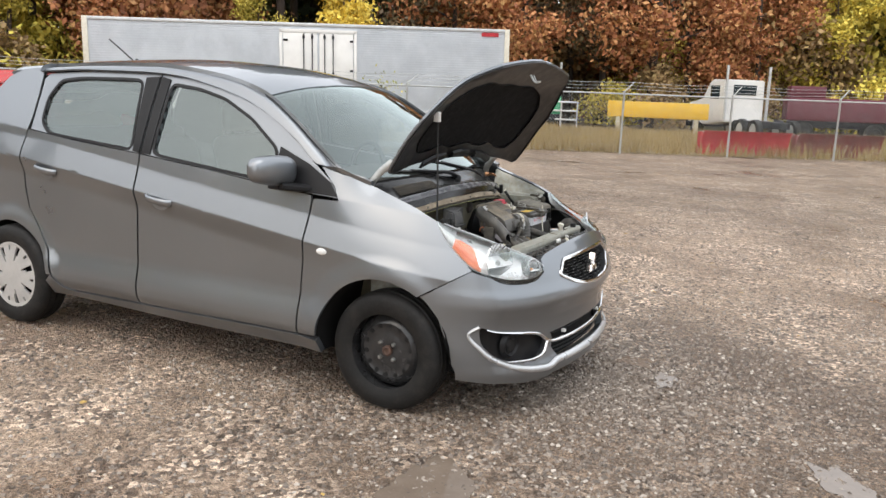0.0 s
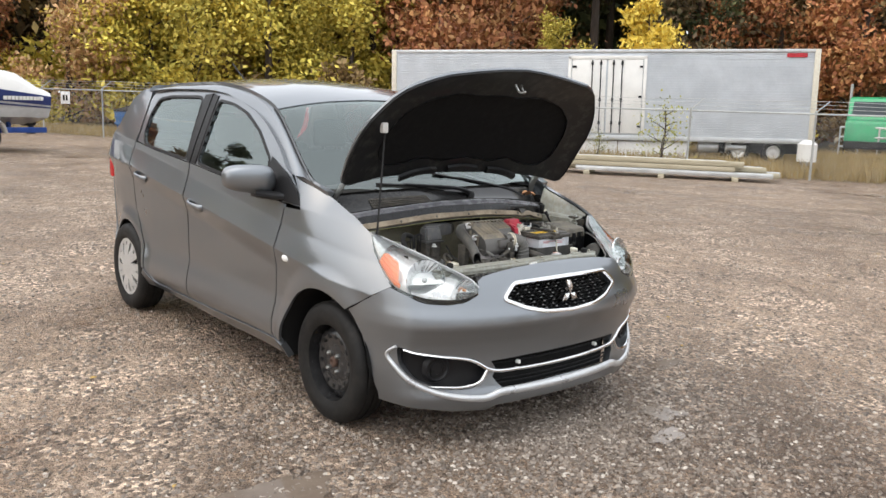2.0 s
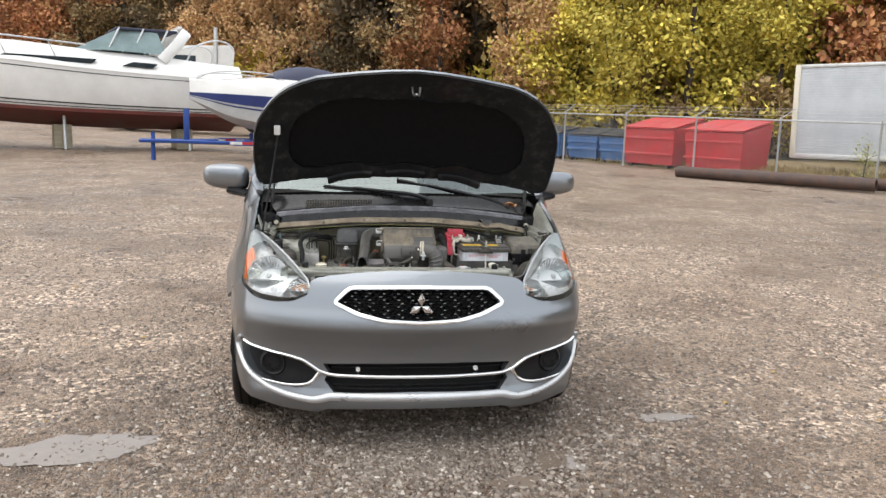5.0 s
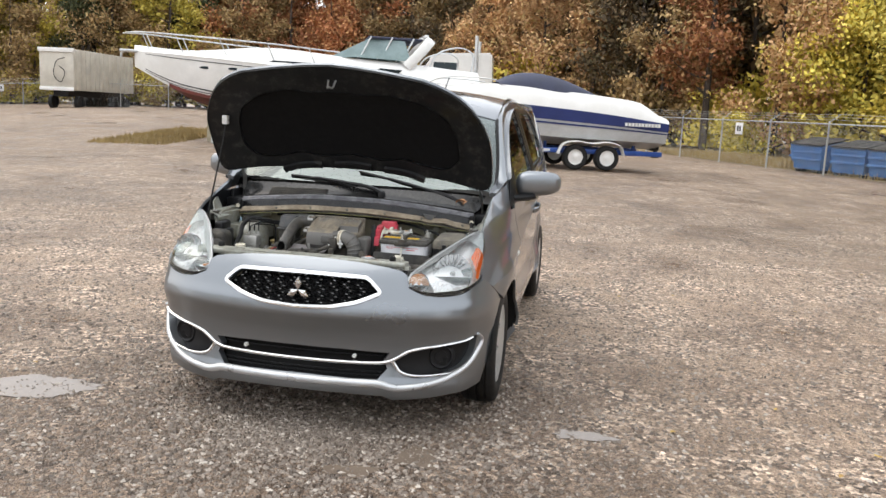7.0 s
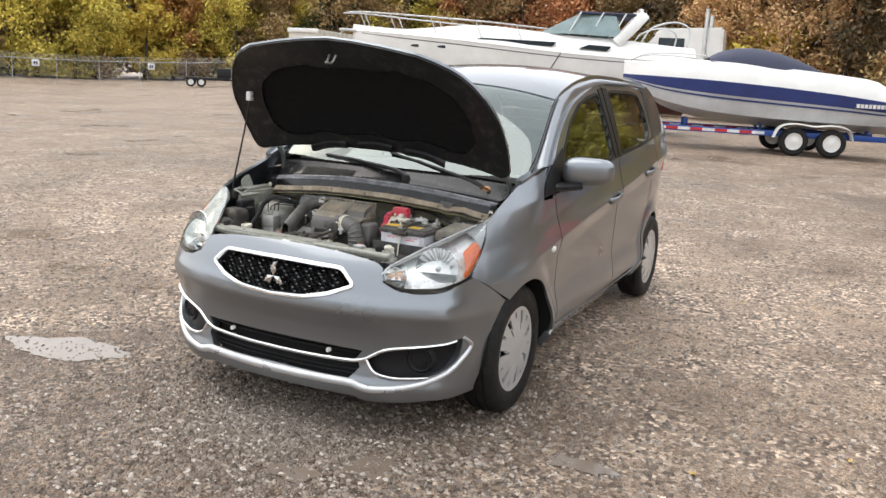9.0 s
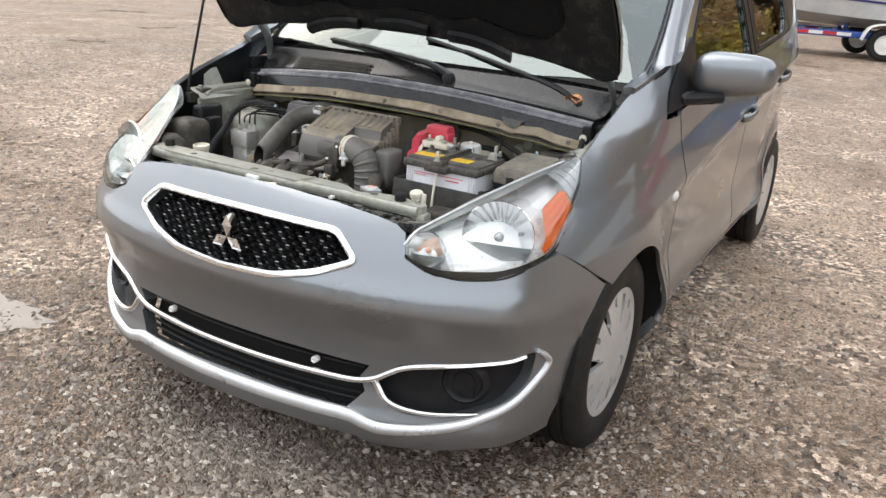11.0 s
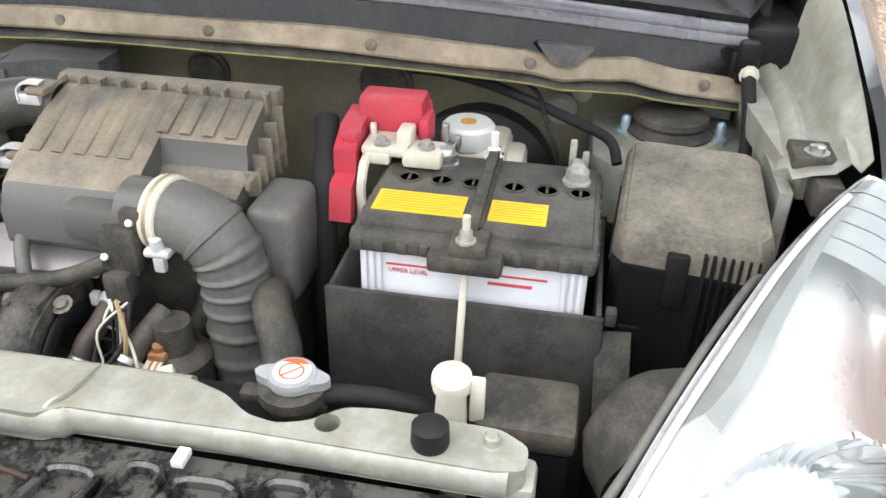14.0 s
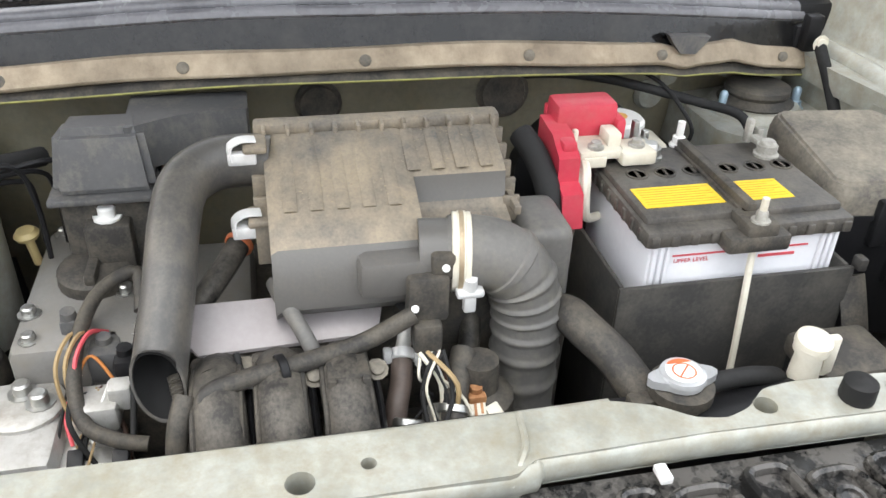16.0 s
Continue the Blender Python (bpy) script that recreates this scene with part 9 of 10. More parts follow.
bm.faces.new(rw[-1])
part("deck", bm, WHITEV, rb_, "white deck moulding")
bm = bmesh.new()
rw = []
for i in range(13):
    t = i / 12
    h = 0.55 * math.sin(math.pi * min(1, t * 1.15 + 0.02)) ** 0.7 * (1 - 0.45 * t) + 0.02
    w = 0.98 - 0.12 * abs(2 * t - 1)
    x = 2.0 + 3.3 * t
    zb = sheer(x / 6.6) + 0.44 - 0.05 * t
    rw.append([bm.verts.new((x, w * math.cos(k), zb + h * math.sin(k))) for k in [math.pi * j / 8 for j in range(9)]])
for p, q in zip(rw, rw[1:]):
    for j in range(8):
        bm.faces.new((p[j], p[j + 1], q[j + 1], q[j]))
part("cockpit_cover", bm, CANVAS, rb_, "navy canvas cover")
for sg in (-1, 1):
    bm = bmesh.new()
    tube(bm, [(0.15, sg * 0.2, 2.05), (0.5, sg * 0.50, 2.22), (1.2, sg * 0.78, 2.26), (1.9, sg * 0.92, 2.22)], 0.016, 6, 4)
    part("bow_rail", bm, ALUF, rb_)
    bm = bmesh.new()
    for k in range(11):
        box(bm, 5.35 + k * 0.09, 5.41 + k * 0.09, sg * 1.16 - 0.06, sg * 1.16 + 0.0, 1.20, 1.29)
    part("name_bars", bm, WHITEV, rb_, "white hull lettering bars")
bm = bmesh.new()
box(bm, 6.5, 6.75, -0.2, 0.2, 0.55, 1.0, 0.06)
lathe(bm, (6.7, 0, 0.35), (0, 0, 1), [(0, 0.12), (0.2, 0.06), (0.45, 0.08)], 10)
part("outdrive", bm, DARKM, rb_, "dark outdrive")
bt2 = thing("boat_trailer", ym)
tagged(bt2, "blue tandem axle boat trailer with red and white tape", "trailer")
for sg in (-1, 1):
    bm = bmesh.new()
    box(bm, 0.9, 6.5, sg * 0.98 - 0.04, sg * 0.98 + 0.04, 0.42, 0.55, 0.01)
    bmt = part("frame_rail", bm, BLUEF, bt2)
    for k in range(9):
        bm = bmesh.new()
        box(bm, 0.80 + k * 0.29, 1.09 + k * 0.29, sg * 0.98 - 0.046, sg * 0.98 + 0.046, 0.45, 0.52)
        part("tape", bm, SIGNW if k % 2 == 0 else REDP, bmt, "reflective tape")
    for x in (4.07, 4.93):
        road_wheel(bt2, x, sg * 1.08, 0.33, 0.33, 0.22, WHITEV, 0.62)
    bm = bmesh.new()
    tube(bm, [(3.60, sg * 1.10, 0.40), (3.73, sg * 1.10, 0.66), (4.07, sg * 1.10, 0.74), (4.50, sg * 1.10, 0.70), (4.93, sg * 1.10, 0.74), (5.27, sg * 1.10, 0.66), (5.39, sg * 1.10, 0.42)], (0.03, 0.14), 8, 5, up=(0, 0, 1))
    part("mudguard", bm, WHITEV, bt2, "white double mudguard")
bm = bmesh.new()
tube(bm, [(0.9, 0.98, 0.48), (-0.3, 0.25, 0.48), (-1.2, 0.0, 0.48), (-0.3, -0.25, 0.48), (0.9, -0.98, 0.48)], 0.05, 6, 4)
part("drawbar", bm, BLUEF, bt2)
bm = bmesh.new()
box(bm, -0.15, -0.02, -0.06, 0.06, 0.42, 1.30, 0.01)
part("winch_post", bm, BLUEF, bt2)
bm = bmesh.new()
lathe(bm, (-0.9, 0, 0.0), (0, 0, 1), [(0, 0.06), (0.5, 0.05), (0.7, 0.05)], 8)
part("jack", bm, BLUEF, bt2)
for x in (1.6, 3.4, 5.9):
    bm = bmesh.new()
    box(bm, x, x + 0.08, -0.98, 0.98, 0.42, 0.52, 0.01)
    box(bm, x, x + 0.08, -0.35, -0.25, 0.5, 0.72, 0.01)
    box(bm, x, x + 0.08, 0.25, 0.35, 0.5, 0.72, 0.01)
    part("cross_member", bm, BLUEF, bt2)

# cabin cruiser on stands
cm_ = on_ground(-19.1, -12.6, radians(110)) @ Matrix.Diagonal((0.91, 0.91, 0.845, 1.0))
cr = thing("cabin_cruiser", cm_)
tagged(cr, "large white cabin cruiser with red bottom paint on stands", "boat")
LC = 11.2
beam = curve([0, 0.05, 0.2, 0.45, 0.8, 1.0], [0.03, 0.55, 1.15, 1.62, 1.75, 1.65])
sheer = curve([0, 0.3, 0.7, 1.0], [3.02, 2.82, 2.50, 2.40])
chine = curve([0, 0.15, 0.4, 1.0], [2.5, 1.70, 1.30, 1.15])
keel = curve([0, 0.06, 0.2, 0.45, 1.0], [2.85, 2.2, 1.30, 0.80, 0.65])
bm = bmesh.new()
hull(bm, 28, beam, sheer, chine, keel, LC)
part("hull", bm, WHITEV, cr)
bm = bmesh.new()
rw = []
for i in range(3, 29):
    t = i / 28
    rw.append([bm.verts.new((LC * t, y, z)) for y, z in ((beam(t) * 0.885, chine(t) + 0.10), (beam(t) * 0.87, chine(t) - 0.01), (0, keel(t) - 0.02), (-beam(t) * 0.87, chine(t) - 0.01), (-beam(t) * 0.885, chine(t) + 0.10))])
for p, q in zip(rw, rw[1:]):
    for j in range(4):
        bm.faces.new((p[j], p[j + 1], q[j + 1], q[j]))
part("bottom_paint", bm, BOTTOM, cr, "red brown bottom paint")
for f0, f1 in ((0.80, 0.83), (0.88, 0.90), (0.09, 0.11)):
    bm = bmesh.new()
    for sg in (-1, 1):
        rw = []
        for i in range(1, 29):
            t = i / 28
            z = sheer(t) * (1 - f0) + chine(t) * f0
            z2 = sheer(t) * (1 - f1) + chine(t) * f1
            wf = beam(t) * (1.0 - 0.12 * f0) + 0.02
            rw.append([bm.verts.new((LC * t, sg * wf, z)), bm.verts.new((LC * t, sg * wf, z2))])
        for p, q in zip(rw, rw[1:]):
            bm.faces.new((p[0], p[1], q[1], q[0]))
    part("hull_stripe", bm, DARKM, cr, "dark hull stripe")
bm = bmesh.new()
rw = []
for i in range(29):
    t = i / 28
    up = 0.12 + 0.50 * sstep(0.1, 0.45, t) * (1 - 0.25 * sstep(0.75, 1, t))
    b = beam(t)
    rw.append([bm.verts.new(p) for p in ((LC * t, b + 0.02, sheer(t)), (LC * t, b * 0.93, sheer(t) + up * 0.4), (LC * t, b * 0.72, sheer(t) + up), (LC * t, 0, sheer(t) + up + 0.10), (LC * t, -b * 0.72, sheer(t) + up), (LC * t, -b * 0.93, sheer(t) + up * 0.4), (LC * t, -b - 0.02, sheer(t)))])
for p, q in zip(rw, rw[1:]):
    for j in range(6):
        bm.faces.new((p[j], p[j + 1], q[j + 1], q[j]))
bm.faces.new(rw[-1])
part("deck", bm, WHITEV, cr, "white deck and cabin moulding")
for x0, x1, z in ((4.2, 6.9, 2.78), (7.6, 8.6, 2.72)):
    for sg in (-1, 1):
        bm = bmesh.new()
        pts = [(x0, z), (x0 + 0.3, z + 0.13), (x1, z + 0.10), (x1 - 0.15, z - 0.05)]
        f1 = [bm.verts.new((x, sg * (beam(x / LC) * 0.97 + 0.012), zz)) for x, zz in pts]
        f2 = [bm.verts.new((x, sg * (beam(x / LC) * 0.93), zz)) for x, zz in pts]
        bm.faces.new(f1)
        bridge(bm, f1, f2)
        part("cabin_window", bm, GLASSD, cr, "dark cabin window")
for x in (2.4, 3.3):
    for sg in (-1, 1):
        bm = bmesh.new()
        lathe(bm, (x, sg * (beam(x / LC) * 0.98), 2.55), (0, sg, 0), [(0, 0.10), (0.03, 0.09), (0.03, 0)], 12)
        for v in bm.verts:
            v.co.x = x + (v.co.x - x) * 2.2
            v.co.z = 2.55 + (v.co.z - 2.55) * 0.5
        part("porthole", bm, GLASSD, cr)
bm = bmesh.new()
ws_ = [(6.2, 1.15, 3.12), (7.1, 1.35, 3.20), (8.9, 1.42, 3.15), (8.7, 1.15, 3.85), (7.6, 1.0, 3.92)]
A = [bm.verts.new(p) for p in ws_]
B = [bm.verts.new((p[0], -p[1], p[2])) for p in ws_]
bm.faces.new(A)
bm.faces.new(B[::-1])
bm.faces.new((A[0], A[4], B[4], B[0]))
part("screen", bm, mat("boat_screen", (0.20, 0.27, 0.27), (0.15, 0.21, 0.21), 0.08, 0, 2, 20, 0), cr, "raked tinted screen")
bm = bmesh.new()
box(bm, 7.5, 9.3, -1.15, 1.15, 3.88, 3.97, 0.04)
top_ = part("canvas_top", bm, CANVAS, cr, "dark canvas top")
for x in (7.6, 8.3, 9.0):
    for sg in (-1, 1):
        bm = bmesh.new()
        tube(bm, [(x, sg * 1.15, 3.95), (x - 0.35, sg * 1.3, 3.2)], 0.03, 6, 1)
        part("top_stay", bm, ALUF, top_)
for sg in (-1, 1):
    bm = bmesh.new()
    tube(bm, [(8.75, sg * 1.50, 2.95), (9.15, sg * 1.45, 3.4), (9.5, sg * 1.25, 3.85), (9.6, sg * 0.95, 3.98), (9.6, 0, 4.0)], (0.17, 0.035), 8, 4, up=(1, 0, 0))
    part("radar_arch", bm, WHITEV, cr, "white radar arch")
    bm = bmesh.new()
    tube(bm, [(9.5, sg * 1.5, 3.0), (9.8, sg * 1.5, 3.5), (10.5, sg * 1.4, 3.72), (10.95, sg * 1.4, 3.5), (10.9, sg * 1.5, 2.9)], 0.03, 6, 5)
    part("stern_hoop", bm, ALUF, cr)
    bm = bmesh.new()
    tube(bm, [(-0.35, 0.0, 3.62), (0.3, sg * 0.45, 3.66), (2.0, sg * 1.05, 3.58), (4.5, sg * 1.5, 3.45), (6.6, sg * 1.6, 3.30)], 0.025, 6, 4)
    for x, y, zt in ((0.3, 0.40, 3.66), (1.4, 0.85, 3.61), (2.8, 1.22, 3.54), (4.3, 1.48, 3.46), (5.6, 1.58, 3.38)):
        tube(bm, [(x + 0.25, sg * y, zt - 0.62), (x, sg * y, zt)], 0.018, 6, 1)
    part("bow_rail", bm, ALUF, cr, "bright bow rail")
bm = bmesh.new()
box(bm, 9.3, 9.75, -0.22, 0.22, 3.99, 4.09, 0.04)
box(bm, 9.45, 9.6, -0.42, 0.42, 4.09, 4.20, 0.03)
part("radar", bm, WHITEV, cr, "white radar scanner")
bm = bmesh.new()
box(bm, -0.45, 0.35, -0.18, 0.18, 2.98, 3.08, 0.03)
tube(bm, [(0.2, 0, 3.05), (-0.35, 0, 3.0), (-0.42, 0, 2.8)], 0.04, 6, 3)
part("anchor_roller", bm, ALUF, cr)
for x in (2.6, 6.0, 9.6):
    st = thing("boat_stand", cm_ @ Matrix.Translation((x, 0, 0)))
    tagged(st, "steel and timber boat stand under the cruiser", "stand", "boat stands")
    bm = bmesh.new()
    zt = keel(x / LC) + 0.03
    box(bm, -0.25, 0.25, -0.5, 0.5, 0, zt, 0.02)
    part("blocking", bm, TIMBER, st)
    for sg in (-1, 1):
        bm = bmesh.new()
        tube(bm, [(0, sg * 1.25, 0), (0, sg * 0.95, chine(x / LC) - 0.02)], 0.05, 6, 1)
        part("prop", bm, GALV, st)

# white lorry cab beyond the cruiser
tk = thing("white_truck", on_ground(-36.9, -10.0, radians(96)))
tagged(tk, "white lorry with a sleeper cab parked behind the boats", "truck")


def cab(tk, paint, s=1.0, sleeper=True):
    bm = bmesh.new()
    pr = [(0, 0.7), (0, 1.5), (0.1, 1.7), (1.5, 1.85), (2.0, 2.7), (2.2, 2.85), (4.2 if sleeper else 3.4, 2.95 if sleeper else 2.85), (4.3 if sleeper else 3.5, 0.8), (2.0, 0.6)]
    A = [bm.verts.new((x * s, 1.1 * s, z * s)) for x, z in pr]
    B = [bm.verts.new((x * s, -1.1 * s, z * s)) for x, z in pr]
    bm.faces.new(A)
    bm.faces.new(B[::-1])
    bridge(bm, A, B)
    bmesh.ops.bevel(bm, geom=bm.edges[:], offset=0.06 * s, segments=2, affect="EDGES")
    part("cab", bm, paint, tk)
    for sg in (-1, 1):
        bm = bmesh.new()
        box(bm, 2.15 * s, 3.0 * s, sg * 1.1 * s - 0.012, sg * 1.1 * s + 0.012, 1.9 * s, 2.55 * s, 0.01)
        part("side_window", bm, GLASSD, tk)
        bm = bmesh.new()
        lathe(bm, (3.65 * s, sg * 1.15 * s, 0.9 * s), (0, 0, 1), [(0, 0.07 * s), (2.6 * s, 0.07 * s)], 10)
        part("exhaust", bm, ALUF, tk, "upright exhaust stack")
    bm = bmesh.new()
    q = [(1.58, 1.95), (1.98, 2.62)]
    vs = [bm.verts.new(p) for p in ((q[0][0] * s - 0.03, 0.95 * s, q[0][1] * s), (q[1][0] * s - 0.03, 0.9 * s, q[1][1] * s), (q[1][0] * s - 0.03, -0.9 * s, q[1][1] * s), (q[0][0] * s - 0.03, -0.95 * s, q[0][1] * s))]
    bm.faces.new(vs)
    part("windscreen", bm, GLASSD, tk)
    if not sleeper:
        bm = bmesh.new()
        box(bm, 3.40 * s, 3.475 * s, -0.62 * s, 0.62 * s, 2.12 * s, 2.60 * s, 0.01)
        part("rear_window", bm, GLASSD, tk)
    bm = bmesh.new()
    box(bm, 0.3 * s, 6.6 * s, -0.5 * s, 0.5 * s, 0.6 * s, 0.9 * s, 0.02)
    box(bm, -0.12 * s, 0.05 * s, -1.1 * s, 1.1 * s, 0.45 * s, 0.8 * s, 0.03)
    part("chassis", bm, DARKM, tk)
    for x in (0.9, 5.0, 6.1):
        for sg in (-1, 1):
            road_wheel(tk, x * s, sg * 0.98 * s, 0.5 * s, 0.5 * s, 0.3 * s, ALUF)


cab(tk, WHITEV, 1.35)
tk2 = thing("white_truck", on_ground(-5.5, 37.8, radians(-50)))
tagged(tk2, "old white lorry with a square cab on the grass", "truck")
cab(tk2, WHITEV, 0.9, False)
tk3 = thing("green_truck", on_ground(-12.3, 33.2, radians(112)))
tagged(tk3, "green lorry with an upright exhaust stack", "truck")
cab(tk3, GREENV, 0.92, False)

# tipper trailer far off
dt = thing("tipper_trailer", on_ground(-45.4, -35.2, math.atan2(-0.116, -0.993)) @ Matrix.Scale(0.93, 4))
tagged(dt, "tall white tipper trailer standing across the yard", "trailer")
bm = bmesh.new()
box(bm, 0, 9.5, -2.5, 0, 1.35, 4.2, 0.04)
TIPC = mat("cream_tipper_paint", (0.60, 0.56, 0.48), (0.48, 0.445, 0.38), 0.5, 0.1, 1.2, 30, 0.03)
part("body", bm, TIPC, dt)
for i in range(14):
    bm = bmesh.new()
    box(bm, 0.3 + i * 0.68, 0.38 + i * 0.68, -2.56, -2.5, 1.4, 4.15, 0.01)
    part("side_rib", bm, TIPC, dt)
bm = bmesh.new()
box(bm, -0.10, 0.02, -2.55, 0.05, 3.95, 4.25, 0.02)
part("rim", bm, WHITEV, dt)
bm = bmesh.new()
box(bm, -0.08, 0.02, -2.5, 0.0, 1.3, 1.55, 0.02)
part("bumper_beam", bm, WHITEV, dt)
bm = bmesh.new()
tube(bm, [(-0.12, -1.9, 3.6), (-0.14, -1.3, 3.3), (-0.12, -1.1, 2.4), (-0.14, -1.6, 1.9), (-0.12, -1.9, 2.6), (-0.14, -1.5, 3.0)], 0.028, 6, 5)
part("hose", bm, RUBBER, dt, "black hose hanging on the front")
bm = bmesh.new()
box(bm, 0.5, 9.3, -1.8, -0.7, 0.9, 1.36, 0.02)
part("chassis", bm, DARKM, dt)
for x in (1.2, 6.2, 7.4, 8.6):
    for y in (-2.2, -0.3):
        road_wheel(dt, x, y, 0.5, 0.5, 0.32, DARKM)
dg = thing("flat_trailer", on_ground(-41.0, -38.5, radians(-48)) @ Matrix.Scale(0.85, 4))
tagged(dg, "small dark flat trailer with a winch by the far fence", "trailer")
bm = bmesh.new()
box(bm, -1.6, 1.8, -0.8, 0.8, 0.55, 0.75, 0.02)
box(bm, -1.7, -0.6, -0.6, 0.6, 0.75, 1.5, 0.05)
tube(bm, [(-1.6, 0, 0.6), (-2.6, 0, 0.55)], 0.06, 6, 1)
part("bed", bm, DARKM, dg)
for x in (0.6, 1.4):
    for y in (-0.9, 0.9):
        road_wheel(dg, x, y, 0.36, 0.36, 0.22, WHITEV)

# bins behind the fence


def bin_(x, y, turn, L, W_, H, paint, label, nm="waste_bin"):
    bn = thing(nm, on_ground(x, y, radians(turn)))
    tagged(bn, label, "bin", "waste bins")
    bm = bmesh.new()
    A = [bm.verts.new(p) for p in ((-L / 2, -W_ / 2, 0.12), (L / 2, -W_ / 2, 0.12), (L / 2, W_ / 2, 0.12), (-L / 2, W_ / 2, 0.12))]
    B = [bm.verts.new(p) for p in ((-L / 2 - 0.08, -W_ / 2 - 0.08, H * 0.8), (L / 2 + 0.08, -W_ / 2 - 0.08, H * 0.8), (L / 2 + 0.08, W_ / 2 + 0.05, H), (-L / 2 - 0.08, W_ / 2 + 0.05, H))]
    bm.faces.new(A[::-1])
    bridge(bm, A, B)
    bm.faces.new(B)
    part("body", bm, paint, bn, smooth=False)
    for k in range(2):
        bm = bmesh.new()
        x0 = -L / 2 - 0.1 + k * (L / 2 + 0.1)
        vs = [bm.verts.new(p) for p in ((x0 + 0.02, -W_ / 2 - 0.12, H * 0.8 + 0.03), (x0 + L / 2 + 0.08, -W_ / 2 - 0.12, H * 0.8 + 0.03), (x0 + L / 2 + 0.08, W_ / 2 + 0.06, H + 0.05), (x0 + 0.02, W_ / 2 + 0.06, H + 0.05))]
        f = bm.faces.new(vs)
        r = bmesh.ops.extrude_face_region(bm, geom=[f])
        bmesh.ops.translate(bm, vec=(0, 0, 0.04), verts=[g for g in r["geom"] if isinstance(g, bmesh.types.BMVert)])
        part("lid", bm, DARKM if paint is BLUEB else paint, bn, smooth=False)
    for z in (0.45, H * 0.62):
        bm = bmesh.new()
        box(bm, -L / 2 - 0.06, L / 2 + 0.06, -W_ / 2 - 0.10, -W_ / 2 - 0.02, z - 0.04, z + 0.04, 0.01)
        part("rib", bm, paint, bn)
    for sx_ in (-1, 1):
        bm = bmesh.new()
        box(bm, sx_ * L * 0.42 - 0.08, sx_ * L * 0.42 + 0.08, -W_ * 0.45, W_ * 0.45, 0.0, 0.13, 0.01)
        part("skid", bm, DARKM, bn)
    return bn


for i, (x, y, L) in enumerate(((-30.2, 9.3, 1.3), (-26.6, 8.6, 1.2), (-25.2, 9.5, 1.2), (-23.9, 10.3, 1.3))):
    bin_(x, y, 26 + 4 * i, L, 1.0, 1.12, BLUEB, "blue steel waste bin with dark lids")
for x, y in ((-22.4, 11.0), (-20.3, 12.2)):
    bin_(x, y, 29, 1.9, 1.4, 1.55, REDP, "red steel waste bin behind the fence")

# snow plough blades, beams, machines on the grass
for x0, y0, mt, lab in ((-2.75, 21.6, REDP, "red snow plough blade lying by the fence"), (-0.3, 23.3, mat("faded_red_paint", (0.22, 0.045, 0.040), (0.15, 0.035, 0.032), 0.6, 0, 3, 40, 0.1), "faded red snow plough blade lying by the fence")):
    pl = thing("plough_blade", on_ground(x0, y0, radians(33)))
    tagged(pl, lab, "plough", "plough blades")
    bm = bmesh.new()
    rw = [[bm.verts.new((x, 0.25 * math.cos(k) - 0.3, 0.02 + 0.72 * math.sin(k * 0.86))) for k in [1.5 * j / 7 for j in range(8)]] for x in (0, 2.7)]
    for j in range(7):
        bm.faces.new((rw[0][j], rw[0][j + 1], rw[1][j + 1], rw[1][j]))
    r = bmesh.ops.extrude_face_region(bm, geom=bm.faces[:])
    bmesh.ops.translate(bm, vec=(0, 0.04, 0), verts=[g for g in r["geom"] if isinstance(g, bmesh.types.BMVert)])
    part("blade", bm, mt, pl)
    for x in (0.0, 0.9, 1.8, 2.66):
        bm = bmesh.new()
        box(bm, x, x + 0.05, -0.05, 0.25, 0.0, 0.66, 0.01)
        part("rib", bm, mt, pl)
    bm = bmesh.new()
    box(bm, 1.7, 2.4, -0.085, -0.06, 0.42, 0.56)
    part("badge", bm, SIGNW, pl, "pale badge")
    bm = bmesh.new()
    tube(bm, [(1.3, 0.2, 0.25), (1.3, 1.0, 0.3)], 0.08, 6, 1)
    box(bm, 0.8, 1.8, 0.9, 1.2, 0.0, 0.5, 0.03)
    part("push_frame", bm, DARKM, pl)
yb = thing("yellow_beam", on_ground(-9.1, 33.5, radians(10)))
tagged(yb, "yellow painted steel beam on supports", "beam")
bm = bmesh.new()
box(bm, 0, 4.4, 0, 0.5, 0.75, 1.45, 0.03)
part("beam", bm, YELM, yb)
for x in (0.4, 3.8):
    bm = bmesh.new()
    box(bm, x, x + 0.2, 0.0, 0.5, 0, 0.76, 0.02)
    part("support", bm, TIMBER, yb)
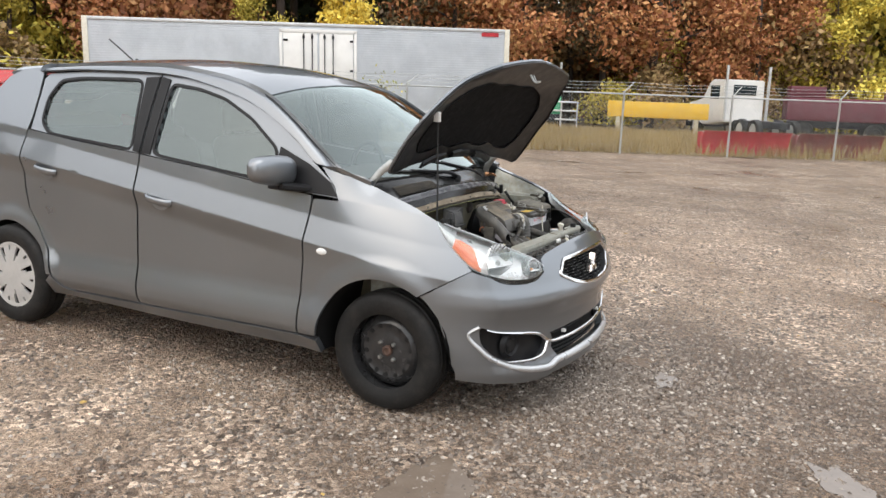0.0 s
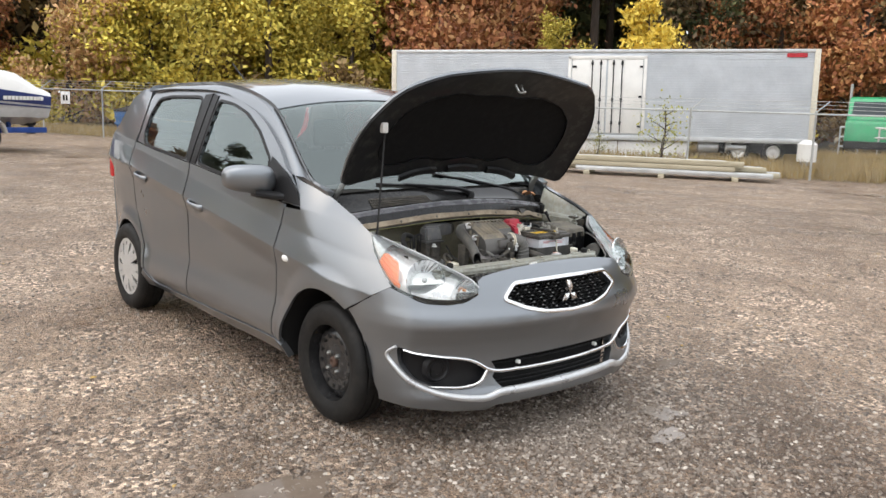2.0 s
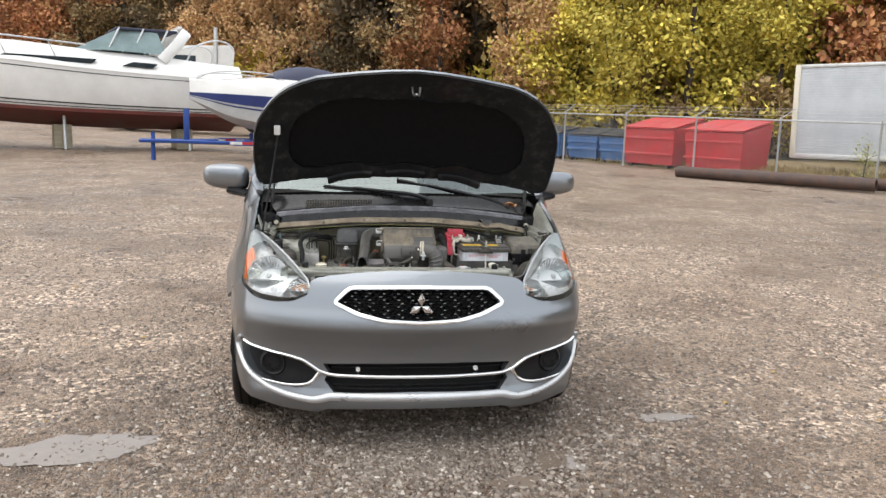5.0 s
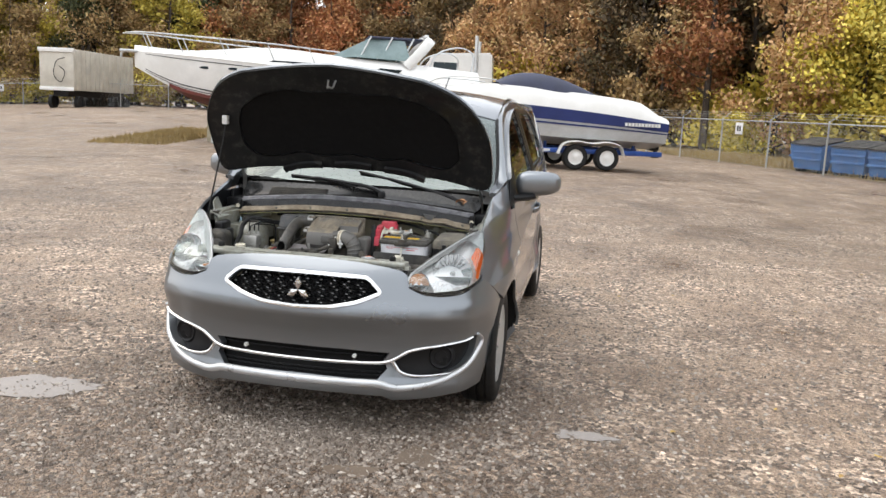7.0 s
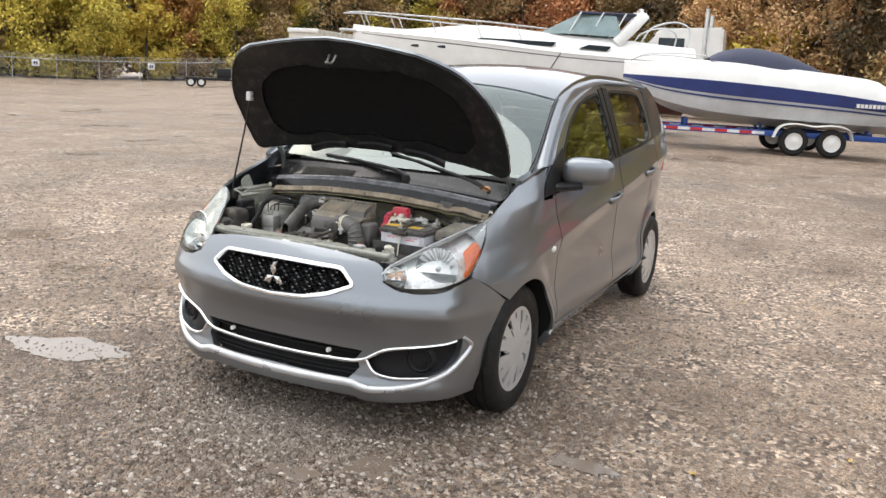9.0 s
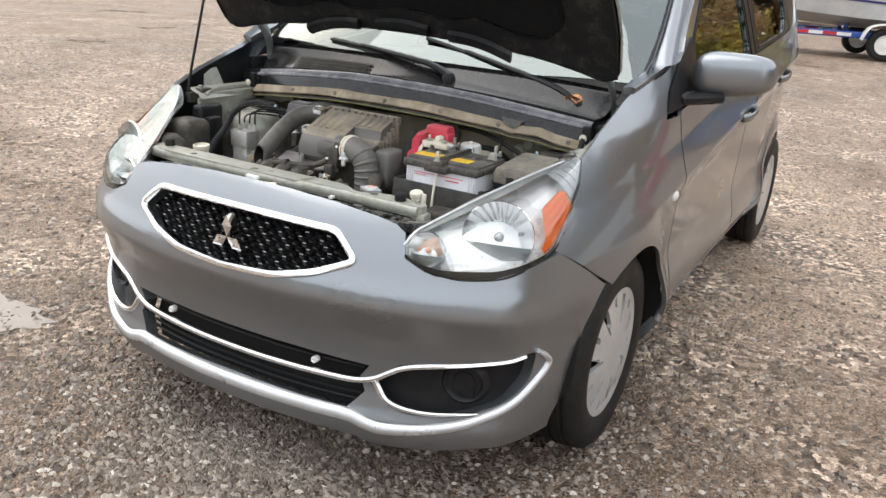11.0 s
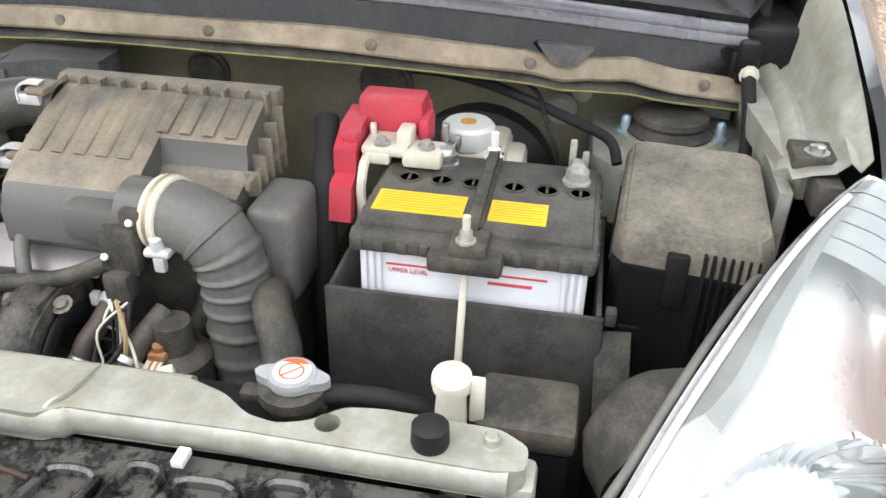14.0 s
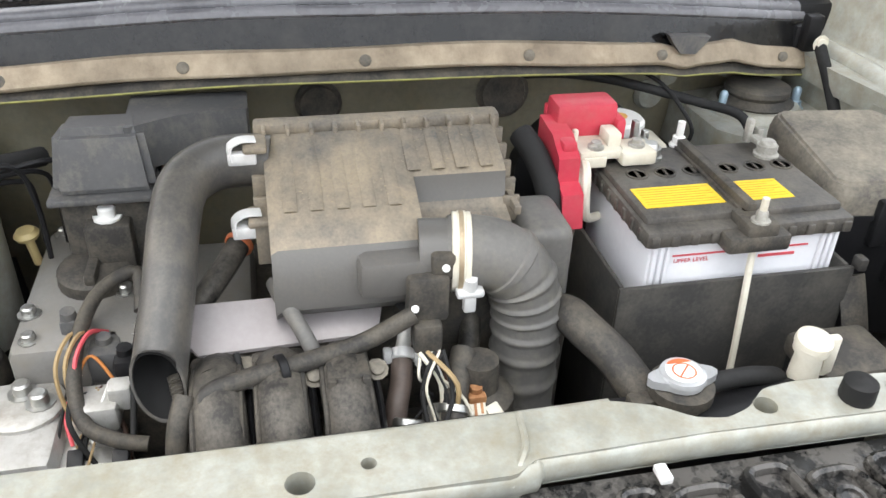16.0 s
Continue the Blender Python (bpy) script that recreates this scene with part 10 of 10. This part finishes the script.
for x, y, L, hgt, mt, lab, nm in ((-1.8, 36.5, 4.5, 1.9, MAROON, "dark maroon machine body on the grass", "machine_body"), (2.2, 37.5, 5.0, 1.7, MAROON, "old dark red flatbed on the grass", "flatbed"), (-13.5, 33.0, 3.0, 1.3, ALUF, "pale tubular rack on the grass", "rack"), (-4.5, 30.5, 5.5, 0.4, ALUF, "pale aluminium sections on the grass", "section_stack")):
    mc = thing(nm, on_ground(x, y, radians(12)))
    tagged(mc, lab, "machinery")
    if nm == "rack":
        bm = bmesh.new()
        for z in (0.5, 0.9, 1.3):
            tube(bm, [(0, 0, z), (L, 0, z)], 0.04, 6, 1)
        part("rail", bm, mt, mc)
        bm = bmesh.new()
        for k in range(5):
            tube(bm, [(L * k / 4, 0, 0), (L * k / 4, 0, 1.32)], 0.04, 6, 1)
        part("upright", bm, mt, mc)
    elif nm == "section_stack":
        for k in range(4):
            bm = bmesh.new()
            box(bm, 0.1 * k, L - 0.2 * k, 0.25 * (k % 2), 0.25 * (k % 2) + 0.22, 0.0 + 0.2 * (k // 2), 0.19 + 0.2 * (k // 2), 0.01)
            part("section", bm, mt, mc)
    else:
        bm = bmesh.new()
        box(bm, 0, L, 0, 1.8, 0.9, hgt, 0.05)
        box(bm, 0.1, L * 0.35, 0.2, 1.6, hgt, hgt + 0.5, 0.05)
        part("body", bm, mt, mc)
        bm = bmesh.new()
        box(bm, 0.2, L - 0.2, 0.3, 1.5, 0.6, 0.92, 0.02)
        part("chassis", bm, DARKM, mc)
        for xx in (0.8, L - 0.8):
            for yy in (0.2, 1.6):
                road_wheel(mc, xx, yy, 0.42, 0.42, 0.25, DARKM)

# lumber stacks and steel pipes on the gravel
lm = thing("timber_stack", on_ground(-11.0, 13.1, math.atan2(2.4, 3.6)))
tagged(lm, "low stack of long pale timber beams on bearers", "timber")
for x in (0.4, 2.2, 3.9):
    bm = bmesh.new()
    box(bm, x, x + 0.15, -0.1, 1.25, 0.0, 0.10, 0.01)
    part("bearer", bm, TIMBER, lm)
for r_ in range(3):
    for k in range(4 - r_):
        bm = bmesh.new()
        L0 = rng.uniform(-0.5, 0.2)
        box(bm, L0, 4.5 + rng.uniform(-0.2, 0.9) - 0.5 * r_, k * 0.29 + 0.03, k * 0.29 + 0.27, 0.101 + r_ * 0.125, 0.101 + r_ * 0.125 + 0.115, 0.012)
        part("beam", bm, TIMBER if (k + r_) % 3 else ALUF, lm)
for i in range(2):
    pp = thing("steel_pipe", on_ground(-17.3 - 0.25 * i, 9.75 + 0.35 * i, radians(41)) @ Matrix.Translation((0, 0, 0.15)))
    tagged(pp, "long rusty steel pipe lying on the gravel", "pipe", "steel pipes")
    bm = bmesh.new()
    r1 = lathe(bm, (-0.5 + i, 0, 0), (1, 0, 0), [(0, 0.15), (5.0, 0.15)], 16, False)
    r2 = lathe(bm, (-0.5 + i, 0, 0), (1, 0, 0), [(0, 0.135), (5.0, 0.135)], 16, False)
    bridge(bm, r1[0], r2[0])
    bridge(bm, r1[-1], r2[-1])
    part("pipe", bm, PIPEM, pp)

# ---- trees ----


def leaf_material(name, cols):
    m, t, p = nodes_of(name)
    g = t.nodes.new("ShaderNodeNewGeometry")
    o = t.nodes.new("ShaderNodeObjectInfo")
    r = ramp_node(t, g.outputs["Random Per Island"], [(i / (len(cols) - 1), c) for i, c in enumerate(cols)])
    h = t.nodes.new("ShaderNodeHueSaturation")
    mr = t.nodes.new("ShaderNodeMapRange")
    mr.inputs[3].default_value, mr.inputs[4].default_value = 0.85, 1.40
    t.links.new(o.outputs["Random"], mr.inputs[0])
    t.links.new(mr.outputs[0], h.inputs["Value"])
    t.links.new(r.outputs[0], h.inputs["Color"])
    t.links.new(h.outputs[0], p.inputs["Base Color"])
    p.inputs["Roughness"].default_value = 0.65
    p.inputs["Specular IOR Level"].default_value = 0.25
    return m


BARK = mat("dark_bark", (0.075, 0.055, 0.042), (0.04, 0.03, 0.024), 0.9, 0, 3, 30, 0.6, stretch=(4, 4, 0.6))
RUSTL = leaf_material("rust_brown_leaves", [(0.17, 0.062, 0.030), (0.30, 0.115, 0.050), (0.40, 0.18, 0.075), (0.42, 0.25, 0.105)])
ORANGEL = leaf_material("orange_leaves", [(0.20, 0.085, 0.028), (0.36, 0.17, 0.045), (0.46, 0.25, 0.07), (0.28, 0.12, 0.04)])
YELLOWL = leaf_material("yellow_leaves", [(0.42, 0.29, 0.045), (0.60, 0.44, 0.065), (0.66, 0.51, 0.10), (0.48, 0.37, 0.08)])
OLIVEL = leaf_material("olive_yellow_leaves", [(0.25, 0.22, 0.04), (0.45, 0.375, 0.065), (0.60, 0.48, 0.09), (0.66, 0.53, 0.12)])
BROWNL = leaf_material("dull_brown_leaves", [(0.14, 0.092, 0.046), (0.27, 0.18, 0.085), (0.40, 0.27, 0.125), (0.24, 0.185, 0.07)])
TANL = leaf_material("light_tan_leaves", [(0.27, 0.145, 0.07), (0.46, 0.27, 0.13), (0.58, 0.37, 0.19), (0.46, 0.35, 0.14)])
DARKL = leaf_material("dark_brown_leaves", [(0.06, 0.045, 0.028), (0.10, 0.07, 0.04), (0.16, 0.11, 0.055), (0.08, 0.075, 0.035)])
GREENL = leaf_material("dark_green_needles", [(0.04, 0.052, 0.025), (0.07, 0.085, 0.038), (0.11, 0.115, 0.045), (0.08, 0.075, 0.038)])
SAPL = leaf_material("sapling_leaves", [(0.16, 0.18, 0.05), (0.24, 0.25, 0.07), (0.33, 0.32, 0.09), (0.36, 0.30, 0.08)])


def tree(name, h, spread, base, leaves, leafsize, material, seed, label, lean=0.0):
    """Tapered trunk with limbs, and a crown of many leaves round the twigs."""
    g = np.random.default_rng(seed)
    t = thing(name)
    tagged(t, label, "tree")
    bm = bmesh.new()
    top = Vector((lean * h, g.uniform(-0.03, 0.03) * h, h * 0.94))
    trunk = [Vector((0, 0, -0.1)), Vector((g.uniform(-0.1, 0.1), g.uniform(-0.1, 0.1), h * 0.3)), Vector((lean * h * 0.5 + g.uniform(-0.15, 0.15), g.uniform(-0.15, 0.15), h * 0.62)), top]
    r0 = 0.014 * h + 0.03
    tube(bm, trunk, r0, 7, 4, radii=lambda u: (1.15 - 1.05 * u))
    tips = []
    nl = 13
    for i in range(nl):
        u = base + (0.95 - base) * (i + g.uniform(0, 0.8)) / nl
        p = smooth_at(trunk, u)
        a = g.uniform(0, 2 * math.pi)
        L = spread * (1.05 - 0.75 * ((u - base) / (1 - base)) ** 1.3) * g.uniform(0.7, 1.1)
        d = Vector((math.cos(a), math.sin(a), g.uniform(0.15, 0.7)))
        q1, q2 = p + d * L * 0.5, p + d * L + Vector((0, 0, g.uniform(-0.1, 0.25) * L))
        tube(bm, [p, q1, q2], r0 * 0.34, 5, 2, radii=lambda v: 1.1 - 0.95 * v)
        for k in range(5):
            tips.append((p.lerp(q2, 0.30 + 0.17 * k) + Vector(g.normal(0, 0.12 * L, 3)), 0.17 * L + 0.28))
            if k % 2:
                e = tips[-1][0]
                tube(bm, [p.lerp(q2, 0.3 + 0.12 * k), e], r0 * 0.10, 4, 1)
        tips.append((q2, 0.2 * L + 0.22))
    tips.append((top, 0.5))
    part("trunk", bm, BARK, t)
    C = np.array([tuple(c) for c, _ in tips])
    R = np.array([r for _, r in tips])
    k = g.integers(0, len(C), leaves)
    pos = C[k] + g.normal(0, 1, (leaves, 3)) * (R[k] * 0.62)[:, None] * np.array([1, 1, 0.8])
    pos[:, 2] = np.maximum(pos[:, 2], 0.25)
    s = leafsize * g.uniform(0.55, 1.3, leaves)
    u = g.normal(0, 1, (leaves, 3))
    u /= np.linalg.norm(u, axis=1)[:, None]
    v = np.cross(u, g.normal(0, 1, (leaves, 3)))
    v /= np.linalg.norm(v, axis=1)[:, None]
    q = np.stack([pos - u * s[:, None], pos + v * s[:, None] * 0.55, pos + u * s[:, None], pos - v * s[:, None] * 0.55], 1).reshape(-1, 3)
    f = np.arange(leaves * 4).reshape(-1, 4)
    me = bpy.data.meshes.new("crown")
    me.from_pydata(q.tolist(), [], f.tolist())
    me.materials.append(material)
    c = new("crown", me)
    c.parent = t
    return t


def smooth_at(pts, u):
    P = smooth_path(pts, 8)
    x = u * (len(P) - 1)
    i = min(int(x), len(P) - 2)
    return P[i].lerp(P[i + 1], x - i)


KINDS = {
    "rust": [tree("tree", 13, 3.4, 0.16, 9500, 0.135, RUSTL, 11, "tall oak with rust brown autumn leaves"), tree("tree", 11, 3.8, 0.10, 9500, 0.135, RUSTL, 12, "broad oak with rust brown autumn leaves")],
    "orange": [tree("tree", 10, 3.0, 0.10, 9500, 0.135, ORANGEL, 21, "maple with orange autumn leaves")],
    "yellow": [tree("tree", 7.5, 2.4, 0.08, 7000, 0.14, YELLOWL, 31, "young tree with bright yellow leaves")],
    "olive": [tree("tree", 12, 3.8, 0.05, 9500, 0.135, OLIVEL, 41, "broad tree with olive yellow leaves"), tree("tree", 10, 4.0, 0.04, 9500, 0.135, OLIVEL, 42, "low branched tree with olive yellow leaves")],
    "brown": [tree("tree", 14, 3.6, 0.12, 9500, 0.135, BROWNL, 51, "tall tree with dull brown leaves"), tree("tree", 12, 3.4, 0.08, 9500, 0.135, BROWNL, 52, "broad tree with dull brown leaves")],
    "pine": [tree("tree", 17, 2.6, 0.40, 9500, 0.135, GREENL, 61, "tall dark pine with a bare trunk"), tree("tree", 14, 2.8, 0.18, 9500, 0.135, GREENL, 62, "dark green conifer with dense low boughs")],
    "tan": [tree("tree", 11, 3.6, 0.05, 9500, 0.135, TANL, 81, "broad tree with light tan and rust leaves"), tree("tree", 12.5, 3.4, 0.08, 9500, 0.135, TANL, 82, "tall tree with light tan and rust leaves")],
    "dark": [tree("tree", 15, 3.0, 0.20, 6000, 0.16, DARKL, 91, "tall shaded tree with dark thinning leaves")],
    "sapling": [tree("sapling", 2.0, 0.7, 0.10, 420, 0.05, SAPL, 95, "thin green sapling growing by the fence")],
    "bush": [tree("bush", 3.2, 1.9, 0.02, 2600, 0.13, BROWNL, 71, "brown leaved bush at the wood's edge"), tree("bush", 2.6, 1.7, 0.02, 2600, 0.12, OLIVEL, 72, "olive leaved bush at the wood's edge")],
}
# thinner trees with larger leaf clumps for the depth of the wood
FAR = {}
for nm, mt, h in (("rust", RUSTL, 12), ("brown", BROWNL, 13), ("olive", OLIVEL, 11), ("tan", TANL, 12), ("orange", ORANGEL, 10), ("pine", GREENL, 15)):
    FAR[nm] = [tree("tree", h, 3.6, 0.06, 2600, 0.30, mt, 200 + h * 7 + len(nm), "tree deep in the wood with thinning autumn leaves")]
FAR["dark"] = FAR["brown"]
used = set()
tg = np.random.default_rng(5)


def plant(kind, x, y, scale=1.0, pool=KINDS):
    o = pool[kind][int(tg.integers(0, len(pool[kind])))]
    mt = Matrix.Translation((x, y, gz(x, y) - 0.02)) @ Matrix.Rotation(tg.uniform(0, 6.28), 4, "Z")
    if o not in used:
        used.add(o)
        o.matrix_basis = mt @ Matrix.Scale(scale, 4)
        return
    c = copy_thing(o, mt)
    c.scale = (scale, scale, scale * tg.uniform(0.9, 1.12))


EDGE = [(-22, -78), (-38, -70), (-54, -60), (-68, -46), (-70, -30), (-66, -16), (-58, -4), (-50, 5), (-42, 11), (-36, 17), (-32, 23), (-27, 30), (-20, 37), (-12, 43), (-3, 47), (8, 50), (20, 52), (34, 54)]
# colours of the wood's edge, by the way along it
ZONES = [(1.4, "brown orange pine"), (1.9, "olive pine olive"), (2.3, "yellow orange yellow"), (2.75, "olive brown"), (3.75, "brown pine olive brown"), (4.8, "rust rust brown"), (5.4, "brown dark"), (6.75, "tan brown tan"), (7.15, "dark brown"), (8.25, "tan tan tan rust"), (8.45, "dark olive"), (10.2, "olive"), (11.0, "rust rust tan"), (11.8, "pine pine dark"), (12.35, "rust brown dark"), (13.15, "dark dark rust"), (13.85, "orange rust dark"), (14.2, "olive brown"), (14.8, "pine pine olive"), (99, "rust brown pine")]
for row, (off, gap) in enumerate(((0, 2.9), (4.5, 3.4), (9, 3.8), (15, 4.2), (22, 4.6))):
    for i, (p, q) in enumerate(zip(EDGE, EDGE[1:])):
        p, q = Vector(p), Vector(q)
        d = (q - p)
        nrm = Vector((-d.y, d.x)).normalized() * -1
        mid_ = (p + q) / 2
        if nrm.dot(mid_) < 0:
            nrm = -nrm
        n = max(1, int(d.length / gap))
        for k in range(n):
            u = (k + tg.uniform(0, 1)) / n
            c = p.lerp(q, u) + nrm * (off + tg.uniform(-1.5, 1.5))
            ks = next(z[1] for z in ZONES if i + u <= z[0]).split()
            kind = ks[int(tg.integers(0, len(ks)))]
            if row and kind == "yellow":
                kind = "orange"
            plant(kind, c.x, c.y, tg.uniform(0.85, 1.2) * (1.0, 1.2, 1.35, 1.5, 1.6)[row], KINDS if row < 2 else FAR)
            if row in (0, 1, 3):
                e = c + nrm * tg.uniform(-2.5, 2.5)
                plant("bush", e.x, e.y, tg.uniform(0.7, 1.2) * (1.0, 1.9, 1, 2.6)[row])
plant("yellow", -18.0, 25.4, 0.80)
plant("olive", -21.3, 24.0, 0.50)
for x, y, s_ in ((-11.0, 17.0, 0.95), (-15.2, 14.6, 0.6), (-16.4, 14.2, 0.62), (-12.6, 16.2, 0.5)):
    plant("sapling", x, y, s_)
# woods behind the camera's side, to close the place round
for i in range(26):
    an = radians(-66 + 110 * i / 25)
    plant(("rust", "brown", "olive", "pine")[i % 4], 70 * math.cos(an), 62 * math.sin(an), 1.1, FAR)
# close the thin place in the far corner of the wood
for kind, x, y, s_ in (("brown", -66.5, -43.2, 1.15), ("tan", -69.5, -47.0, 1.25), ("brown", -73.0, -45.5, 1.4)):
    plant(kind, x, y, s_)
plant("bush", -65.0, -42.0, 1.5)
